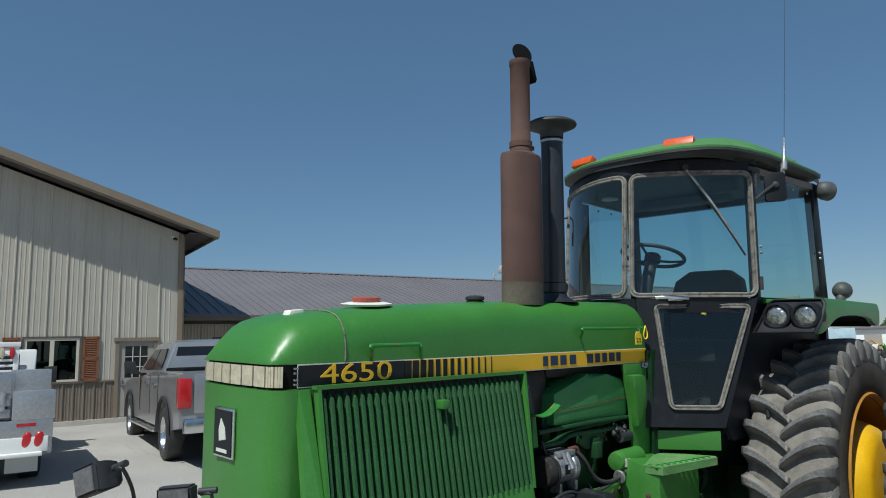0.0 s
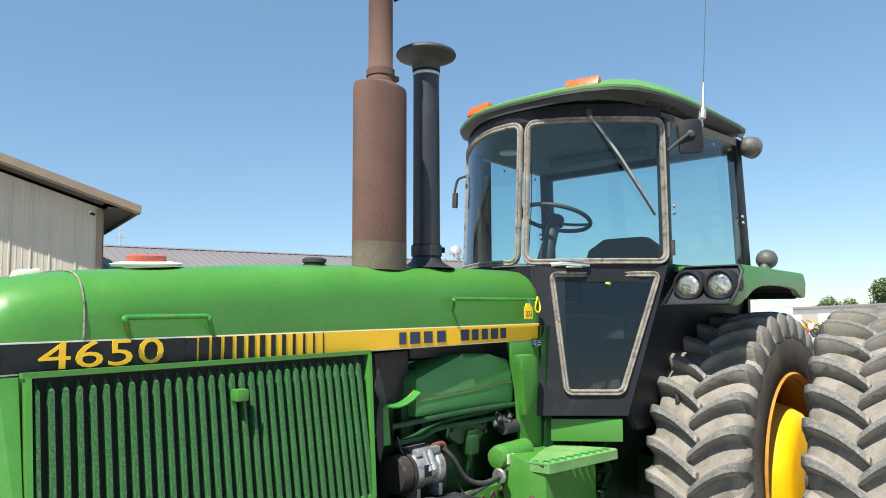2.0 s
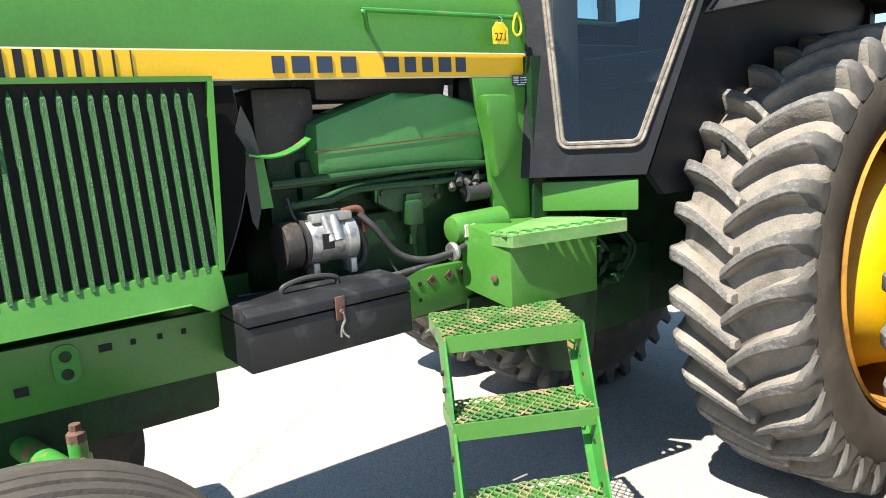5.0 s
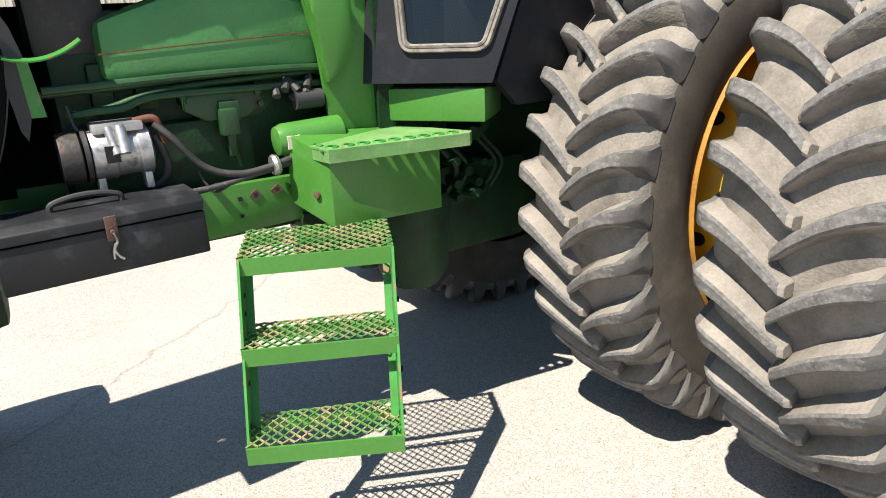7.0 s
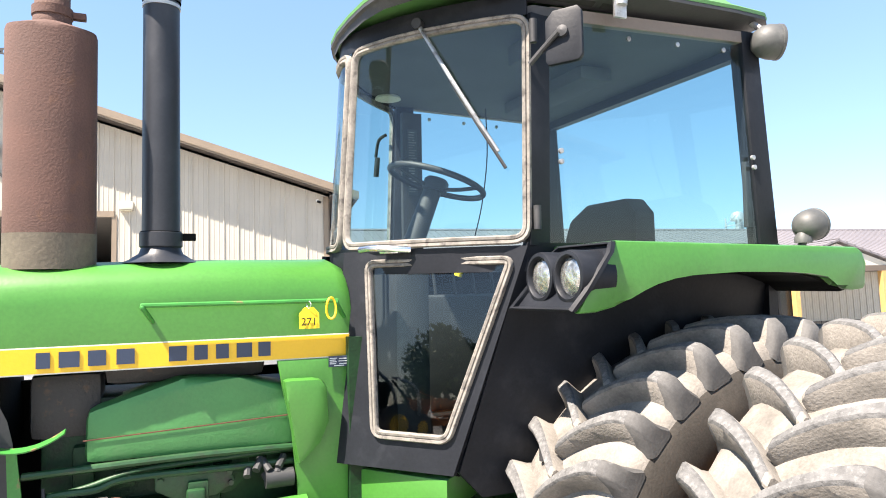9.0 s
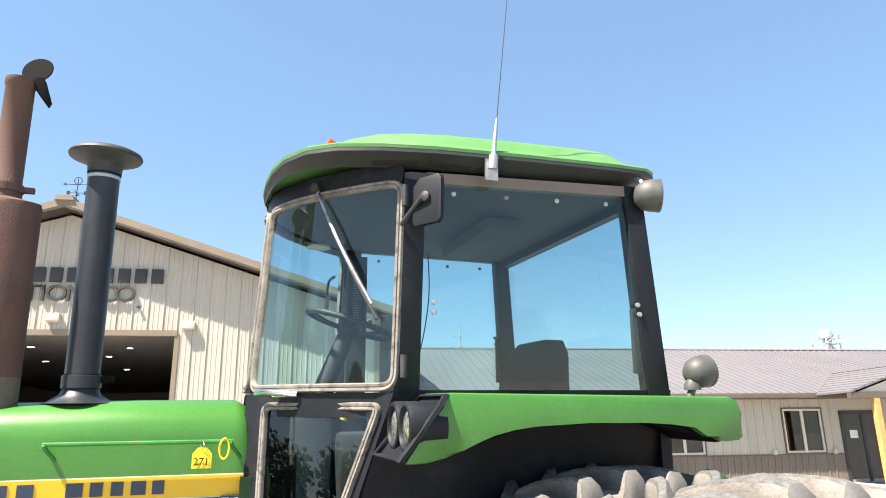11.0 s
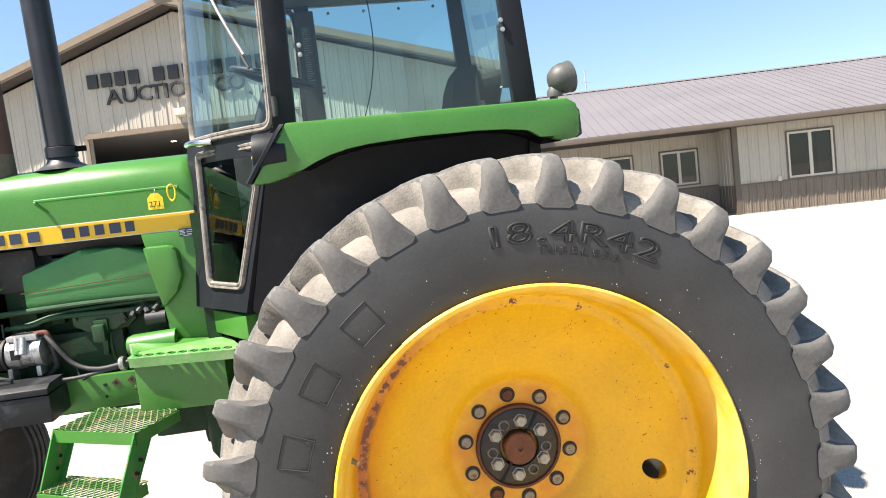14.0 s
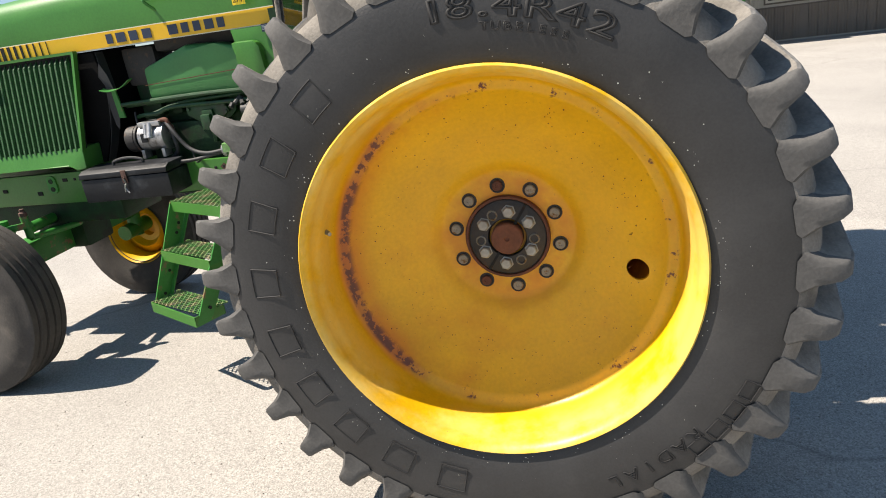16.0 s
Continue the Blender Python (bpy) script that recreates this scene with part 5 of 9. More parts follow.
lathe(bm, [(0.02, 0), (0.068, 0.0), (0.07, 0.01), (0.07, 0.05), (0.06, 0.055)], (-2.145, -0.40, 1.165), (1, 0, 0), n=28)
lathe(bm, [(0.074, 0.0), (0.074, 0.012)], (-2.087, -0.40, 1.165), (1, 0, 0), n=28)
part("clutch_pulley", bm, HUB_BLACK, comp)
bm = B()
box(bm, (-2.06, -0.45, 1.225), (-1.93, -0.36, 1.25), bevel=0.006)
cyl(bm, (-1.99, -0.47, 1.17), (-1.99, -0.44, 1.24), 0.016, n=10)
cyl(bm, (-2.01, -0.47, 1.17), (-2.02, -0.44, 1.24), 0.013, n=10)
for x in (-2.06, -1.94):
    box(bm, (x - 0.01, -0.46, 1.065), (x + 0.01, -0.4, 1.11), bevel=0.004)
islands("compressor_fitting", bm, STEEL, comp)
bm = B()
box(bm, (-2.04, -0.473, 1.15), (-2.005, -0.4685, 1.195))
part("data_plate", bm, DECAL_BLACK, comp)
bm = B()
tube(bm, [(-1.95, -0.42, 1.245), (-1.90, -0.43, 1.25), (-1.885, -0.43, 1.22), (-1.875, -0.42, 1.18)], 0.011, 10)
part("copper_line", bm, HUB_RUST, tractor)
for pts, r, mt in (([(-1.90, -0.43, 1.235), (-1.86, -0.45, 1.19), (-1.79, -0.46, 1.10), (-1.70, -0.47, 1.065), (-1.6, -0.47, 1.07), (-1.5, -0.46, 1.09), (-1.4, -0.44, 1.1)], 0.0105, HOSE),
                   ([(-2.3, -0.46, 1.055), (-2.05, -0.47, 1.04), (-1.8, -0.47, 1.035), (-1.65, -0.47, 1.055), (-1.5, -0.46, 1.075), (-1.4, -0.44, 1.08)], 0.009, HOSE),
                   ([(-2.33, -0.47, 1.04), (-2.1, -0.48, 1.025), (-1.85, -0.47, 1.03), (-1.7, -0.46, 1.045)], 0.009, BLACK_PLASTIC),
                   ([(-1.90, -0.41, 1.2), (-1.88, -0.42, 1.13), (-1.89, -0.41, 1.08), (-1.93, -0.40, 1.05)], 0.012, BLACK_PLASTIC),
                   ([(-2.16, -0.40, 1.33), (-1.9, -0.40, 1.335), (-1.6, -0.40, 1.345), (-1.36, -0.40, 1.35)], 0.0095, PIPE_GREEN),
                   ([(-2.06, -0.41, 1.27), (-1.98, -0.41, 1.285), (-1.85, -0.41, 1.315), (-1.6, -0.41, 1.325), (-1.36, -0.41, 1.33)], 0.0095, PIPE_GREEN),
                   ([(-1.72, -0.38, 1.3), (-1.72, -0.39, 1.2), (-1.73, -0.39, 1.12)], 0.009, PIPE_GREEN),
                   ([(-1.66, -0.39, 1.2), (-1.66, -0.4, 1.12), (-1.65, -0.39, 1.06)], 0.0115, PIPE_GREEN),
                   ([(-2.1, -0.38, 1.3), (-2.09, -0.4, 1.24), (-2.06, -0.42, 1.23)], 0.005, BLACK_PLASTIC),
                   ([(-1.8, -0.42, 1.08), (-1.77, -0.45, 1.02), (-1.72, -0.47, 1.04)], 0.004, BLACK_PLASTIC)):
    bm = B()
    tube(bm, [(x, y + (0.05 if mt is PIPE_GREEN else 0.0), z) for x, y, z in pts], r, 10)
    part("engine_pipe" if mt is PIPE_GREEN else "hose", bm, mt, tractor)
bm = B()
for x in (-1.58, -1.46):
    lathe(bm, [(0.03, -0.01), (0.034, 0), (0.03, 0.01)], (x, -0.465, 1.072), (1, 0, 0.1), n=14)
islands("hose_clamp", bm, STEEL, tractor)
# injection pump plate and bracket
bm = B()
prism(bm, [(-1.80, -0.38, 1.295), (-1.58, -0.38, 1.30), (-1.56, -0.38, 1.25), (-1.62, -0.38, 1.215), (-1.74, -0.38, 1.215), (-1.8, -0.38, 1.25)], (0, 0.05, 0), bevel=0.006)
box(bm, (-1.71, -0.42, 1.17), (-1.655, -0.36, 1.25), bevel=0.01)
for x, z in ((-1.785, 1.28), (-1.58, 1.285), (-1.575, 1.25), (-1.7, 1.225), (-1.682, 1.235)):
    cyl(bm, (x, -0.39, z), (x, -0.37, z), 0.009, n=8)
part("pump_plate", bm, PIPE_GREEN, tractor, "green pump cover plate with rusty bolts")
bm = B()
lathe(bm, [(0.02, 0), (0.044, 0.006), (0.052, 0.03), (0.052, 0.22)], (-1.56, -0.425, 1.135), (1, 0, 0.03), n=26)
filt = part("oil_filter", bm, GREEN, tractor, "green cylindrical filter with a data plate")
bm = B()
box(bm, (-1.535, -0.480, 1.115), (-1.495, -0.472, 1.155))
part("data_plate", bm, CREAM, filt)
bm = B()
for k in range(7):
    random.seed(20 + k)
    x, z = -1.55 + random.uniform(0, 0.13), 1.24 + random.uniform(-0.02, 0.05)
    cyl(bm, (x, -0.41, z), (x + random.uniform(-0.03, 0.03), -0.38, z + 0.03), 0.013, n=8)
cyl(bm, (-1.47, -0.4, 1.25), (-1.38, -0.4, 1.25), 0.03, n=14)
islands("starter_fitting", bm, BLACK_PLASTIC, tractor)
# bent green bracket strip ahead of the cover
bm = B()
sheet(bm, [[(-2.22 + 0.02 * i, -0.41 - 0.02 * j, 1.43 + 0.0012 * (i - 3) ** 2 - 0.003 * j) for i in range(10)] for j in range(3)], 0.004)
prism(bm, [(-2.19, -0.40, 1.42), (-2.165, -0.40, 1.42), (-2.15, -0.40, 1.28), (-2.185, -0.40, 1.28)], (0, 0.01, 0))
part("bent_bracket", bm, GREEN_WORN, tractor, "bent green sheet bracket")
# side cowl panel with a bulge
bm = B()
prism(bm, [(-1.432, -0.415, 1.632), (-1.168, -0.415, 1.63), (-1.163, -0.425, 1.11), (-1.365, -0.425, 1.11), (-1.372, -0.425, 1.25), (-1.388, -0.425, 1.41), (-1.415, -0.42, 1.54)], (0, 0.02, 0), bevel=0.005)
prism(bm, [(-1.424, -0.47, 1.575), (-1.30, -0.468, 1.572), (-1.275, -0.466, 1.545), (-1.268, -0.466, 1.43), (-1.30, -0.466, 1.36), (-1.374, -0.466, 1.29), (-1.388, -0.467, 1.40), (-1.405, -0.468, 1.5)], (0, 0.06, 0), bevel=0.022)
part("cowl_panel", bm, GREEN, tractor, "green cowl panel with a pressed bulge")
bm = B()
box(bm, (-1.263, -0.425, 1.601), (-1.198, -0.4205, 1.637))
dealer = part("dealer_sticker", bm, NAVY, tractor, "navy dealer sticker with unreadable white lines")
bm = B()
for z, a, b in ((1.63, -1.26, -1.235), (1.624, -1.26, -1.24), (1.618, -1.26, -1.236), (1.612, -1.26, -1.238), (1.628, -1.228, -1.202), (1.62, -1.23, -1.2), (1.611, -1.228, -1.202), (1.605, -1.245, -1.21)):
    box(bm, (a, -0.4262, z - 0.0014), (b, -0.4255, z + 0.0014))
part("print_bar", bm, TAG_WHITE, dealer)

# exhaust and air intake
MX, MY = -2.10, -0.278


def oval(bm):
    """Press the round can below the stack into its oval, long way fore and aft."""
    for v in bm.verts:
        k = min(1.0, max(0.0, (math.hypot(v.co.x - MX, v.co.y - MY) - 0.056) / 0.04))
        v.co.x = MX + (v.co.x - MX) * (1 + 0.17 * k)
        v.co.y = MY + (v.co.y - MY) * (1 - 0.28 * k)


bm = B()
lathe(bm, [(0.11, 0), (0.11, 0.11)], (MX, MY, 1.94), n=40)
oval(bm)
muffler_low = part("muffler_foot", bm, SCORCH, tractor, "scorched faded lower band of the muffler")
bm = B()
lathe(bm, [(0.1095, 0.11), (0.1095, 0.735), (0.106, 0.75), (0.07, 0.762), (0.056, 0.766), (0.054, 0.79), (0.05, 0.795), (0.05, 1.215), (0.054, 1.22), (0.054, 1.245), (0.048, 1.247), (0.046, 1.15)], (MX, MY, 1.94), n=40)
oval(bm)
muffler = part("muffler", bm, RUST, tractor, "rust-brown upright muffler and stack")
bm = B()
lathe(bm, [(0.0515, 0), (0.058, 0.002), (0.058, 0.03), (0.0515, 0.032)], (MX, MY, 2.73), n=32)
box(bm, (MX + 0.05, MY - 0.012, 2.733), (MX + 0.095, MY + 0.012, 2.755), bevel=0.003)
part("stack_clamp", bm, RUST, muffler)
bm = B()
fm = Matrix.Translation((MX + 0.045, MY + 0.02, 3.245)) @ Matrix.Rotation(radians(75), 4, "Z") @ Matrix.Rotation(radians(-75), 4, "Y")
lathe(bm, [(0.0, -0.003), (0.058, -0.003), (0.06, 0), (0.058, 0.003), (0.0, 0.003)], fm @ Vector((0.0, 0, 0.0)), fm.to_3x3() @ Vector((0, 0, 1)), n=28)
part("rain_flap", bm, BLACK_DULL, muffler, "open sooty rain flap")
bm = B()
prism(bm, [(MX + 0.05, MY - 0.025, 3.2), (MX + 0.08, MY - 0.025, 3.2), (MX + 0.11, MY - 0.025, 3.11), (MX + 0.10, MY - 0.025, 3.09), (MX + 0.055, MY - 0.025, 3.15)], (0, 0.05, 0), bevel=0.004)
part("flap_weight", bm, BLACK_DULL, muffler)
IX, IY = -1.782, -0.23
bm = B()
lathe(bm, [(0.125, 0.0), (0.105, 0.008), (0.07, 0.03), (0.062, 0.05), (0.068, 0.055), (0.068, 0.10), (0.06, 0.105), (0.058, 0.885)], (IX, IY, 1.96), n=36)
intake = part("air_intake_pipe", bm, PIPE_BLACK, tractor, "black upright air intake pipe")
bm = B()
lathe(bm, [(0.064, 0), (0.066, 0.005), (0.066, 0.03), (0.064, 0.035)], (IX, IY, 2.03), n=32)
box(bm, (IX + 0.06, IY - 0.01, 2.035), (IX + 0.11, IY + 0.01, 2.06), bevel=0.003)
part("pipe_clamp", bm, BLACK_DULL, intake)
bm = B()
lathe(bm, [(0.061, 0), (0.061, 0.012)], (IX, IY, 2.825), n=32)
part("pipe_collar", bm, GALV, intake, "pale clamp ring")
bm = B()
lathe(bm, [(0.062, 0.0), (0.064, 0.03), (0.078, 0.045), (0.118, 0.06), (0.132, 0.066), (0.136, 0.074), (0.132, 0.084), (0.11, 0.096), (0.06, 0.106), (0.0, 0.108)], (IX, IY, 2.848), n=44, caps=False)
part("pre_cleaner_cap", bm, BLACK_PLASTIC, intake, "grey mushroom pre-cleaner cap")
# filler caps
bm = B()
lathe(bm, [(0.0, 0.0), (0.10, 0.004), (0.105, 0.012), (0.075, 0.018), (0.0, 0.02)], (-3.0, -0.2, 1.92), (-0.05, -0.06, 1), n=36)
part("cap_dish", bm, WHITE_DISH, tractor, "white drip dish under the red cap")
bm = B()
lathe(bm, [(0.056, 0.0), (0.058, 0.004), (0.058, 0.018), (0.05, 0.022), (0.0, 0.024)], (-3.0, -0.2, 1.937), (-0.02, -0.04, 1), n=30, caps=False)
part("radiator_cap", bm, RED, tractor, "faded red radiator cap")
bm = B()
lathe(bm, [(0.04, 0.0), (0.042, 0.01), (0.036, 0.012), (0.045, 0.018), (0.045, 0.03), (0.03, 0.036), (0.0, 0.038)], (-2.37, -0.21, 1.945), n=26, caps=False)
part("oil_cap", bm, BLACK_PLASTIC, tractor, "black filler cap")
bm = B()
prism(bm, [(-3.36, YC, 1.876), (-3.29, YC, 1.886), (-3.295, YC, 1.906), (-3.35, YC, 1.9)], (0, 0.05, 0), bevel=0.004)
part("nose_bracket", bm, WHITE_DISH, tractor)
# lot tag and loop
bm = B()
TX = -1.335
prism(bm, [(TX - 0.032, NEAR - 0.046, 1.735), (TX + 0.034, NEAR - 0.046, 1.735), (TX + 0.034, NEAR - 0.044, 1.785), (TX + 0.016, NEAR - 0.043, 1.806), (TX - 0.014, NEAR - 0.043, 1.806), (TX - 0.032, NEAR - 0.044, 1.785)], (0, 0.0015, 0))
tag = part("lot_tag", bm, TAG_YELLOW, tractor, "yellow numbered lot tag wired to the grab rail")
text_part("lot_number", "271", 0.036, 0.0006, frame_of((TX, NEAR - 0.0485, 1.757), (1, 0, 0), (0, 0, 1)), DECAL_BLACK, tag)
bm = B()
tube(bm, [(TX, NEAR - 0.045, 1.8), (TX + 0.006, NEAR - 0.05, 1.815), (TX, NEAR - 0.03, 1.828), (TX - 0.006, NEAR - 0.03, 1.815), (TX, NEAR - 0.044, 1.8)], 0.0012, 6)
part("tag_wire", bm, STEEL, tag)
bm = B()
cx, cz = -1.26, 1.80
tube(bm, [(cx + 0.016 * math.cos(a), NEAR - 0.045 + 0.004 * math.sin(2 * a), cz + 0.035 * math.sin(a)) for a in np.linspace(0.3, 2 * math.pi + 0.3, 13)], 0.004, 8)
part("yellow_loop", bm, TAG_YELLOW, tractor, "yellow plastic loop on the grab rail")


# ---- cab ----
SILL = [(-0.735, -0.855), (-0.82, -0.79), (-0.91, -0.71), (-1.0, -0.61), (-1.08, -0.50), (-1.138, -0.40), (-1.176, -0.30), (-1.19, YC)]
HEAD = [(-0.712, -0.84), (-0.795, -0.77), (-0.88, -0.687), (-0.965, -0.59), (-1.04, -0.485), (-1.094, -0.385), (-1.13, -0.295), (-1.142, YC)]
SILL_Z, HEAD_Z = 2.01, 2.735


def both(c):
    return c + [(x, mir(y)) for x, y in reversed(c[:-1])]


def wind(t, b):
    """A point of the curved front glass: t across 0..1, b up 0..1."""
    s, h = both(SILL), both(HEAD)
    k = t * (len(s) - 1)
    i = min(int(k), len(s) - 2)
    f = k - i
    ps = Vector((s[i][0] * (1 - f) + s[i + 1][0] * f, s[i][1] * (1 - f) + s[i + 1][1] * f, SILL_Z))
    ph = Vector((h[i][0] * (1 - f) + h[i + 1][0] * f, h[i][1] * (1 - f) + h[i + 1][1] * f, HEAD_Z))
    return ps.lerp(ph, b)


def pane(name, bm, parent, label=""):
    ob = part(name, bm, GLASS, parent, label, smooth=60)
    ob.visible_shadow = False
    return ob


bm = B()
prism(bm, [(-1.17, YC, 1.26), (-1.16, -0.40, 1.26), (-0.91, -0.69, 1.26), (0.30, -0.70, 1.26), (0.30, mir(-0.70), 1.26), (-0.91, mir(-0.69), 1.26), (-1.16, mir(-0.40), 1.26)], (0, 0, 0.04))
cab = part("cab_floor", bm, BLACK_DULL, tractor, "black cab floor")
bm = B()
sheet(bm, [[wind(0.008 + 0.412 * i / 16, b) for i in range(17)] for b in (0, 0.5, 1)])
pane("door_upper_glass", bm, tractor, "tinted curved door glass")
bm = B()
sheet(bm, [[wind(0.436 + 0.556 * i / 16, b) for i in range(17)] for b in (0, 0.5, 1)])
pane("windscreen", bm, tractor, "tinted curved windscreen")


def rounded(pts, r, n=5, steps=12):
    """A closed path through pts with rounded corners and evenly split sides."""
    out = []
    for i, p in enumerate(pts):
        q, nx = pts[i - 1], pts[(i + 1) % len(pts)]
        a, b = p + (q - p).normalized() * r, p + (nx - p).normalized() * r
        out += [a.lerp(p, k / n).lerp(p.lerp(b, k / n), k / n) for k in range(n + 1)]
        e = nx + (p - nx).normalized() * r
        out += [b.lerp(e, k / steps) for k in range(1, steps)]
    return out


def gasket(pts, w=0.028, d=0.014, out=None):
    """A closed rubber seal with a groove along its middle."""
    bm = B()
    rings = []
    m = len(pts)
    for i, p in enumerate(pts):
        t = (pts[(i + 1) % m] - pts[i - 1]).normalized()
        o = Vector(out) if out is not None else Vector((p.x + 0.1, p.y - YC, 0)).normalized()
        o = (o - t * o.dot(t)).normalized()
        s = t.cross(o)
        rings.append([bm.verts.new(p + s * a + o * b) for a, b in ((-w / 2, -0.006), (w / 2, -0.006), (w / 2, d * 0.6), (w * 0.36, d), (w * 0.08, d * 0.9), (0.0, d * 0.55), (-w * 0.08, d * 0.9), (-w * 0.36, d), (-w / 2, d * 0.6))])
    loft(bm, rings + rings[:1], caps=False)
    return part("gasket", bm, GASKET, tractor, "weathered pale rubber gasket")


for t0, t1 in ((0.0, 0.414), (0.443, 1.0)):
    quad = [Vector((t0 * 1.5, 0.0, 0)), Vector((t1 * 1.5, 0.0, 0)), Vector((t1 * 1.5, 0.72, 0)), Vector((t0 * 1.5, 0.72, 0))]
    gasket([wind(min(1.0, max(0.0, q.x / 1.5)), q.y / 0.73) for q in rounded(quad, 0.05, steps=20)], 0.029)
# black band under and over the curved glass
bm = B()
sheet(bm, [[wind(i / 32, 0) + Vector((0, 0, z)) for i in range(33)] for z in (-0.10, -0.018)], 0.02)
part("sill_band", bm, BLACK, tractor)
bm = B()
sheet(bm, [[wind(i / 32, 1) + Vector((0, 0, z)) for i in range(33)] for z in (0.0, 0.07)], 0.02)
part("head_band", bm, BLACK, tractor)

# lower door: black panel with a tapering pane
C00, C10, C01, C11 = Vector((-1.24, -0.42, 1.28)), Vector((-0.955, -0.745, 1.28)), Vector((-1.19, -0.36, 1.99)), Vector((-0.742, -0.865, 1.99))


def dr(a, b, o=0.0):
    p = C00.lerp(C10, a).lerp(C01.lerp(C11, a), b)
    return p + Vector((-0.76, -0.6, 0)).normalized() * o


WINQ = [(0.32, 0.15), (0.88, 0.15), (0.945, 0.94), (0.16, 0.94)]
OUTQ = [(0, 0), (1, 0), (1, 1), (0, 1)]
bm = B()
for i in range(4):
    j = (i + 1) % 4
    sheet(bm, [[dr(*OUTQ[i]).lerp(dr(*OUTQ[j]), k / 4) for k in range(5)], [dr(*WINQ[i]).lerp(dr(*WINQ[j]), k / 4) for k in range(5)]], 0.025)
door_low = part("door_panel", bm, BLACK, tractor, "black lower door panel with a tapering pane")
bm = B()
sheet(bm, [[dr(*WINQ[0]), dr(*WINQ[1])], [dr(*WINQ[3]), dr(*WINQ[2])]])
g = pane("lower_pane", bm, door_low)
gasket(rounded([dr(*q, 0.004) for q in WINQ], 0.03), 0.027, 0.012, out=(-0.76, -0.6, 0))
# unseen black sheet, added to block brightness through the lower door pane
bm = B()
sheet(bm, [[my(dr(a, b)) for a in (0, 0.5, 1)] for b in (0, 0.5, 1)], 0.02)
part("far_pane_blocker", bm, BLACK, tractor, "added black sheet closing the far side of the cab")
bm = B()
tube(bm, [dr(0.15, 1.005, 0.05), dr(0.24, 1.01, 0.06), dr(0.34, 1.005, 0.055), dr(0.42, 1.0, 0.03)], 0.012, 10)
box(bm, (-0.03, -0.012, -0.018), (0.05, 0.012, 0.014), frame_of(dr(0.3, 1.0, 0.035), (0.55, -0.83, 0), (0, 0, 1)), bevel=0.006)
part("door_handle", bm, CHROME, door_low, "worn chrome door handle")
bm = B()
for z in (1.33, 2.04, 2.63):
    cyl(bm, (-0.712, -0.878, z), (-0.712, -0.878, z + 0.075), 0.012, n=10)
islands("door_hinge", bm, BLACK_PLASTIC, tractor)

# rear quarter: posts, side glass, rear glass, both sides
for s in (0, 1):
    f = (lambda p: Vector(p)) if s == 0 else (lambda p: my(p))
    bm = B()
    prism(bm, [f((-0.732, -0.868, 1.99)), f((-0.648, -0.848, 1.99)), f((-0.624, -0.838, 2.74)), f((-0.706, -0.855, 2.74))], f((0, 0, 0)) * 0 + Vector((0, 0.05 if s == 0 else -0.05, 0)), bevel=0.004)
    part("front_post", bm, BLACK, tractor)
    bm = B()
    prism(bm, [f((0.20, -0.915, 1.97)), f((0.29, -0.915, 1.97)), f((0.235, -0.90, 2.78)), f((0.155, -0.90, 2.78))], Vector((0, 0.06 if s == 0 else -0.06, 0)), bevel=0.006)
    part("rear_post", bm, BLACK, tractor)
    bm = B()
    sheet(bm, [[f((-0.655, -0.838, 1.99)), f((0.215, -0.905, 1.99))], [f((-0.63, -0.832, 2.745)), f((0.17, -0.89, 2.745))]])
    pane("side_glass", bm, tractor, "tinted cab side glass")
    bm = B()
    for k in range(4):
        p = f((-0.52 + 0.2 * k, -0.838 - 0.0155 * k, 2.70))
        lathe(bm, [(0.0, 0), (0.009, 0.001), (0.009, 0.006), (0, 0.008)], p, (0, -1 if s == 0 else 1, 0), n=10)
    for q in ((-0.595, 2.30), (-0.595, 2.265), (0.175, 2.31), (0.18, 2.275)):
        lathe(bm, [(0.0, 0), (0.009, 0.001), (0.009, 0.01), (0, 0.012)], f((q[0], -0.837 if q[0] < 0 else -0.909, q[1])), (0, -1 if s == 0 else 1, 0), n=10)
    islands("glass_stud", bm, STEEL, tractor)
    bm = B()
    box(bm, (0.165, min(f((0, -0.89, 0)).y, f((0, -0.87, 0)).y), 2.06), (0.195, max(f((0, -0.89, 0)).y, f((0, -0.87, 0)).y), 2.30), Matrix.Identity(4), bevel=0.004)
    part("window_latch", bm, BLACK_PLASTIC, tractor)
    bm = B()
    prism(bm, [f((-0.62, -0.838, 2.735)), f((0.17, -0.90, 2.735)), f((0.17, -0.90, 2.775)), f((-0.62, -0.838, 2.775))], Vector((0, 0.03 if s == 0 else -0.03, 0)))
    part("head_rail", bm, mat("taupe_head_rail", (0.16, 0.13, 0.11), 0.6) if s == 0 else bpy.data.materials["taupe_head_rail"], tractor)
    bm = B()
    prism(bm, [f((-0.74, -0.865, 2.0)), f((-0.6, -0.85, 2.0)), f((0.29, -0.915, 2.0)), f((0.29, -0.83, 1.5)), f((-0.2, -0.74, 1.2)), f((-0.85, -0.74, 1.2)), f((-0.93, -0.738, 1.285))], Vector((0, 0.03 if s == 0 else -0.03, 0)))
    part("cab_side_panel", bm, BLACK, tractor, "black cab side and inner wing panel")
bm = B()
sheet(bm, [[(0.265, -0.87, 1.98), (0.265, mir(-0.87), 1.98)], [(0.205, -0.86, 2.74), (0.205, mir(-0.86), 2.74)]])
pane("rear_glass", bm, tractor, "tinted rear glass")
bm = B()
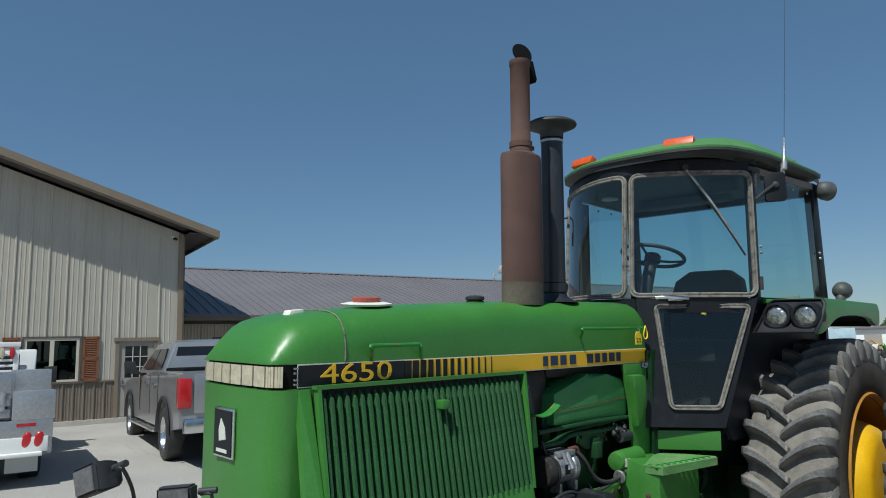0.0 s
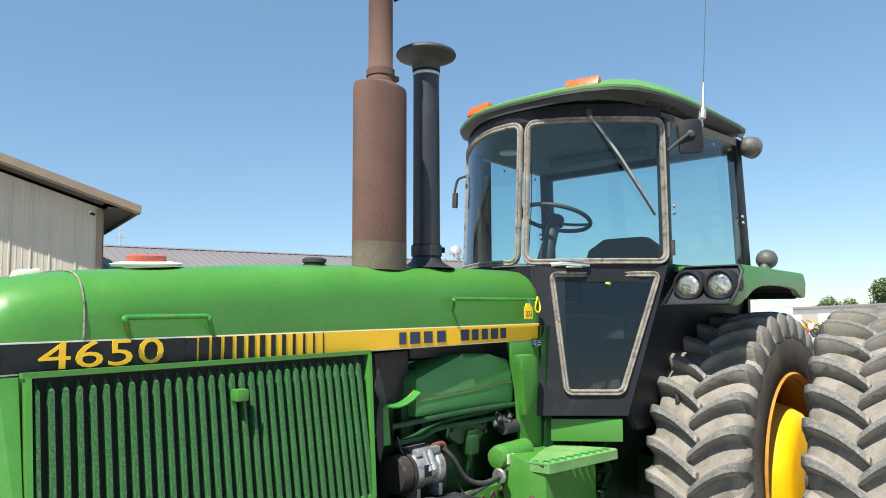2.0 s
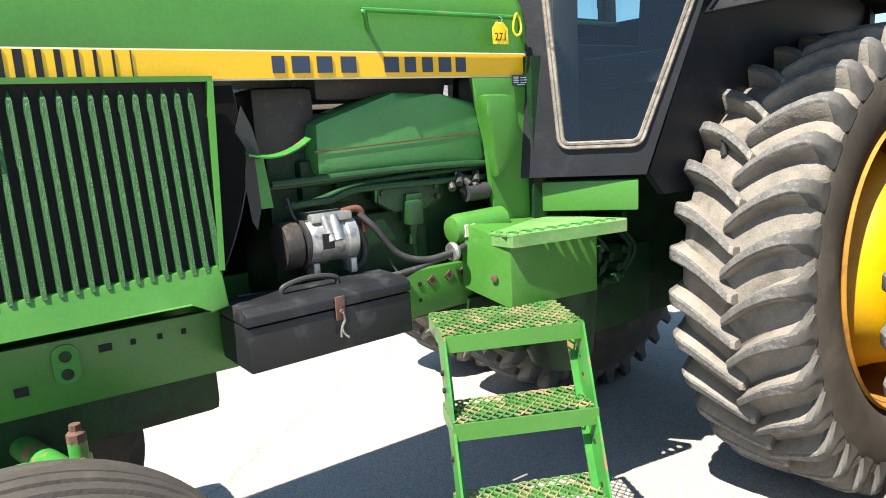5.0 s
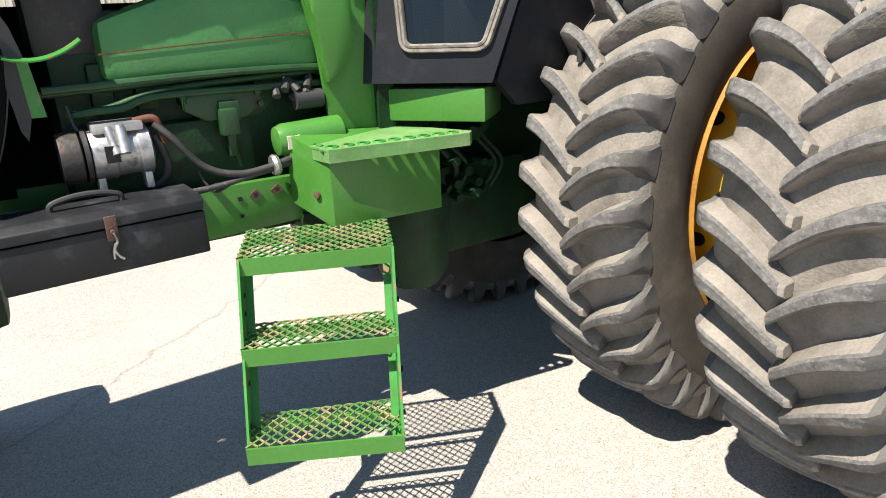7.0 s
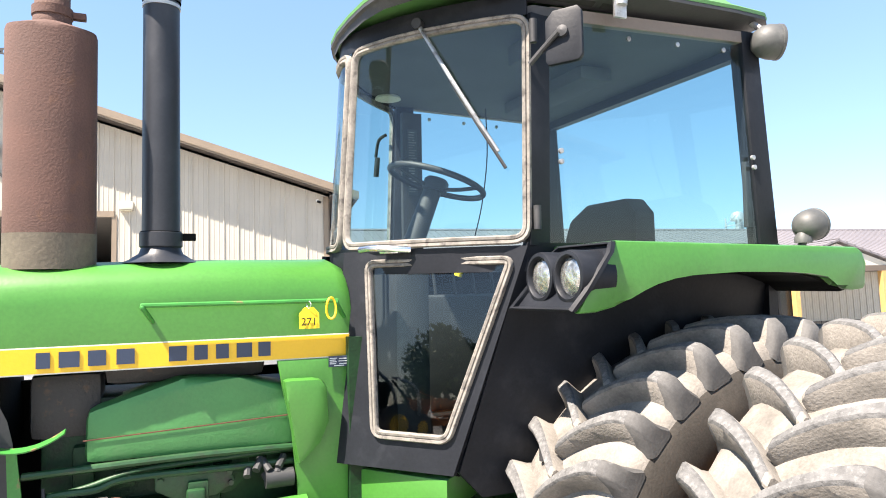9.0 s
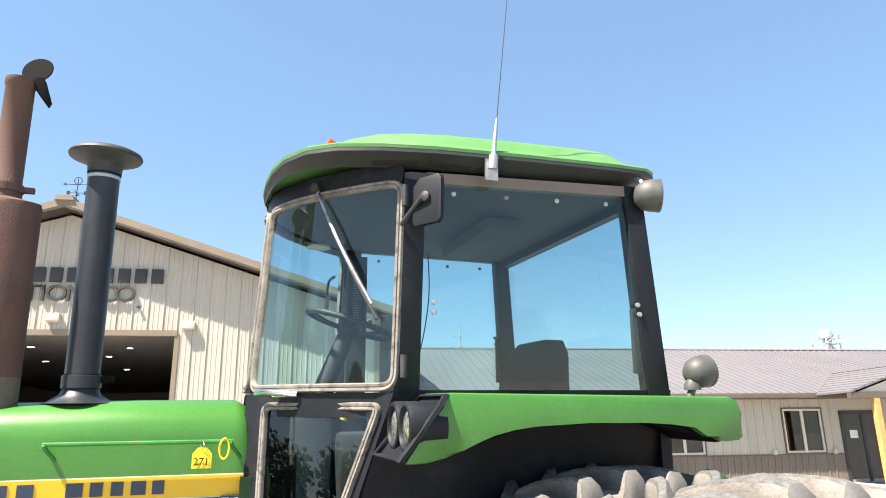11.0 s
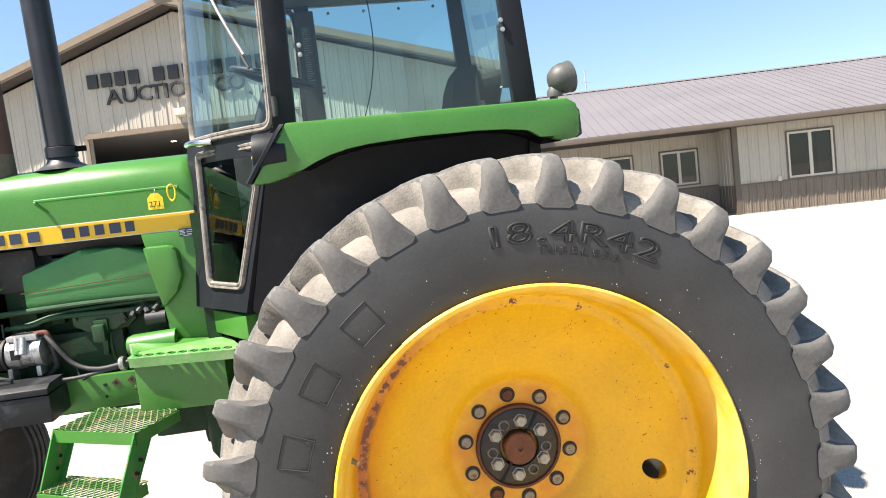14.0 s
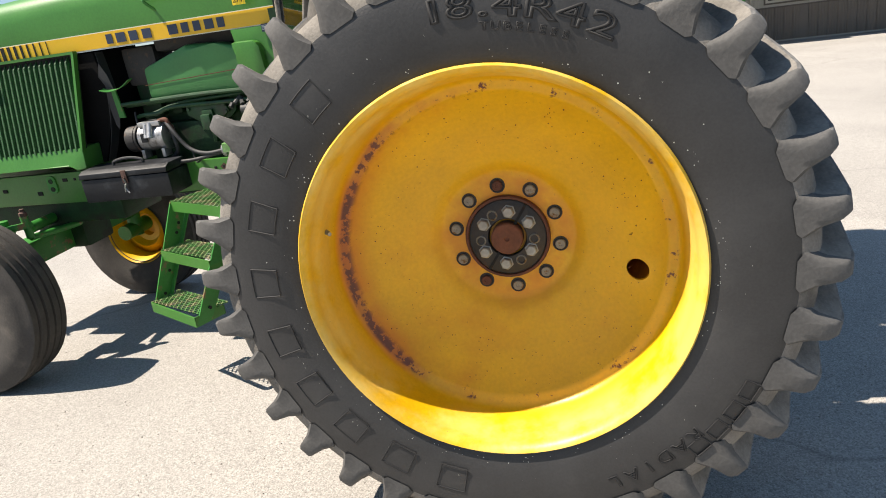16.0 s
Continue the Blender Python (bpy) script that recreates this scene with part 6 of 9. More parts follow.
prism(bm, [(0.245, -0.90, 1.3), (0.285, -0.90, 1.3), (0.29, -0.90, 1.98), (0.245, -0.90, 1.98)], (0, mir(-0.9) + 0.9, 0))
prism(bm, [(0.19, -0.88, 2.70), (0.235, -0.88, 2.70), (0.235, -0.88, 2.76), (0.19, -0.88, 2.76)], (0, mir(-0.88) + 0.88, 0))
islands("rear_wall", bm, BLACK, tractor)

# cab interior
bm = B()
prism(bm, [(x + 0.03, y, 2.74) for x, y in both(HEAD)] + [(0.19, mir(-0.86), 2.74), (0.19, -0.86, 2.74)], (0, 0, 0.03))
liner = part("headliner", bm, LINER, tractor, "grey headliner")
bm = B()
box(bm, (-0.25, YC - 0.28, 2.68), (-0.10, YC + 0.35, 2.735), bevel=0.01)
box(bm, (-0.62, -0.70, 2.66), (-0.52, -0.55, 2.735), bevel=0.008)
part("roof_console", bm, LINER, liner)
bm = B()
lathe(bm, [(0.0, 0), (0.05, 0.0), (0.055, 0.01), (0.0, 0.02)], (-0.9, YC + 0.18, 2.66), (0, 0, -1), n=20)
part("dome_light", bm, CREAM, liner)
bm = B()
box(bm, (-1.0, YC - 0.16, 1.3), (-0.86, YC + 0.16, 1.98), bevel=0.03)
cyl(bm, (-0.93, YC - 0.03, 1.9), (-0.79, YC - 0.045, 2.26), 0.045, 0.035, n=18)
part("steering_column", bm, BLACK_PLASTIC, tractor)
bm = B()
AXW = Vector((0.30, -0.03, 0.95)).normalized()
uu = AXW.orthogonal().normalized()
vv = AXW.cross(uu)
CW = Vector((-0.78, YC - 0.045, 2.275))
tube(bm, [CW + (uu * math.cos(a) + vv * math.sin(a)) * 0.19 for a in np.linspace(0, 2 * math.pi, 25)], 0.012, 10)
for a in (0.4, 2.5, 4.6):
    tube(bm, [CW + AXW * -0.03, CW + (uu * math.cos(a) + vv * math.sin(a)) * 0.1 - AXW * 0.02, CW + (uu * math.cos(a) + vv * math.sin(a)) * 0.19], 0.008, 8)
lathe(bm, [(0.05, -0.04), (0.05, 0.0), (0.04, 0.012), (0.0, 0.014)], CW, AXW, n=20)
part("steering_wheel", bm, BLACK_PLASTIC, tractor, "black steering wheel")
bm = B()
prism(bm, [(-0.02, YC - 0.27, 1.72), (0.0, YC - 0.27, 2.02), (0.03, YC - 0.24, 2.16), (0.06, YC - 0.14, 2.23), (0.06, YC + 0.14, 2.23), (0.03, YC + 0.24, 2.16), (0.0, YC + 0.27, 2.02), (-0.02, YC + 0.27, 1.72)], (0.11, 0, 0), bevel=0.025)
box(bm, (-0.45, YC - 0.27, 1.6), (0.06, YC + 0.27, 1.74), bevel=0.04)
box(bm, (-0.3, YC - 0.15, 1.3), (0.0, YC + 0.15, 1.6))
part("seat", bm, SEAT, tractor, "black cloth operator seat")
bm = B()
box(bm, (-0.75, YC + 0.32, 1.3), (0.1, YC + 0.52, 1.82), bevel=0.03)
for x in (-0.6, -0.5, -0.4, -0.3):
    cyl(bm, (x, YC + 0.4, 1.8), (x - 0.02, YC + 0.4, 1.98), 0.008, n=8)
part("control_console", bm, BLACK_PLASTIC, tractor)
bm = B()
cyl(bm, (-0.86, -0.60, 1.90), (-0.84, -0.615, 1.965), 0.014, n=10)
part("yellow_lever", bm, TAG_YELLOW, tractor, "yellow lever behind the door pane")
bm = B()
tube(bm, [(-0.3, YC + 0.45, 2.73), (-0.29, YC + 0.46, 2.5), (-0.33, YC + 0.45, 2.25), (-0.4, YC + 0.42, 2.05)], 0.003, 6)
part("hanging_cable", bm, BLACK_DULL, tractor)
bm = B()
box(bm, (-0.70, mir(-0.80) - 0.05, 2.0), (-0.6, mir(-0.80) - 0.02, 2.7))
post = part("far_inner_post", bm, BLACK_PLASTIC, tractor)
bm = B()
box(bm, (-0.675, mir(-0.80) - 0.0535, 2.30), (-0.625, mir(-0.80) - 0.0505, 2.62))
label = part("instruction_label", bm, LINER, post, "grey instruction label with unreadable lines")
bm = B()
for k in range(24):
    box(bm, (-0.67, mir(-0.80) - 0.0555, 2.315 + 0.0125 * k), (-0.64 + 0.008 * (k % 3 == 1) - 0.01 * (k % 5 == 2), mir(-0.80) - 0.0538, 2.32 + 0.0125 * k))
part("print_bar", bm, GASKET, label)

# roof
NEAR_RIM = [(-1.163, -0.35), (-1.15, -0.5), (-1.118, -0.64), (-1.05, -0.765), (-0.95, -0.838), (-0.80, -0.885), (-0.6, -0.915), (-0.25, -0.93), (0.1, -0.935), (0.25, -0.925), (0.30, -0.89), (0.32, -0.6)]
FAR_RIM = [(-1.152, -0.06), (-1.115, 0.05), (-1.04, 0.18), (-0.94, 0.31), (-0.81, 0.40), (-0.6, 0.46), (-0.25, 0.49), (0.1, 0.48), (0.27, 0.45), (0.32, 0.40), (0.335, 0.2)]
OUTL = [(-1.166, YC)] + NEAR_RIM + [(0.335, YC)] + FAR_RIM[::-1]
LIP_Z = 2.836


def roof_ring(bm, s, z, front=None, back=None):
    """The roof outline drawn in by s across, and by its own amounts to the front and the back."""
    c = Vector((-0.36, YC))
    out = []
    for x, y in OUTL:
        k = (front if x < c.x else back) or s
        out.append(bm.verts.new((c.x + (x - c.x) * k, c.y + (y - c.y) * s, z)))
    return out


bm = B()
loft(bm, [roof_ring(bm, 1.0, LIP_Z), roof_ring(bm, 1.002, LIP_Z + 0.012), roof_ring(bm, 0.985, LIP_Z + 0.022), roof_ring(bm, 0.925, 2.876, 0.90, 0.93), roof_ring(bm, 0.90, 2.892, 0.84, 0.90), roof_ring(bm, 0.865, 2.928, 0.755, 0.82), roof_ring(bm, 0.84, 2.943, 0.71, 0.78), roof_ring(bm, 0.79, 2.95, 0.65, 0.72), roof_ring(bm, 0.5, 2.957, 0.42, 0.45), roof_ring(bm, 0.05, 2.96)])
roof = part("cab_roof", bm, GREEN_FADED, tractor, "faded green moulded cab roof")
bm = B()
loft(bm, [roof_ring(bm, 0.999, LIP_Z - 0.001), roof_ring(bm, 1.0, LIP_Z - 0.014), roof_ring(bm, 0.985, LIP_Z - 0.018), roof_ring(bm, 0.87, 2.79, 0.985, 0.9)], caps=False)
part("roof_visor", bm, BLACK_PLASTIC, tractor, "dark underside of the roof visor")
for k, (x0, x1) in enumerate(((-0.82, -0.66), (-0.62, -0.46), (-0.43, -0.27), (-0.24, -0.09), (-0.06, 0.08))):
    bm = B()
    c = (Vector((x0, -0.868, 2.808)), Vector((x1, -0.868, 2.808)))
    if k == 0:
        c = (Vector((x0, -0.83, 2.804)), Vector((x1, -0.862, 2.808)))
    prism(bm, [c[0], c[1], c[1] + Vector((0, 0.024, -0.008)), c[0] + Vector((0, 0.024, -0.008))], (0, 0, -0.006))
    part("vent_slot", bm, DARKNESS, tractor)
for s in (0, 1):
    bm = B()
    m = frame_of((-0.955, -0.54, 2.915), (0.19, -0.98, 0), (0.45, 0.09, 0.88))
    box(bm, (-0.09, -0.03, -0.025), (0.09, 0.03, 0.024), m, bevel=0.012)
    if s:
        for v in bm.verts:
            v.co = my(v.co)
    part("amber_lamp", bm, AMBER, roof, "amber roof marker lamp")
bm = B()
prism(bm, [(-0.80, 0.47, 2.40), (-0.80, 0.505, 2.405), (-0.79, 0.51, 2.50), (-0.79, 0.475, 2.50)], (0.02, 0.0, 0), bevel=0.006)
tube(bm, [(-0.76, 0.42, 2.60), (-0.78, 0.47, 2.58), (-0.79, 0.49, 2.5)], 0.008, 8)
part("far_mirror", bm, BLACK_PLASTIC, tractor, "far side mirror on a bent arm")
# wiper, mirror, antenna, lamps
bm = B()
w0, w1 = Vector((-0.985, -0.585, 2.755)), Vector((-0.81, -0.81, 2.29))
mid = w0.lerp(w1, 0.5) + Vector((-0.018, -0.02, 0))
tube(bm, [w0, mid, w1], 0.007, 8)
wiper = part("wiper", bm, STEEL, tractor, "pale worn wiper arm and blade")
bm = B()
d = (w1 - mid).normalized()
tube(bm, [w0.lerp(w1, 0.45) + Vector((-0.01, -0.01, -0.012)), w0.lerp(w1, 0.75) + Vector((-0.012, -0.012, -0.012)), w1 + d * 0.05 + Vector((-0.004, -0.004, -0.012))], 0.006, 6)
part("wiper_blade", bm, BLACK_PLASTIC, wiper)
bm = B()
cyl(bm, w0 + Vector((0.02, 0.02, 0)), w0 + Vector((-0.012, -0.012, 0)), 0.018, n=12)
part("wiper_pivot", bm, BLACK_PLASTIC, wiper)
bm = B()
MM = frame_of((-0.66, -0.965, 2.63), (0.62, -0.78, 0.05), (0.06, 0.02, 1))
prism(bm, [MM @ Vector(p) for p in ((-0.052, -0.085, 0), (0.045, -0.085, 0), (0.058, -0.07, 0), (0.062, 0.07, 0), (0.05, 0.088, 0), (-0.03, 0.088, 0), (-0.056, 0.06, 0), (-0.06, -0.07, 0))], MM.to_3x3() @ Vector((0, 0, -0.022)), bevel=0.006)
mirror = part("wing_mirror", bm, BLACK, tractor, "scuffed black wing mirror")
bm = B()
tube(bm, [(-0.725, -0.875, 2.56), (-0.70, -0.915, 2.60), MM @ Vector((-0.01, 0.01, 0.012))], 0.009, 8)
lathe(bm, [(0.0, -0.004), (0.018, 0.0), (0.018, 0.012), (0.0, 0.018)], MM @ Vector((0, 0.012, 0)), MM.to_3x3() @ Vector((0, 0, 1)), n=14)
part("mirror_arm", bm, BLACK_PLASTIC, mirror)
bm = B()
box(bm, (-0.425, -0.92, 2.74), (-0.375, -0.908, 2.85), bevel=0.004)
lathe(bm, [(0.018, 0), (0.018, 0.05), (0.009, 0.06), (0.007, 0.16), (0.003, 0.2)], (-0.40, -0.925, 2.78), (0.10, -0.02, 1), n=10)
antenna = part("antenna", bm, STEEL, tractor, "whip antenna on a clip bracket")
bm = B()
lathe(bm, [(0.0018, 0.19), (0.0016, 0.8), (0.001, 1.15)], (-0.40, -0.925, 2.78), (0.10, -0.02, 1), n=8)
part("whip", bm, BLACK_PLASTIC, antenna, "thin dark whip")


def round_lamp(name, at, ax, r, label):
    bm = B()
    lathe(bm, [(0.012, -r * 0.95), (r * 0.55, -r * 0.85), (r * 0.88, -r * 0.45), (r, 0), (r, r * 0.42), (r * 1.03, r * 0.44), (r * 1.03, r * 0.6), (r * 0.95, r * 0.62)], at, ax, n=28)
    ob = part(name, bm, LAMP_GREY, tractor, label)
    bm = B()
    lathe(bm, [(r * 0.94, r * 0.6), (r * 0.6, r * 0.68), (0, r * 0.72)], at, ax, n=28, caps=False)
    part("lens", bm, LENS, ob)
    return ob


wl = round_lamp("work_lamp", (0.24, -0.945, 2.732), (0.92, -0.38, -0.05), 0.063, "grey round work lamp at the roof corner")
bm = B()
tube(bm, [(0.19, -0.85, 2.84), (0.21, -0.88, 2.83), (0.225, -0.925, 2.785)], 0.012, 8)
part("bracket", bm, STEEL, wl)
fl = round_lamp("wing_lamp", (0.378, -0.97, 2.064), (0.96, 0.1, 0.15), 0.058, "grey round lamp standing on the rear wing")
bm = B()
cyl(bm, (0.325, -0.97, 1.96), (0.355, -0.97, 2.03), 0.014, n=12)
lathe(bm, [(0.03, 0), (0.03, 0.02), (0.016, 0.04)], (0.345, -0.97, 2.0), n=14)
part("foot", bm, LAMP_GREY, fl)

# wings over the inner tyres
WING = [(-0.50, 1.985), (0.335, 1.972), (0.362, 1.93), (0.365, 1.842), (0.285, 1.826), (0.23, 1.862), (0.15, 1.885), (0.045, 1.896), (-0.379, 1.889), (-0.50, 1.868), (-0.60, 1.83), (-0.625, 1.822)]
SKIRT = [(-0.65, 1.987), (0.33, 1.974), (0.36, 1.955), (0.366, 1.92), (0.366, 1.85), (0.352, 1.834), (0.30, 1.83), (0.27, 1.836), (0.23, 1.862), (0.18, 1.878), (0.10, 1.889), (0.0, 1.895), (-0.2, 1.897), (-0.379, 1.889), (-0.45, 1.88), (-0.51, 1.866), (-0.56, 1.848), (-0.61, 1.826), (-0.66, 1.805), (-0.72, 1.792), (-0.785, 1.79)]
for s in (0, 1):
    f = (lambda x, y, z: Vector((x, y, z))) if s == 0 else (lambda x, y, z: Vector((x, mir(y), z)))
    sg = 1 if s == 0 else -1
    # filler block in near-black, shade under the wing put into its colour
    bm = B()
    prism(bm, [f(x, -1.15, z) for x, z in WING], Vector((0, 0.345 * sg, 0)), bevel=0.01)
    core = part("wing_shade_block", bm, BLACK_DULL, tractor, "near-black block standing for the shade under the wing")
    bm = B()
    prism(bm, [f(x, -1.183, z) for x, z in SKIRT], Vector((0, 0.03 * sg, 0)), bevel=0.013)
    wing = part("wing", bm, GREEN, tractor, "green rear wing over the tyre")
    bm = B()
    prism(bm, [f(-0.65, -1.175, 1.988), f(0.335, -1.175, 1.975), f(0.335, -0.80, 1.975), f(-0.634, -0.80, 1.988)], Vector((0, 0, -0.024)), bevel=0.008)
    part("wing_top", bm, GREEN, wing)
    bm = B()
    prism(bm, [f(0.345, -1.168, 1.965), f(0.375, -1.168, 1.93), f(0.378, -1.168, 1.845), f(0.355, -1.168, 1.832), f(0.35, -1.168, 1.9)], Vector((0, 0.35 * sg, 0)), bevel=0.008)
    part("wing_end_trim", bm, BLACK_PLASTIC, wing)
    # head lamp box
    lean = lambda z: -0.654 - 0.135 * (1.985 - z) / 0.19
    HB = [(-0.848, 1.792), (-0.875, 1.88), (-0.895, 1.965), (-0.92, 1.985), (-1.18, 1.985), (-1.20, 1.955), (-1.195, 1.85), (-1.18, 1.797)]
    bm = B()
    rim = [f(lean(z) - 0.012, y, z) for y, z in HB]
    rings = []
    cy, cz = -1.03, 1.89
    for sc, dx in ((1.0, 0.014), (1.0, 0.0), (0.94, -0.006), (0.90, 0.004), (0.86, 0.085)):
        rings.append([bm.verts.new(f(lean(z) - 0.012 + dx, cy + (y - cy) * sc, cz + (z - cz) * sc)) for y, z in HB])
    loft(bm, rings)
    hb = part("head_lamp_box", bm, BLACK, tractor, "black head lamp housing with two round lamps")
    for yy in (-0.97, -1.118):
        bm = B()
        lathe(bm, [(0.072, 0.06), (0.074, 0.0), (0.0745, -0.042), (0.072, -0.052), (0.062, -0.054), (0.0585, -0.05), (0.058, -0.034)], f(-0.717, yy, 1.89), (1, 0.0, 0), n=32, caps=False)
        bz = part("lamp_bezel", bm, BLACK, hb)
        bm = B()
        lathe(bm, [(0.0585, -0.034), (0.05, -0.042), (0.034, -0.048), (0.016, -0.051), (0.0, -0.052)], f(-0.717, yy, 1.89), (1, 0, 0), n=28, caps=False)
        part("lamp_lens", bm, LAMP_GLASS, hb)

# green skirt box below the door
bm = B()
prism(bm, [(-1.166, -0.443, 1.153), (-0.966, -0.722, 1.156), (-0.966, -0.722, 1.263), (-1.166, -0.443, 1.259)], (0.19, 0.16, 0), bevel=0.008)
part("door_skirt", bm, GREEN, tractor, "green box panel below the door")

# ---- step, foot box and ladder ----
bm = B()
H0, H1 = Vector((-1.48, -0.618, 1.126)), Vector((-1.045, -0.689, 1.126))   # the row of holes
HD = (H1 - H0).normalized()
HN = Vector((-HD.y, HD.x, 0)) * 0.015
UP = (0, 0, 0.006)
prism(bm, [(-1.515, -0.445, 1.126), H0 + HN - HD * 0.015, H1 + HN + HD * 0.02, (-1.005, -0.70, 1.126), (-1.12, -0.43, 1.126)], UP)
prism(bm, [H0 - HN - HD * 0.005, (-1.482, -0.655, 1.126), (-1.03, -0.725, 1.126), (-1.005, -0.70, 1.126), H1 + HN + HD * 0.02, H1 - HN + HD * 0.01], UP)
SP = (H1 - H0).length / 9
for k in range(10):
    c = H0 + HD * SP * k
    w = HD * (SP / 2 - 0.0115)
    prism(bm, [c - w - HN, c + w - HN, c + w + HN, c - w + HN], UP)
for a_, b_ in (((-1.515, -0.445), (-1.482, -0.655)), ((-1.482, -0.655), (-1.03, -0.725)), ((-1.03, -0.725), (-1.005, -0.70)), ((-1.005, -0.70), (-1.12, -0.43))):
    e = (Vector((b_[0], b_[1], 0)) - Vector((a_[0], a_[1], 0))).normalized()
    prism(bm, [(a_[0], a_[1], 1.092), (b_[0], b_[1], 1.092), (b_[0], b_[1], 1.1265), (a_[0], a_[1], 1.1265)], Vector((-e.y, e.x, 0)) * 0.004)
plat = part("step_plate", bm, STEP_GREEN, tractor, "green step plate with raised grip holes")
for k in range(9):
    p = H0 + HD * SP * (k + 0.5) + Vector((0, 0, 0.006))
    bm = B()
    lathe(bm, [(0.021, 0.0), (0.019, 0.004), (0.0125, 0.004), (0.0124, 0.0)], p, n=16, caps=False)
    part("grip_ring", bm, GREEN_WORN, plat)
for k in range(3):
    p = Vector((-1.49, -0.50, 1.132)).lerp(Vector((-1.47, -0.62, 1.132)), k / 3)
    bm = B()
    lathe(bm, [(0.012, 0.0), (0.011, 0.004), (0.0, 0.003)], p, n=12, caps=False)
    part("grip_ring", bm, GREEN_WORN, plat)
bm = B()
prism(bm, [(-1.535, -0.45, 0.94), (-1.474, -0.63, 0.884), (-1.095, -0.648, 0.882), (-1.08, -0.42, 0.90)], (0, 0, 0.225), bevel=0.006)
part("foot_box", bm, GREEN, tractor, "green battery box below the step plate")
bm = B()
for p in ((-1.497, -0.575, 0.985), (-1.52, -0.47, 1.105)):
    lathe(bm, [(0.012, 0), (0.012, 0.006), (0.0, 0.008)], p, (-0.95, -0.3, 0), n=8)
islands("box_bolt", bm, RUST, tractor)

L1, R1 = Vector((-1.805, -0.71, 0.838)), Vector((-1.415, -0.887, 0.838))
L3, R3 = Vector((-1.91, -0.922, 0.396)), Vector((-1.546, -1.120, 0.400))
WD = (R1 - L1).normalized()
BK = Vector((-WD.y, WD.x, 0))
bm = B()
for a, b in ((L1, L3), (R1, R3)):
    off = WD * (0.006 if a is L1 else -0.006)
    p = [a + Vector((0, 0, 0.05)), b, b + BK * 0.075, a + BK * 0.10 + Vector((0, 0, 0.05))]
    prism(bm, p, WD * (0.007 if a is L1 else -0.007))
    q = [a + BK * 0.10 + Vector((0, 0, 0.04)), b + BK * 0.075, b + BK * 0.082, a + BK * 0.107 + Vector((0, 0, 0.04))]
    prism(bm, q, WD * (0.028 if a is L1 else -0.028))
ladder = part("ladder", bm, GREEN_WORN, tractor, "green hanging ladder with three grating treads")
for t, dep in ((0.0, 0.255), (0.49, 0.16), (1.0, 0.16)):
    a, b = L1.lerp(L3, t), R1.lerp(R3, t)
    up = Vector((0, 0, 0.05))
    bm = B()
    prism(bm, [a, b, b + up, a + up], BK * 0.006)
    prism(bm, [a + BK * dep, b + BK * dep, b + BK * dep + up * 0.7, a + BK * dep + up * 0.7], BK * -0.005)
    for e, sg in ((a, 1), (b, -1)):
        prism(bm, [e, e + BK * dep, e + BK * dep + up * 0.9, e + up], WD * 0.005 * sg)
    part("tread_frame", bm, GREEN, ladder)
    bm = B()
    length = (b - a).length
    nrow, npit = max(4, round(dep / 0.021)), 13
    for j in range(nrow + 1):
        for i in range(npit * 2):
            amp = lambda k: (0.5 if (k + j) % 2 else -0.5) * dep / nrow * 0.96
            p0 = a + WD * (length * i / (npit * 2)) + BK * (dep * (j) / nrow * 0.94 + 0.01 + amp(i)) + up * 0.98
            p1 = a + WD * (length * (i + 1) / (npit * 2)) + BK * (dep * (j) / nrow * 0.94 + 0.01 + amp(i + 1)) + up * 0.98
            for p in (p0, p1):
                k = (p - a).dot(BK)
                p += BK * (min(max(k, 0.004), dep - 0.004) - k)
            n = (p1 - p0).cross(Vector((0, 0, 1))).normalized() * 0.0021
            lift = Vector((0, 0, 0.005))
            vs = [bm.verts.new(q) for q in (p0 - n, p0 + n, p1 + n, p1 - n, p0 - n + lift, p0 + n + lift, p1 + n + lift, p1 - n + lift)]
            for q in ((4, 5, 6, 7), (0, 4, 7, 3), (1, 2, 6, 5), (0, 3, 2, 1)):
                bm.faces.new([vs[w] for w in q])
    part("tread_grating", bm, TREAD_WORN, ladder, "worn green diamond grating")
bm = B()
for t in (0.14, 0.24, 0.62, 0.85):
    for a, b, sg in ((L1, L3, -1), (R1, R3, 1)):
        p = a.lerp(b, t) + BK * 0.045
        cyl(bm, p - WD * 0.009, p + WD * 0.009, 0.008, n=10)
islands("rail_hole", bm, DARKNESS, ladder)

# toolbox on the frame
TL, TR = Vector((-2.338, -0.638, 0.895)), Vector((-1.842, -0.612, 0.893))
TW = (TR - TL).normalized()
TB = Vector((-TW.y, TW.x, 0)).normalized()
if TB.y < 0:
    TB = -TB
bm = B()
prism(bm, [TL, TR, TR + Vector((0, 0, 0.12)), TL + Vector((0, 0, 0.12))], TB * 0.20, bevel=0.008)
tbox = part("toolbox", bm, TOOLBOX, tractor, "scuffed black steel toolbox strapped to the frame")
bm = B()
prism(bm, [TL + Vector((0, 0, 0.124)) - TB * 0.004 - TW * 0.003, TL + Vector((0, 0, 0.15)) - TB * 0.002, TL + Vector((0, 0, 0.165)) + TB * 0.03, TL + Vector((0, 0, 0.165)) + TB * 0.17, TL + Vector((0, 0, 0.15)) + TB * 0.2, TL + Vector((0, 0, 0.124)) + TB * 0.203], TW * (TR - TL).length, bevel=0.004)
part("lid", bm, TOOLBOX, tbox)
bm = B()
c = TL.lerp(TR, 0.46) + TB * 0.10 + Vector((0, 0, 0.165))
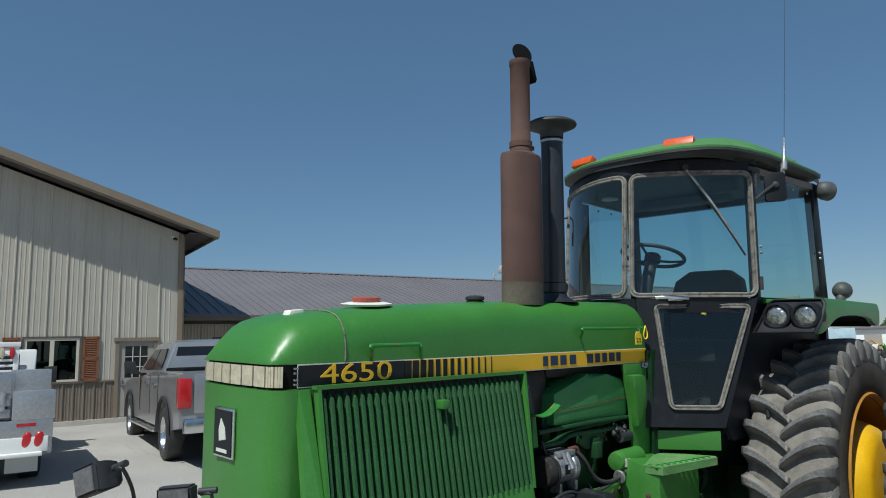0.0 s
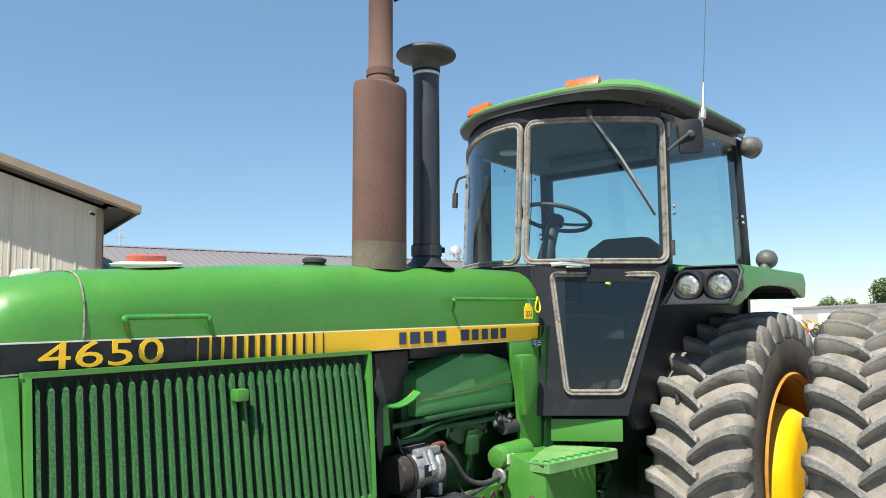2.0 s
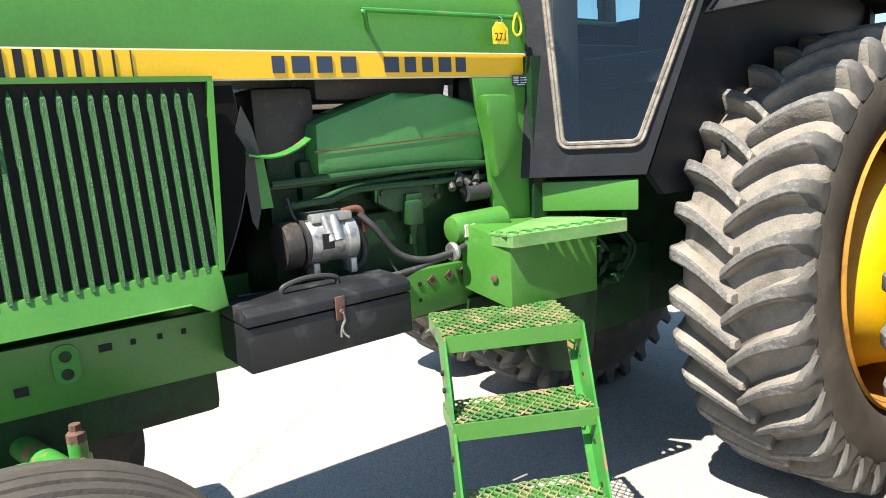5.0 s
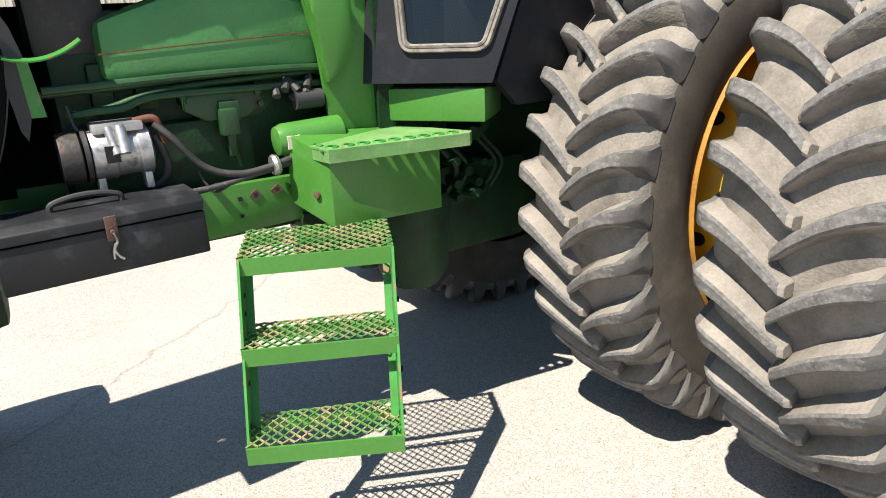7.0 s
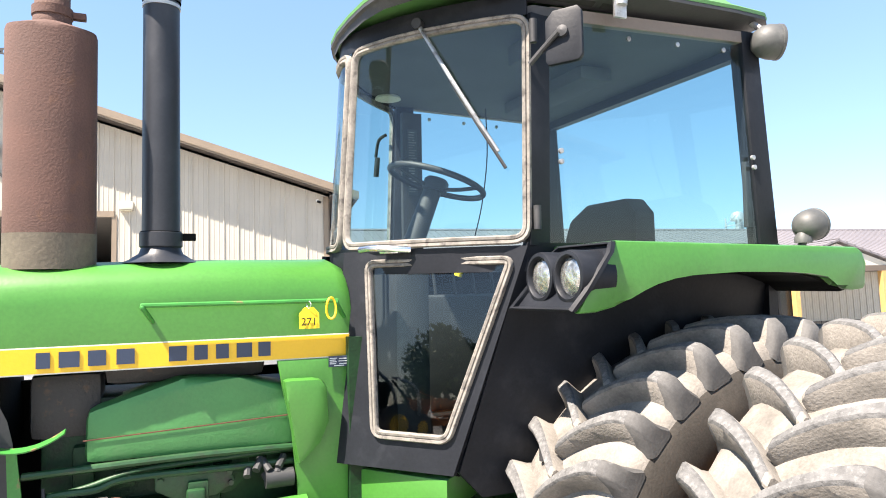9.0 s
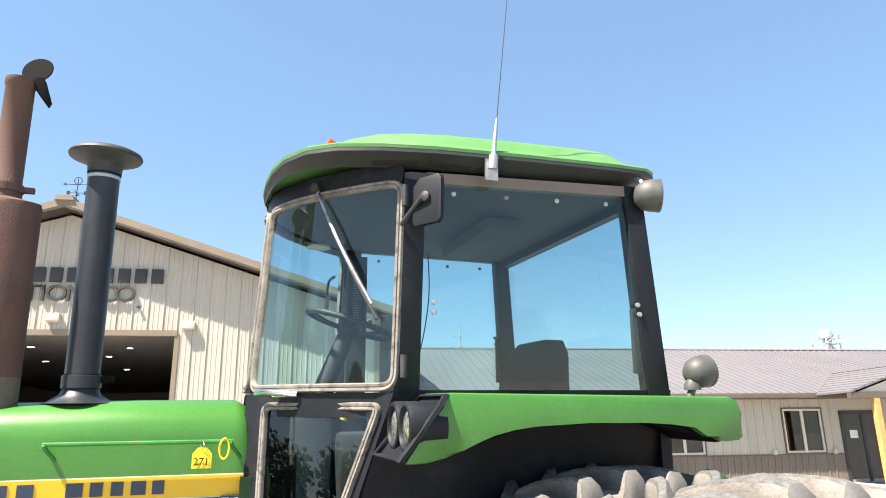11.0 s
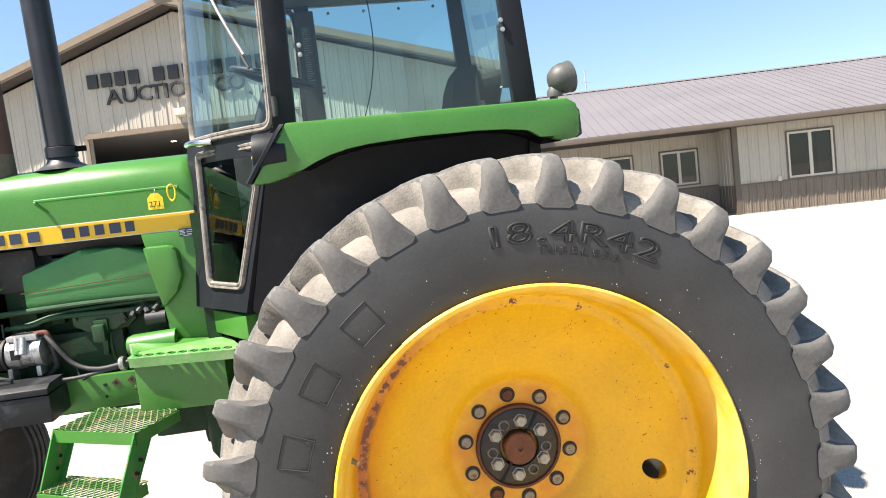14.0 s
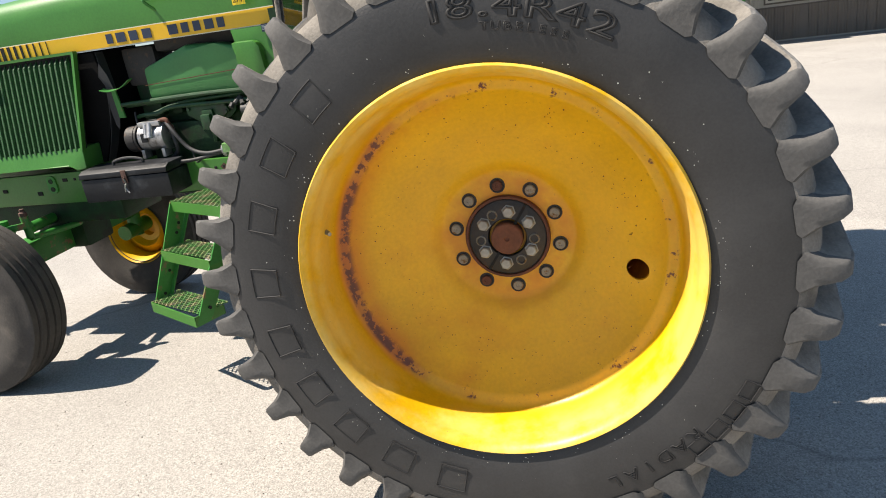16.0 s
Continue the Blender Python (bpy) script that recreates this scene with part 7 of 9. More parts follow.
tube(bm, [c - TW * 0.085, c - TW * 0.08 + Vector((0, 0, 0.018)), c - TW * 0.03 + Vector((0, 0, 0.03)), c + TW * 0.03 + Vector((0, 0, 0.03)), c + TW * 0.08 + Vector((0, 0, 0.018)), c + TW * 0.085], 0.008, 8)
part("handle", bm, BLACK_PLASTIC, tbox)
bm = B()
c = TL.lerp(TR, 0.52) - TB * 0.004
mm = frame_of(c + Vector((0, 0, 0.125)), TW, (0, 0, 1))
box(bm, (-0.014, -0.035, 0.0), (0.014, 0.03, 0.006), mm, bevel=0.002)
cyl(bm, mm @ Vector((0, -0.01, 0.006)), mm @ Vector((0, -0.01, 0.016)), 0.006, n=8)
part("hasp", bm, RUST, tbox, "rusty hasp")
bm = B()
tube(bm, [mm @ Vector((0, -0.01, 0.014)), mm @ Vector((0.006, -0.035, 0.012)), mm @ Vector((-0.004, -0.055, 0.012)), mm @ Vector((0.004, -0.075, 0.012)), mm @ Vector((0.014, -0.085, 0.014))], 0.0035, 6)
tube(bm, [mm @ Vector((0, -0.04, 0.014)), mm @ Vector((-0.006, -0.06, 0.012)), mm @ Vector((-0.008, -0.08, 0.012))], 0.003, 6)
part("hasp_wire", bm, STEEL, tbox)

# ---- wheels ----
AXLE_Z = 0.849
TYRE = [(0.525, -0.20), (0.55, -0.217), (0.60, -0.229), (0.65, -0.2345), (0.69, -0.235), (0.722, -0.2325), (0.75, -0.2285), (0.774, -0.219), (0.796, -0.201), (0.811, -0.165), (0.819, -0.085), (0.822, 0.0)]
TYRE_FULL = TYRE + [(r, -h) for r, h in reversed(TYRE[:-1])]
bm = B()
lathe(bm, TYRE_FULL, (0, 0, 0), (0, 1, 0), n=96, caps=False)
tyre_mesh = finish("tyre", bm, [RUBBER, RUBBER_DUSTY])
for p in tyre_mesh.polygons:
    if math.hypot(p.center.x, p.center.z) > 0.748:
        p.material_index = 1


tyre_in_mesh = tyre_mesh.copy()
tyre_in_mesh.materials[0] = RUBBER_BROWN


def lug_mesh(sgn):
    """One tread bar from the middle of the tread to the shoulder on the side sgn."""
    bm = B()
    st = [(0.022, 0.040, 0.014, 0.022, 0.860, 0.79), (0.012, 0.032, 0.015, 0.027, 0.870, 0.79), (-0.03, -0.012, 0.016, 0.032, 0.878, 0.788), (-0.085, -0.058, 0.017, 0.039, 0.881, 0.784), (-0.14, -0.092, 0.019, 0.045, 0.880, 0.778),
          (-0.18, -0.110, 0.021, 0.051, 0.877, 0.772), (-0.207, -0.119, 0.022, 0.054, 0.868, 0.764), (-0.226, -0.124, 0.022, 0.053, 0.848, 0.756), (-0.2335, -0.127, 0.020, 0.047, 0.818, 0.748), (-0.2325, -0.129, 0.015, 0.034, 0.782, 0.738)]
    rings = []
    for y, dth, ht, hb, rt, rb in st:
        row = []
        mid, wide = rb + 0.45 * (rt - rb), ht + 0.36 * (hb - ht)
        for r, h in ((rb, -hb), (mid, -wide), (rt - 0.007, -ht - 0.002), (rt, -ht + 0.005), (rt, ht - 0.005), (rt - 0.007, ht + 0.002), (mid, wide), (rb, hb)):
            th = dth + h / r
            row.append(bm.verts.new((-r * math.sin(th), y * sgn, r * math.cos(th))))
        rings.append(row)
    for a, b in zip(rings, rings[1:]):
        for i in range(7):
            bm.faces.new([a[i], a[i + 1], b[i + 1], b[i]])
    for e in (rings[0], rings[-1]):
        bm.faces.new(e)
    me = finish("lug", bm, [RUBBER_DUSTY, LUG_TOP, RUBBER_WORN_LIT], smooth=38)
    for p in me.polygons:
        r = math.hypot(p.center.x, p.center.z)
        if r > 0.866 and abs(p.center.y) < 0.2:
            p.material_index = 1
        elif abs(p.center.y) > 0.215:
            p.material_index = 2
    return me


LUGS = [lug_mesh(1), lug_mesh(-1)]
DEEP = 0.052                    # how far the hub sits behind the tyre's middle


def dish(r):
    """Depth of the cone of the outer wheel's disc at radius r."""
    return 0.024 - 0.626 * (r - 0.394)


RIM_OUT = [(0.531, -0.205), (0.541, -0.212), (0.547, -0.222), (0.541, -0.231), (0.533, -0.226), (0.524, -0.212), (0.521, -0.195), (0.522, -0.18), (0.516, -0.165), (0.511, -0.14), (0.509, -0.10), (0.505, -0.06), (0.496, -0.044), (0.486, -0.036), (0.474, -0.035), (0.462, -0.026)]
RIM_OUT += [(0.455, dish(0.455)), (0.335, dish(0.335)), (0.28, 0.092), (0.25, 0.107), (0.232, 0.118), (0.216, 0.132), (0.204, 0.139), (0.19, 0.14), (0.125, 0.14), (0.124, 0.152), (0.02, 0.152)]
HOLE = Vector((0.384, 0.0, -0.088))
HOLE.y = dish(math.hypot(HOLE.x, HOLE.z))
bm = B()
lathe(bm, RIM_OUT, (0, 0, 0), (0, 1, 0), n=96, caps=False)
gone = []
for fc in bm.faces:
    c = fc.calc_center_median()
    if 0.36 < math.hypot(c.x, c.z) < 0.42 and (c - HOLE).length < 0.06:
        gone.append(fc)
bmesh.ops.delete(bm, geom=gone, context="FACES")
edge_loop = [e for e in bm.edges if e.is_boundary and (e.verts[0].co - HOLE).length < 0.12 and (e.verts[1].co - HOLE).length < 0.12]
lip = ring(bm, HOLE, Vector((1, 0, 0)), Vector((0, 0, 1)), 0.031, 28)
for vt in lip:
    vt.co.y = dish(math.hypot(vt.co.x, vt.co.z))
lip_edges = [bm.edges.new((lip[k], lip[(k + 1) % 28])) for k in range(28)]
bmesh.ops.bridge_loops(bm, edges=edge_loop + lip_edges)
lip_back = [bm.verts.new(vt.co + Vector((0, 0.01, 0))) for vt in lip]
for k in range(28):
    bm.faces.new((lip[k], lip[(k + 1) % 28], lip_back[(k + 1) % 28], lip_back[k]))
rim_mesh = finish("rim", bm, WHEEL_YELLOW, smooth=35)
bm = B()
lathe(bm, [(0.508, -0.05), (0.503, 0.1), (0.497, 0.172), (0.503, 0.2), (0.53, 0.21), (0.552, 0.222), (0.54, 0.235)], (0, 0, 0), (0, 1, 0), n=72, caps=False)
rim_back_mesh = finish("rim_back", bm, YELLOW)
RIM_IN = [(0.54, -0.205), (0.552, -0.212), (0.556, -0.222), (0.548, -0.232), (0.53, -0.205), (0.512, -0.15), (0.50, -0.05), (0.49, 0.03), (0.475, 0.03), (0.44, -0.03), (0.405, -0.10), (0.375, -0.175), (0.35, -0.222), (0.315, -0.25), (0.27, -0.262), (0.14, -0.262), (0.02, -0.262)]
bm = B()
lathe(bm, RIM_IN, (0, 0, 0), (0, 1, 0), n=72, caps=False)
rim_in_mesh = finish("rim", bm, [YELLOW, BARREL], smooth=35)
for p in rim_in_mesh.polygons:
    if math.hypot(p.center.x, p.center.z) > 0.46:
        p.material_index = 1


def rear_wheel(name, y, flip, mesh, phase):
    w = new(name, mesh)
    w.parent = tractor
    w.matrix_basis = Matrix.Translation((-0.009, y, AXLE_Z)) @ (Matrix.Rotation(math.pi, 4, "Z") if flip else Matrix.Identity(4))
    tagged(w, "yellow dished steel rear wheel with rust stains")
    t = new("tyre", tyre_mesh if mesh is rim_mesh else tyre_in_mesh)
    t.parent = w
    tagged(t, "black ribbed-bar radial tyre, dusty on the tread")
    if mesh is rim_mesh:
        rb = new("rim_back", rim_back_mesh)
        rb.parent = w
    for k in range(34):
        for s in (0, 1):
            o = new("lug", LUGS[s])
            o.parent = w
            ang = phase + 2 * math.pi * (k + 0.5 * s) / 34
            o.matrix_basis = Matrix.Rotation(-ang, 4, "Y") @ (Matrix.Identity(4) if not flip else Matrix.Diagonal((-1, 1, 1, 1)))
    return w


WY = -1.648
outer = rear_wheel("rear_wheel", WY, False, rim_mesh, 0.0)
inner = rear_wheel("rear_wheel", WY + 0.68, False, rim_in_mesh, 0.15)
rear_wheel("rear_wheel", mir(WY + 0.68), True, rim_in_mesh, 0.1)
rear_wheel("rear_wheel", mir(WY), True, rim_mesh, 0.0)
# near-black discs laid on the dish stand for the shade in open holes
for k in range(6):
    a = 0.35 + k * math.pi / 3
    bm = B()
    rad = Vector((math.cos(a), 0, math.sin(a)))
    lathe(bm, [(0.028, 0.002), (0.026, -0.002), (0.0, -0.0015)], rad * 0.398 + Vector((0, -0.119, 0)), (rad * -0.88 + Vector((0, 0.45, 0))), n=18, caps=False)
    part("hand_hole_disc", bm, DARKNESS, inner)


# hub of the near outer wheel, in the wheel's own frame
def sunk(name, bm, material, label=""):
    bmesh.ops.translate(bm, verts=bm.verts, vec=(0, DEEP, 0))
    return part(name, bm, material, outer, label)


bm = B()
lathe(bm, [(0.134, 0.10), (0.134, 0.078), (0.131, 0.072), (0.124, 0.071), (0.122, 0.078)], (0, 0, 0), (0, 1, 0), n=48, caps=False)
hub_ring = sunk("hub_ring", bm, HUB_RUST, "rusty ring round the hub")
bm = B()
lathe(bm, [(0.122, 0.098), (0.121, 0.077), (0.117, 0.074), (0.062, 0.072), (0.058, 0.082)], (0, 0, 0), (0, 1, 0), n=48, caps=False)
hub = sunk("hub", bm, HUB_BLACK, "greasy black split hub with zinc bolts")
bm = B()
lathe(bm, [(0.05, 0.095), (0.05, 0.058), (0.046, 0.054), (0.008, 0.0535), (0.006, 0.058), (0.0, 0.058)], (0, 0, 0), (0, 1, 0), n=32, caps=False)
sunk("axle_end", bm, AXLE_RUST, "rusty axle end with a centre mark")
bm = B()
for a in (1.0, 1.0 + math.pi):
    box(bm, (0.05, 0.0705, -0.004), (0.121, 0.09, 0.004), Matrix.Rotation(-a, 4, "Y"))
bmesh.ops.translate(bm, verts=bm.verts, vec=(0, DEEP, 0))
islands("hub_split", bm, DARKNESS, outer)
for k in range(10):
    a = -0.2045 + 2 * math.pi * k / 10
    c = Vector((0.165 * math.cos(a), 0.088, 0.165 * math.sin(a)))
    bm = B()
    lathe(bm, [(0.0245, 0.001), (0.0235, -0.0025), (0.021, -0.0025), (0.019, -0.0008), (0.0, -0.0006)], c, (0, 1, 0), n=18, caps=False)
    sunk("bolt_seat", bm, HUB_BLACK)
    bm = B()
    lathe(bm, [(0.0165, 0.001), (0.0165, -0.007), (0.0145, -0.0095), (0.006, -0.0095), (0.005, -0.008), (0.0, -0.008)], c, (0, 1, 0), n=14, caps=False)
    sunk("wheel_bolt", bm, HUB_RUST if k in (3, 7) else BOLT_DULL)
for deg, proud in ((88, 1), (39, 1), (0, 0), (-25, 1), (-58, 0), (-91, 1), (-144, 1), (190, 0), (152, 1), (125, 0)):
    a = radians(deg - 5.7)
    c = Vector((0.084 * math.cos(a), 0.074, 0.084 * math.sin(a)))
    bm = B()
    if proud:
        lathe(bm, [(0.0225, 0.002), (0.0225, -0.003), (0.019, -0.004), (0.0185, -0.017), (0.015, -0.020), (0.0, -0.020)], c, (0, 1, 0), n=6, caps=False)
    else:
        lathe(bm, [(0.018, 0.002), (0.0165, -0.004), (0.013, -0.006), (0.011, 0.0), (0.0, 0.0)], c, (0, 1, 0), n=14, caps=False)
    sunk("hub_bolt", bm, BOLT if proud else BOLT_DULL)
bm = B()
cyl(bm, (-0.505, -0.10, 0.12), (-0.478, -0.125, 0.115), 0.009, 0.006, n=10)
part("valve_stem", bm, BOLT, outer)


# fine rubber nubs round the bead and paint chips on the disc
def scatter(name, count, r0, r1, depth, size, material, seed, label):
    g = random.Random(seed)
    vs, fs = [], []
    for _ in range(count):
        a, r, w = g.uniform(0, 6.283), g.uniform(r0, r1), g.uniform(size * 0.5, size * 1.3)
        c = Vector((r * math.cos(a), depth(r), r * math.sin(a)))
        i = len(vs)
        vs += [c + Vector((w, 0, 0)), c + Vector((0, -w * 0.5, w * g.uniform(0.5, 1.4))), c + Vector((-w, 0, 0)), c + Vector((0, -w * 0.3, -w))]
        fs.append((i, i + 1, i + 2, i + 3))
    me = bpy.data.meshes.new(name)
    me.from_pydata([tuple(v) for v in vs], [], fs)
    me.materials.append(material)
    ob = new(name, me)
    ob.parent = outer
    tagged(ob, label, kind="stuff")


scatter("rubber_nubs", 330, 0.556, 0.64, lambda r: -0.2195 - 0.0155 * min(1.0, (r - 0.55) / 0.1), 0.0017, DECAL_WHITE, 8, "pale rubber nubs round the bead")
scatter("paint_chips", 260, 0.29, 0.45, lambda r: dish(r) - 0.0012, 0.0019, HUB_RUST, 9, "small rusty paint chips")


# raised sidewall markings on the near outer tyre
def outline_part(name, ch, size, m, parent, stretch=1.0):
    """The raised outline of one character."""
    cu = bpy.data.curves.new("outline", "FONT")
    cu.body, cu.size, cu.align_x, cu.align_y, cu.resolution_u = ch, size, "CENTER", "CENTER", 3
    cu.fill_mode, cu.bevel_depth, cu.bevel_resolution = "NONE", min(0.0026, size * 0.036), 1
    tmp = bpy.data.objects.new("outline", cu)
    me = bpy.data.meshes.new_from_object(tmp)
    bpy.data.objects.remove(tmp)
    bpy.data.curves.remove(cu)
    me.materials.clear()
    me.transform(m @ Matrix.Diagonal((stretch, 1, 1, 1)))
    me.materials.append(RUBBER_TEXT)
    me.shade_smooth()
    ob = new(name, me)
    ob.parent = parent


def around(text, size, radius, centre, step, name="sidewall_letter"):
    wide = [{"1": 0.7, ".": 0.5}.get(ch, 1.0) for ch in text]
    for i, ch in enumerate(text):
        along = sum(wide[:i]) + wide[i] / 2 - sum(wide) / 2
        a = radians(centre) - radians(step) * along
        rad = Vector((math.cos(a), 0, math.sin(a)))
        tan = Vector((math.sin(a), 0, -math.cos(a)))
        m = frame_of(Vector((0, -0.2358 if radius > 0.66 else -0.2352, 0)) + rad * radius, tan, rad)
        outline_part(name, ch, size, m, outer, stretch=1.8 if size > 0.06 else 1.25)


around("18.4R42", 0.074, 0.676, 78.5, 6.4)
around("TUBELESS", 0.028, 0.630, 77, 2.5)
around("RADIAL", 0.05, 0.685, -54, 4.4)


def arc_bar(r0, r1, a0, a1, name="sidewall_bar"):
    """A raised outline of a plain bar on the sidewall."""
    def at(r, a):
        return Vector((r * math.cos(radians(a)), -0.2352, r * math.sin(radians(a))))
    n = 8
    loop = [at(r1, a0 + (a1 - a0) * k / n) for k in range(n + 1)] + [at(r0, a1 + (a0 - a1) * k / n) for k in range(n + 1)]
    bm = B()
    for p, q in zip(loop, loop[1:] + loop[:1]):
        cyl(bm, p, q, 0.0021, n=6)
    part(name, bm, RUBBER_TEXT, outer)


for c in (254, 239, 224, 210, 195, 179, 162, 146, 130):
    arc_bar(0.612, 0.69, c + 3.6, c - 3.6)
for c in (-28, -33.5, -39, -44.5):
    arc_bar(0.70, 0.738, c + 2.0, c - 2.0)
# axle shafts between the wheels
bm = B()
lathe(bm, [(0.11, 0), (0.11, 1.2)], (0, WY + 0.2, AXLE_Z), (0, 1, 0), n=24)
part("axle_shaft", bm, HUB_BLACK, tractor)
bm = B()
lathe(bm, [(0.11, 0), (0.11, 1.2)], (0, mir(WY + 0.2) - 1.2, AXLE_Z), (0, 1, 0), n=24)
part("axle_shaft", bm, HUB_BLACK, tractor)

# front axle and ribbed front tyres
FX, FZ = -2.87, 0.452
prof = [(0.22, -0.10), (0.30, -0.128), (0.36, -0.138), (0.41, -0.132), (0.44, -0.118)]
for y0 in (-0.098, -0.05, 0.0, 0.05, 0.098):
    prof += [(0.452, y0 - 0.022), (0.474 - 0.1 * y0 * y0 * 8, y0 - 0.016), (0.475 - 0.1 * y0 * y0 * 8, y0 + 0.016), (0.452, y0 + 0.022)]
prof += [(0.44, 0.118), (0.41, 0.132), (0.36, 0.138), (0.30, 0.128), (0.22, 0.10)]
bm = B()
lathe(bm, prof, (0, 0, 0), (0, 1, 0), n=72, caps=False)
front_tyre = finish("tyre", bm, mat("dusty_front_rubber", (0.045, 0.041, 0.037), 0.85, var=0.25, scale=9, bump=0.35, stain=(0.095, 0.083, 0.07), amount=0.42, stain_scale=8, spread=0.25))
bm = B()
lathe(bm, [(0.222, -0.105), (0.235, -0.115), (0.225, -0.10), (0.205, -0.07), (0.19, -0.02), (0.13, 0.02), (0.10, -0.03), (0.06, -0.035), (0.055, -0.09), (0.0, -0.10)], (0, 0, 0), (0, 1, 0), n=48, caps=False)
lathe(bm, [(0.19, -0.02), (0.205, 0.07), (0.225, 0.10), (0.235, 0.115)], (0, 0, 0), (0, 1, 0), n=48, caps=False)
front_rim = finish("rim", bm, YELLOW)
for y, fl_ in ((-0.91, False), (0.51, True)):
    w = new("front_wheel", front_rim)
    w.parent = tractor
    w.matrix_basis = Matrix.Translation((FX, y, FZ)) @ Matrix.Scale(0.95, 4) @ (Matrix.Rotation(math.pi, 4, "Z") if fl_ else Matrix.Identity(4))
    tagged(w, "yellow front wheel with a ribbed dusty tyre")
    t = new("tyre", front_tyre)
    t.parent = w
bm = B()
box(bm, (FX - 0.07, -0.70, 0.56), (FX + 0.07, 0.30, 0.70), bevel=0.02)
for y in (-0.70, 0.30):
    cyl(bm, (FX, y, 0.42), (FX + 0.02, y, 0.78), 0.045, n=18)
    cyl(bm, (FX, y - 0.12, 0.465), (FX, y + 0.12, 0.465), 0.05, n=18)
    lathe(bm, [(0.05, 0), (0.05, 0.03), (0.03, 0.04), (0.03, 0.07)], (FX + 0.02, y, 0.78), n=14)
part("front_axle", bm, GREEN_WORN, tractor, "green front axle beam with spindles")
bm = B()
prism(bm, [(FX - 0.08, -0.84, 0.785), (FX + 0.02, -0.82, 0.80), (FX + 0.12, -0.72, 0.80), (FX + 0.16, -0.64, 0.79), (FX + 0.10, -0.66, 0.79), (FX - 0.03, -0.74, 0.79)], (0, 0, 0.035), bevel=0.01)
cyl(bm, (FX + 0.13, -0.66, 0.74), (FX + 0.13, -0.66, 0.86), 0.02, n=12)
tube(bm, [(FX + 0.13, -0.66, 0.74), (FX + 0.14, -0.2, 0.70), (FX + 0.13, 0.25, 0.74)], 0.018, 10)
cyl(bm, (FX + 0.10, -0.62, 0.78), (FX + 0.0, -0.25, 0.76), 0.03, n=14)
part("steering_linkage", bm, GREEN_WORN, tractor, "green steering arm and tie rod")
bm = B()
lathe(bm, [(0.02, 0), (0.02, 0.02), (0.012, 0.026), (0.012, 0.04)], (FX + 0.13, -0.66, 0.86), n=8)
part("castle_nut", bm, RUST, tractor)
bm = B()
box(bm, (-3.55, YC - 0.18, 0.72), (-2.35, YC + 0.18, 0.9), bevel=0.03)
box(bm, (FX - 0.16, YC - 0.12, 0.55), (FX + 0.16, YC + 0.12, 0.75), bevel=0.03)
part("axle_bolster", bm, GREEN_DARK, tractor)


# ---- vehicles parked before the hall ----
def placed(ob, at, turn):
    ob.matrix_basis = Matrix.Translation((at[0], at[1], rise(at[1]))) @ Matrix.Rotation(turn, 4, "Z")
    bpy.context.view_layer.update()
    return ob


def road_wheel(parent, x, y, r, w, side, tyre_name="tyre"):
    """A road wheel at (x, y) of its vehicle; side -1 shows its face to the left."""
    bm = B()
    lathe(bm, [(r * 0.62, -w * 0.46), (r * 0.74, -w * 0.5), (r * 0.9, -w * 0.48), (r * 0.98, -w * 0.38), (r, -w * 0.2), (r, w * 0.2), (r * 0.98, w * 0.38), (r * 0.9, w * 0.48), (r * 0.62, w * 0.46)], (x, y, r), (1, 0, 0), n=40, caps=False)
    wheel = part("wheel", bm, RUBBER, parent, "black road tyre on a bright wheel")
    bm = B()
    lathe(bm, [(r * 0.63, -w * 0.46), (r * 0.6, -w * 0.40), (r * 0.57, -w * 0.2), (r * 0.2, -w * 0.22), (r * 0.17, -w * 0.34), (0.0, -w * 0.36)], (x, y, r), (1 if side < 0 else -1, 0, 0), n=40, caps=False)
    part("rim", bm, CHROME, wheel, "chromed wheel")
    for k in range(6):
        a = k * math.pi / 3 + 0.3
        bm = B()
        sx = -1 if side < 0 else 1
        cyl(bm, (x + sx * w * 0.225, y + r * 0.38 * math.cos(a), r + r * 0.38 * math.sin(a)), (x + sx * w * 0.15, y + r * 0.38 * math.cos(a), r + r * 0.38 * math.sin(a)), r * 0.09, n=10)
        part("rim_hole", bm, DARKNESS, wheel)


pickup = placed(thing("pickup_truck", "silver crew-cab pickup truck parked facing the hall", "pickup truck"), (0.74, 8.56, 0), -0.209)
WB = 3.95


def arch_profile(z0=0.56):
    """Lower body outline along y with two wheel arches."""
    pts = [(-1.22, z0 + 0.02)]
    for c in (0.0, WB):
        for k in range(9):
            a = math.pi - math.pi * k / 8
            pts.append((c + 0.53 * math.cos(a), max(z0 - 0.06, 0.42 + 0.53 * math.sin(a))))
    pts += [(WB + 0.93, 0.58)]
    return pts


bm = B()
low = arch_profile()
top = [(WB + 0.98, 1.02), (WB + 0.75, 1.20), (WB - 0.95, 1.27), (WB - 3.9 + 0.75, 1.40), (-1.20, 1.40), (-1.24, 0.9)]
sec = low + top
loft(bm, [[bm.verts.new((x, y, z)) for y, z in sec] for x in (-1.0, 1.0)])
bmesh.ops.bevel(bm, geom=[e for e in bm.edges if abs(e.verts[0].co.x - e.verts[1].co.x) < 0.01 and min(e.verts[0].co.z, e.verts[1].co.z) > 0.95], offset=0.05, segments=3, affect="EDGES")
body = part("body", bm, SILVER, pickup, "silver painted body", smooth=35)
# greenhouse
bm = B()
CY0, CY1 = 0.42, 2.95
rings = []
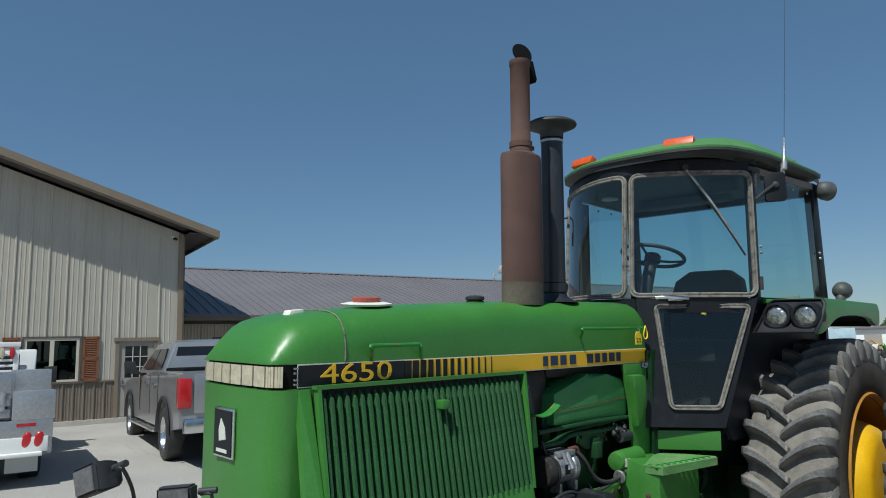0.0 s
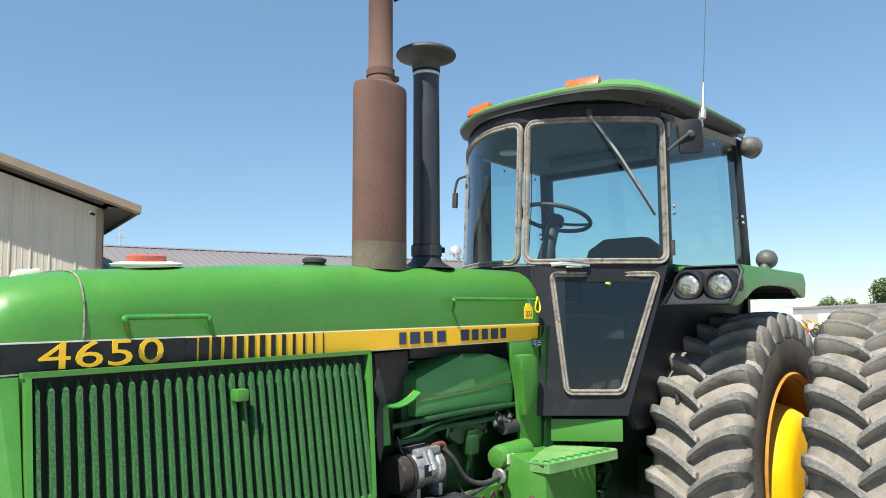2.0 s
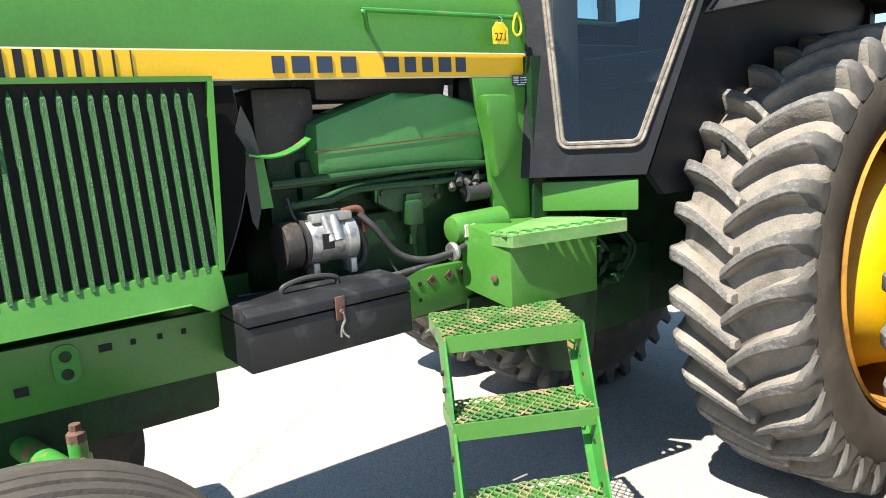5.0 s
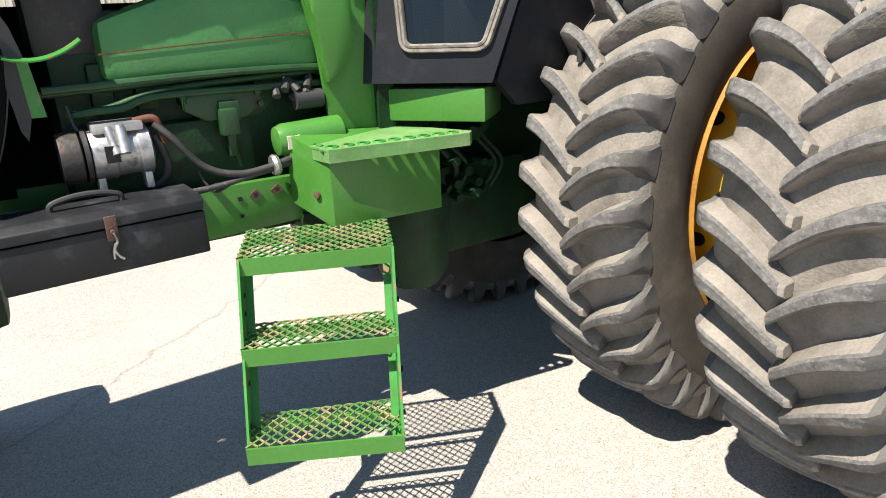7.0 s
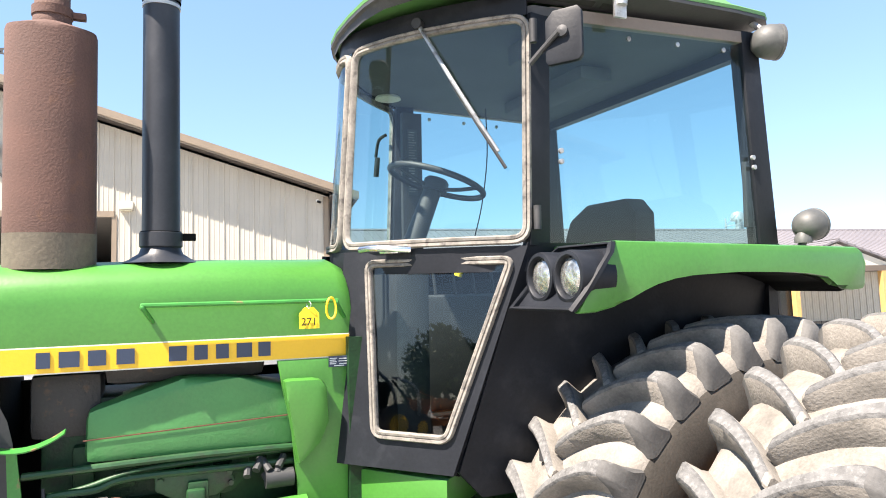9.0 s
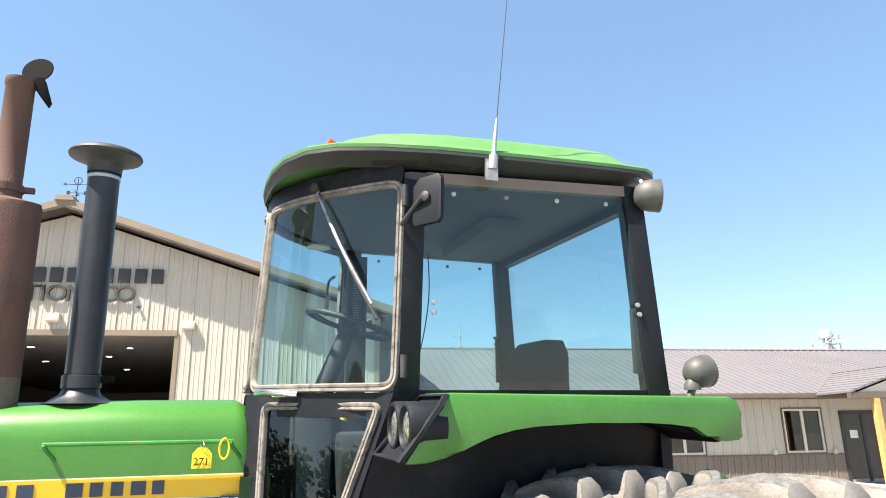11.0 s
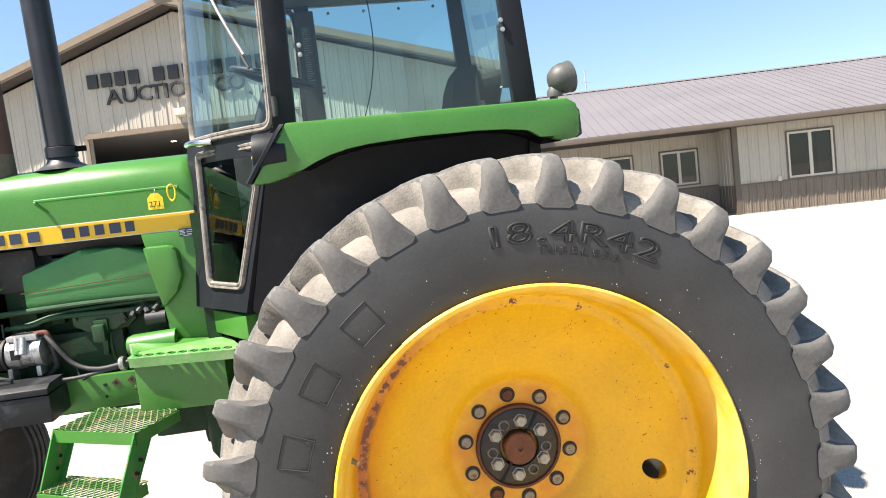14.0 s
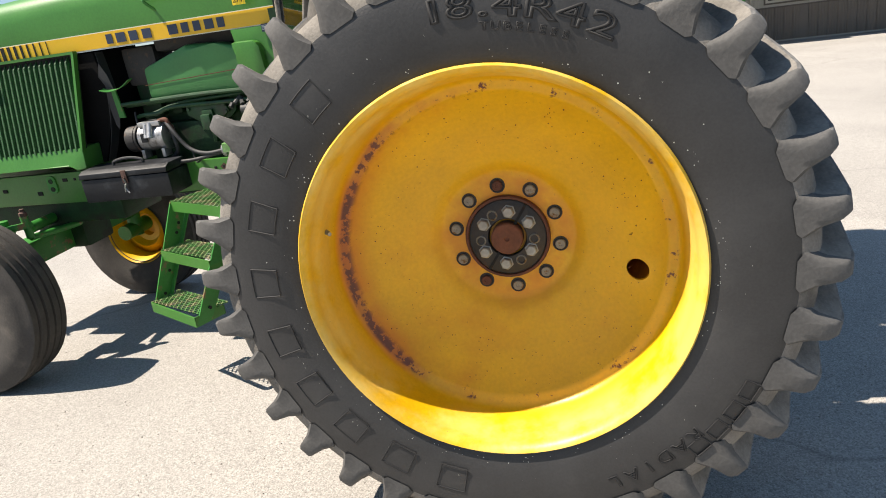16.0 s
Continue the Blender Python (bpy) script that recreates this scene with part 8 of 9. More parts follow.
for z, w, a, b in ((1.36, 0.97, CY0, CY1 + 0.15), (1.55, 0.90, CY0 + 0.06, CY1 - 0.12), (1.78, 0.80, CY0 + 0.16, CY1 - 0.52), (1.88, 0.75, CY0 + 0.24, CY1 - 0.70), (1.925, 0.62, CY0 + 0.42, CY1 - 0.9)):
    rings.append([bm.verts.new(p) for p in ((-w, a, z), (w, a, z), (w, b, z), (-w, b, z))])
loft(bm, rings)
bmesh.ops.bevel(bm, geom=[e for e in bm.edges if abs(e.verts[0].co.z - e.verts[1].co.z) > 0.05], offset=0.04, segments=2, affect="EDGES")
part("cab", bm, SILVER, pickup, smooth=35)
bm = B()
prism(bm, [(-0.80, CY0 + 0.03, 1.42), (0.80, CY0 + 0.03, 1.42), (0.70, CY0 + 0.15, 1.80), (-0.70, CY0 + 0.15, 1.80)], (0, 0.02, 0.0))
part("rear_window", bm, DARK_GLASS, pickup, "dark rear window")


def gw(y, z, o=0.03):
    t = (z - 1.36) / 0.42
    return -(0.97 - 0.17 * t) - o


for pts in (((0.62, 1.44), (1.42, 1.44), (1.42, 1.78), (0.86, 1.78), (0.66, 1.6)), ((1.50, 1.44), (2.55, 1.44), (2.36, 1.6), (2.12, 1.78), (1.50, 1.78))):
    bm = B()
    prism(bm, [(gw(y, z), y, z) for y, z in pts], (0.03, 0, 0))
    part("side_window", bm, DARK_GLASS, pickup)
for y in (0.62, 1.46, 2.62):
    bm = B()
    box(bm, (-1.006, y - 0.005, 0.66), (-0.99, y + 0.005, 1.33))
    part("door_gap", bm, DARKNESS, pickup)
for y in (0.78, 1.62):
    bm = B()
    box(bm, (-1.035, y, 1.16), (-0.995, y + 0.2, 1.20), bevel=0.012)
    part("door_handle", bm, CHROME, pickup)
for c in (0.0, WB):
    bm = B()
    pr = []
    for k in range(13):
        a = math.pi * k / 12
        pr.append([(-1.03, c + 0.60 * math.cos(a), 0.42 + 0.60 * math.sin(a)), (-1.045, c + 0.56 * math.cos(a), 0.42 + 0.56 * math.sin(a)), (-1.0, c + 0.52 * math.cos(a), 0.42 + 0.52 * math.sin(a))])
    sheet(bm, pr, 0.01)
    part("arch_trim", bm, BLACK_PLASTIC, pickup, "grey plastic wheel arch trim")
    road_wheel(pickup, -0.88, c, 0.42, 0.28, -1)
    road_wheel(pickup, 0.88, c, 0.42, 0.28, 1)
bm = B()
box(bm, (-0.96, -1.36, 0.50), (0.96, -1.20, 0.72), bevel=0.05)
part("rear_bumper", bm, CHROME, pickup, "chromed step bumper")
bm = B()
box(bm, (-0.80, -1.265, 0.78), (0.80, -1.22, 1.36), bevel=0.02)
box(bm, (-0.12, -1.275, 1.2), (0.12, -1.25, 1.28), bevel=0.01)
part("tailgate", bm, SILVER, pickup)
for sx in (-1, 1):
    bm = B()
    box(bm, (sx * 0.925 - 0.095, -1.275, 0.86), (sx * 0.925 + 0.095, -1.06, 1.30), bevel=0.03)
    part("tail_light", bm, TAIL_RED, pickup, "red tail light")
    bm = B()
    prism(bm, [(sx * 1.0, 2.42, 1.32), (sx * 1.12, 2.42, 1.34), (sx * 1.30, 2.40, 1.36), (sx * 1.32, 2.40, 1.58), (sx * 1.12, 2.42, 1.58), (sx * 1.10, 2.42, 1.40), (sx * 1.0, 2.42, 1.36)], (0, 0.12, 0), bevel=0.02)
    part("door_mirror", bm, BLACK_PLASTIC, pickup)
    bm = B()
    box(bm, (min(sx * 0.92, sx * 1.08), 0.62, 0.40), (max(sx * 0.92, sx * 1.08), WB - 0.62, 0.46), bevel=0.02)
    part("running_board", bm, CHROME, pickup)
bm = B()
box(bm, (-0.93, -1.15, 1.36), (0.93, 0.35, 1.45), bevel=0.03)
part("bed_cover", bm, BLACK_DULL, pickup, "black soft bed cover")
bm = B()
box(bm, (-0.75, -1.1, 0.42), (0.75, WB + 0.6, 0.62))
part("underbody", bm, BLACK_DULL, pickup)

svc = placed(thing("service_truck", "white service truck with bright tread-plate utility bed", "truck"), (-2.02, 8.02, 0), -0.18)


def sbox(name, lo, hi, m, label="", bevel=0.012):
    bm = B()
    box(bm, lo, hi, bevel=bevel)
    return part(name, bm, m, svc, label)


sbox("bed_sill", (-2.1, 0.0, 0.62), (0.0, 2.9, 0.86), TREADPLATE, "bright metal bed sill")
sbox("rear_apron", (-2.0, -0.02, 0.44), (-0.05, 0.06, 0.64), WHITE_PAINT)
sbox("step_bumper", (-2.0, -0.16, 0.40), (-0.12, 0.0, 0.45), WHITE_PAINT, "scuffed white step bumper")
for z0, z1 in ((0.90, 1.02), (1.06, 1.18), (1.22, 1.46)):
    sbox("tread_panel", (-2.1, 0.04, z0), (-0.50, 0.10, z1), TREADPLATE, "tread-plate tailgate panel")
sbox("tread_panel", (-2.1, 0.2, 0.86), (-0.46, 0.24, 1.5), TREADPLATE)
sbox("side_toolbox", (-0.48, 0.02, 0.86), (0.02, 2.8, 1.24), TREADPLATE, "tread-plate side toolbox")
sbox("toolbox_lid", (-0.46, 0.4, 1.24), (-0.02, 2.7, 1.52), TREADPLATE)
sbox("side_skirt", (-0.06, 0.05, 0.42), (0.0, 0.9, 0.86), TREADPLATE)
sbox("latch", (-0.62, -0.02, 0.98), (-0.56, 0.04, 1.24), STEEL)
sbox("marker_light", (-0.42, -0.005, 0.78), (-0.20, 0.004, 0.82), TAIL_RED, bevel=0)
sbox("marker_light", (-1.25, -0.005, 0.78), (-1.03, 0.004, 0.82), TAIL_RED, bevel=0)
for x in (-0.30, -0.16):
    bm = B()
    m = Matrix.Translation((x, -0.01, 0.60)) @ Matrix.Rotation(0.22, 4, "Y") @ Matrix.Diagonal((0.55, 1, 1, 1))
    lathe(bm, [(0.11, 0.04), (0.105, 0.0), (0.09, -0.012), (0.0, -0.016)], (0, 0, 0), (0, 1, 0), n=24)
    bmesh.ops.transform(bm, matrix=m, verts=bm.verts)
    part("tail_light", bm, TAIL_RED, svc, "red oval tail light")
# rack behind the cab
sbox("rack_post", (-0.44, 2.75, 1.2), (-0.36, 2.82, 1.93), WHITE_PAINT)
sbox("rack_post", (-1.75, 2.75, 1.2), (-1.67, 2.82, 1.93), WHITE_PAINT)
sbox("rack_top", (-1.75, 2.73, 1.90), (-0.34, 2.84, 1.98), WHITE_PAINT, "white headache rack")
for z in (1.48, 1.57, 1.66, 1.75, 1.84):
    sbox("rack_bar", (-1.67, 2.76, z), (-0.40, 2.80, z + 0.04), WHITE_PAINT)
for x, m in ((-0.60, LENS), (-0.46, TAIL_RED)):
    bm = B()
    lathe(bm, [(0.05, 0.03), (0.048, 0.0), (0.0, -0.012)], (0, 0, 0), (0, 1, 0), n=20)
    bmesh.ops.transform(bm, matrix=Matrix.Translation((x, 2.72, 1.80)) @ Matrix.Diagonal((0.8, 1, 1.9, 1)), verts=bm.verts)
    part("rack_light", bm, m, svc)
bm = B()
prism(bm, [(-1.98, 3.0, 0.6), (-1.98, 5.6, 0.6), (-1.98, 5.6, 1.15), (-1.98, 4.5, 1.25), (-1.94, 4.1, 1.86), (-1.94, 3.1, 1.86), (-1.98, 3.0, 1.25)], (1.86, 0, 0), bevel=0.05)
part("cab", bm, WHITE_PAINT, svc, "white truck cab")
sbox("rear_window", (-1.75, 2.985, 1.36), (-0.34, 3.0, 1.78), DARK_GLASS, bevel=0)
sbox("door_mirror", (0.10, 4.1, 1.26), (0.30, 4.2, 1.56), BLACK_PLASTIC)
sbox("mirror_arm", (-0.14, 4.12, 1.34), (0.12, 4.17, 1.38), BLACK_PLASTIC)
for y in (0.95, 4.75):
    for x, sd in ((-1.85, -1), (-0.22, 1)):
        road_wheel(svc, x, y, 0.41, 0.28, sd)
bm = B()
box(bm, (-0.52, 0.3, 0.16), (-0.14, 0.315, 0.44))
part("mud_flap", bm, WHITE_PAINT, svc, "white mud flap")
sbox("chassis", (-1.5, 0.1, 0.44), (-0.6, 5.2, 0.62), BLACK_DULL)


# ---- lamps on a red bar ahead of the nose ----
bar = thing("lamp_stand", "red steel stand with two square black work lamps", "lamp stand", at=(-3.9, -0.47, 0))
bm = B()
prism(bm, [(-0.22, -0.03, 1.27), (0.26, 0.03, 1.23), (0.26, 0.03, 1.29), (-0.22, -0.03, 1.33)], (0, 0.05, 0), bevel=0.006)
part("cross_bar", bm, FAR_RED, bar, "faded red bar")
# unseen post and foot, added to carry the bar
bm = B()
box(bm, (0.16, 0.0, 0.02), (0.22, 0.06, 1.26), bevel=0.006)
box(bm, (-0.05, -0.25, 0.0), (0.42, 0.3, 0.025), bevel=0.004)
part("post", bm, FAR_RED, bar)
for x, y, z, rz, rx in ((-0.17, -0.03, 1.435, -1.3, -0.3), (0.03, -0.05, 1.355, -0.75, -0.05)):
    m = Matrix.Translation((x, y, z)) @ Matrix.Rotation(rz, 4, "Z") @ Matrix.Rotation(rx, 4, "Y")
    bm = B()
    rings = []
    for yy, s_ in ((-0.04, 0.044), (-0.034, 0.047), (0.0, 0.046), (0.035, 0.038), (0.045, 0.028)):
        rings.append([bm.verts.new(m @ Vector(q)) for q in ((-s_, yy, -s_ * 0.8), (s_, yy, -s_ * 0.8), (s_, yy, s_ * 0.8), (-s_, yy, s_ * 0.8))])
    loft(bm, rings)
    bmesh.ops.bevel(bm, geom=list(bm.edges), offset=0.005, segments=2, affect="EDGES")
    lamp = part("work_lamp", bm, BLACK_PLASTIC, bar, "square black work lamp")
    bm = B()
    box(bm, (-0.039, -0.044, -0.03), (0.039, -0.041, 0.03), m)
    part("lens", bm, DULL_LENS, lamp)
    bm = B()
    tube(bm, [m @ Vector((0.055, 0.01, 0.005)), m @ Vector((0.085, 0.01, 0.0)), (x + 0.09, y + 0.01, z - 0.06), (x + 0.088, y + 0.02, 1.29)], 0.005, 8)
    cyl(bm, m @ Vector((0.05, 0.01, 0.012)), m @ Vector((0.10, 0.01, 0.012)), 0.009, n=10)
    part("stalk", bm, BLACK_PLASTIC, lamp)

# ---- rear hitch of the tractor ----
bm = B()
prism(bm, [(0.55, -0.46, 0.55), (0.75, -0.46, 0.55), (1.0, -0.50, 0.98), (1.09, -0.50, 1.09), (1.06, -0.50, 1.13), (0.97, -0.5, 1.1), (0.6, -0.46, 0.72)], (0, 0.04, 0), bevel=0.008)
part("lift_arm", bm, GREEN_WORN, tractor, "worn green rear lift arm")
bm = B()
prism(bm, [(0.42, -0.40, 1.25), (0.62, -0.40, 1.25), (0.88, -0.42, 1.46), (0.92, -0.42, 1.62), (0.84, -0.42, 1.66), (0.66, -0.40, 1.5), (0.42, -0.40, 1.5)], (0, 0.05, 0), bevel=0.008)
part("hitch_bracket", bm, GREEN_WORN, tractor, "worn green hitch bracket with rust")
bm = B()
box(bm, (0.2, -0.55, 0.55), (0.62, 0.15, 1.3), bevel=0.03)
part("rear_housing", bm, GREEN_DARK, tractor)

# the body without wheels and shafts is tilted to fit the camera's view
BODY_FIT = Matrix.Translation((-1.666, -0.5817, 1.3751)) @ Matrix(((0.999964, 0.00648, -0.00544, 0), (-0.006764, 0.998521, -0.05395, 0), (0.005082, 0.053985, 0.998529, 0), (0, 0, 0, 1))) @ Matrix.Translation((1.6885, 0.601, -1.3875))
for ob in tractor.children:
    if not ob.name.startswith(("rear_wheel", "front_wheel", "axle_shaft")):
        ob.matrix_basis = BODY_FIT @ ob.matrix_basis

# loose grit lying on the pavement
r = random.Random(77)
vs, fs = [], []
for k in range(5200):
    x, y = r.uniform(-4.2, 2.6), r.triangular(-3.2, 1.2, -1.4)
    w = 0.0014 + 0.0042 * r.random() ** 3
    a = r.random() * 6.28
    i = len(vs)
    z = rise(y)
    for q in range(4):
        d = w * r.uniform(0.7, 1.4)
        vs.append((x + d * math.cos(a + q * 1.571), y + d * math.sin(a + q * 1.571), z))
    vs.append((x + w * r.uniform(-0.3, 0.3), y + w * r.uniform(-0.3, 0.3), z + w * r.uniform(0.5, 1.0)))
    fs += [(i, i + 1, i + 4), (i + 1, i + 2, i + 4), (i + 2, i + 3, i + 4), (i + 3, i, i + 4)]
me = bpy.data.meshes.new("pavement_grit")
me.from_pydata(vs, [], fs)
me.materials.append(GRIT)
tagged(new("pavement_grit", me), "fine loose grit scattered on the pale pavement", "grit", kind="stuff")

# ---- the yard beyond: sheds, machines, trees ----
rng = random.Random(11)
shed = thing("white_shed", "long low white metal shed far across the yard", "shed", at=(92, 26, BASE))
turn_s = Matrix.Rotation(-1.25, 4, "Z")
for nm, lo, hi, m_, lb in (("wall", (-16, -4, 0), (16, 4, 2.5), WHITE_PAINT, "white metal wall"), ("roof", (-16.3, -4.4, 2.5), (16.3, 4.4, 2.85), ROOF, "low grey roof")):
    bm = B()
    box(bm, lo, hi, turn_s, bevel=0.05)
    part(nm, bm, m_, shed, lb)
for k in range(7):
    bm = B()
    box(bm, (-14 + 4.2 * k, -4.06, 0), (-12.2 + 4.2 * k, -4.0, 1.9), turn_s)
    part("door", bm, DOOR_GREY, shed)


def far_truck(at, turn, colour, label, box_len=6.0, high=2.7):
    t = placed(thing("parked_lorry", label, "lorry", "lorries across the yard"), at, turn)
    bm = B()
    box(bm, (-box_len / 2, -1.2, 0.95), (box_len / 2, 1.2, high), bevel=0.06)
    part("box_body", bm, colour, t)
    bm = B()
    prism(bm, [(box_len / 2 + 0.1, -1.15, 0.6), (box_len / 2 + 2.2, -1.15, 0.6), (box_len / 2 + 2.25, -1.15, 1.35), (box_len / 2 + 1.5, -1.15, 1.5), (box_len / 2 + 1.2, -1.15, 2.35), (box_len / 2 + 0.1, -1.15, 2.4)], (0, 2.3, 0), bevel=0.08)
    cab_ = part("cab", bm, WHITE_PAINT, t)
    bm = B()
    box(bm, (box_len / 2 + 0.35, -1.17, 1.55), (box_len / 2 + 1.2, 1.17, 2.15), bevel=0.03)
    part("cab_window", bm, DARK_GLASS, cab_)
    for x in (-box_len / 2 + 0.8, -box_len / 2 + 1.9, box_len / 2 + 1.2):
        for y in (-1.05, 1.05):
            bm = B()
            lathe(bm, [(0.2, -0.12), (0.45, -0.15), (0.5, -0.1), (0.5, 0.1), (0.45, 0.15), (0.2, 0.12)], (x, y, 0.5), (0, 1, 0), n=18)
            part("wheel", bm, RUBBER, t)
    return t


far_truck((56, 16.4, 0), 1.9, mat("pale_blue_paint", (0.38, 0.5, 0.56), 0.5), "pale blue box lorry across the yard", 4.5, 2.3)
far_truck((70, 23, 0), 1.7, WHITE_PAINT, "white box lorry across the yard", 6.0, 2.6)


def far_machine(at, turn, colour, label, kind, s=1.0):
    """A field machine: frame, hopper, folded arms and wheels."""
    t = placed(thing(kind, label, "farm machine", "machines across the yard"), at, turn)
    bm = B()
    box(bm, (-1.9 * s, -0.5 * s, 0.55 * s), (1.9 * s, 0.5 * s, 0.8 * s), bevel=0.04)
    part("frame", bm, colour, t)
    for k in range(3):
        x = (-1.3 + 0.95 * k) * s
        bm = B()
        prism(bm, [(x, -0.35 * s, 1.45 * s), (x + 0.6 * s, -0.35 * s, 1.45 * s), (x + 0.42 * s, -0.35 * s, 0.85 * s), (x + 0.15 * s, -0.35 * s, 0.85 * s)], (0, 0.6 * s, 0), bevel=0.04)
        part("hopper", bm, rng.choice((YELLOW, colour, WHITE_PAINT)) if kind in ("planter", "seed_cart") else colour, t)
    for k in range(7):
        bm = B()
        x = (-1.9 + 0.6 * k) * s
        tube(bm, [(x, -0.6 * s, 0.7 * s), (x + 0.2 * s, -0.75 * s, 1.2 * s + 0.3 * rng.random()), (x + 0.7 * s, -0.5 * s, 1.75 * s * rng.uniform(0.7, 1.2))], 0.045 * s, 6)
        part("arm", bm, rng.choice((colour, BLACK_DULL, colour, STEEL)), t)
    for x in (-1.3 * s, 1.3 * s):
        for y in (-0.75 * s, 0.75 * s):
            bm = B()
            lathe(bm, [(0.15 * s, -0.1), (0.42 * s, -0.13), (0.48 * s, -0.08), (0.48 * s, 0.08), (0.42 * s, 0.13), (0.15 * s, 0.1)], (x, y, 0.48 * s), (0, 1, 0), n=18)
            wv = part("wheel", bm, RUBBER, t)
            bm = B()
            lathe(bm, [(0.24 * s, -0.12), (0.2 * s, -0.14), (0.0, -0.15)], (x, y, 0.48 * s), (0, 1, 0), n=14)
            part("rim", bm, YELLOW, wv)
    return t


for at, turn, col, lb, kd, s in (((51, 15.6, 0), 1.2, ORANGE, "orange tillage machine across the yard", "tillage_machine", 1.0), ((52.5, 12.6, 0), 1.8, FAR_RED, "red planter with folded arms across the yard", "planter", 0.95),
                                 ((53, 10.8, 0), 2.2, GREEN_BG, "green planter with yellow hoppers across the yard", "planter", 0.9), ((56, 9.6, 0), 1.3, FAR_RED, "red mower across the yard", "mower", 1.0),
                                 ((50, 6.4, 0), 1.4, ORANGE, "orange grain cart across the yard", "grain_cart", 1.15), ((52, 7.6, 0), 1.7, YELLOW, "yellow loader across the yard", "loader", 0.85), ((47, 4.2, 0), 1.6, FAR_RED, "red disc harrow across the yard", "disc_harrow", 0.9),
                                 ((55, 2.4, 0), 1.2, ORANGE, "orange baler across the yard", "baler", 1.0), ((58, 13.8, 0), 0.8, YELLOW, "yellow seed cart across the yard", "seed_cart", 0.9)):
    far_machine(at, turn, col, lb, kd, s * 0.72)
# machines and trees ahead of the tractor, mirrored in its door pane
for at, turn, col, lb, kd, s in (((-17.5, -16.5, 0), 0.6, BLACK_DULL, "dark folded planter ahead of the tractor", "planter", 1.55), ((-21, -21, 0), 0.9, GREEN_BG, "green folded planter ahead of the tractor", "planter", 1.4), ((-25, -3.6, 0), 1.4, BLACK_DULL, "dark folded tillage machine ahead of the tractor", "tillage_machine", 1.6), ((-28, -8.5, 0), 1.2, ORANGE, "orange tillage machine ahead of the tractor", "tillage_machine", 1.2)):
    far_machine(at, turn, col, lb, kd, s)
bm = B()
box(bm, (-1.6, -1.1, 0.85), (1.6, 1.1, 2.05), bevel=0.06)
for y in (-1.125, 1.125):
    for x in (-1.5, -0.9, -0.3, 0.3, 0.9, 1.5):
        box(bm, (x - 0.04, y - 0.035, 0.85), (x + 0.04, y + 0.035, 2.08))
wag = thing("grain_wagon", "yellow box grain wagon across the yard", "wagon", at=(57, 8.2, rise(8.2)))
part("box_body", bm, mat("golden_wagon_paint", (0.6, 0.33, 0.03), 0.5, var=0.1), wag)
for x in (-1.1, 1.1):
    for y in (-1.0, 1.0):
        bm = B()
        lathe(bm, [(0.2, -0.12), (0.48, -0.15), (0.52, 0), (0.48, 0.15), (0.2, 0.12)], (x, y, 0.52), (0, 1, 0), n=18)
        part("wheel", bm, RUBBER, wag)
bm = B()
box(bm, (-1.4, -0.08, 0.5), (1.4, 0.08, 0.92))
part("axle_frame", bm, BLACK_DULL, wag)


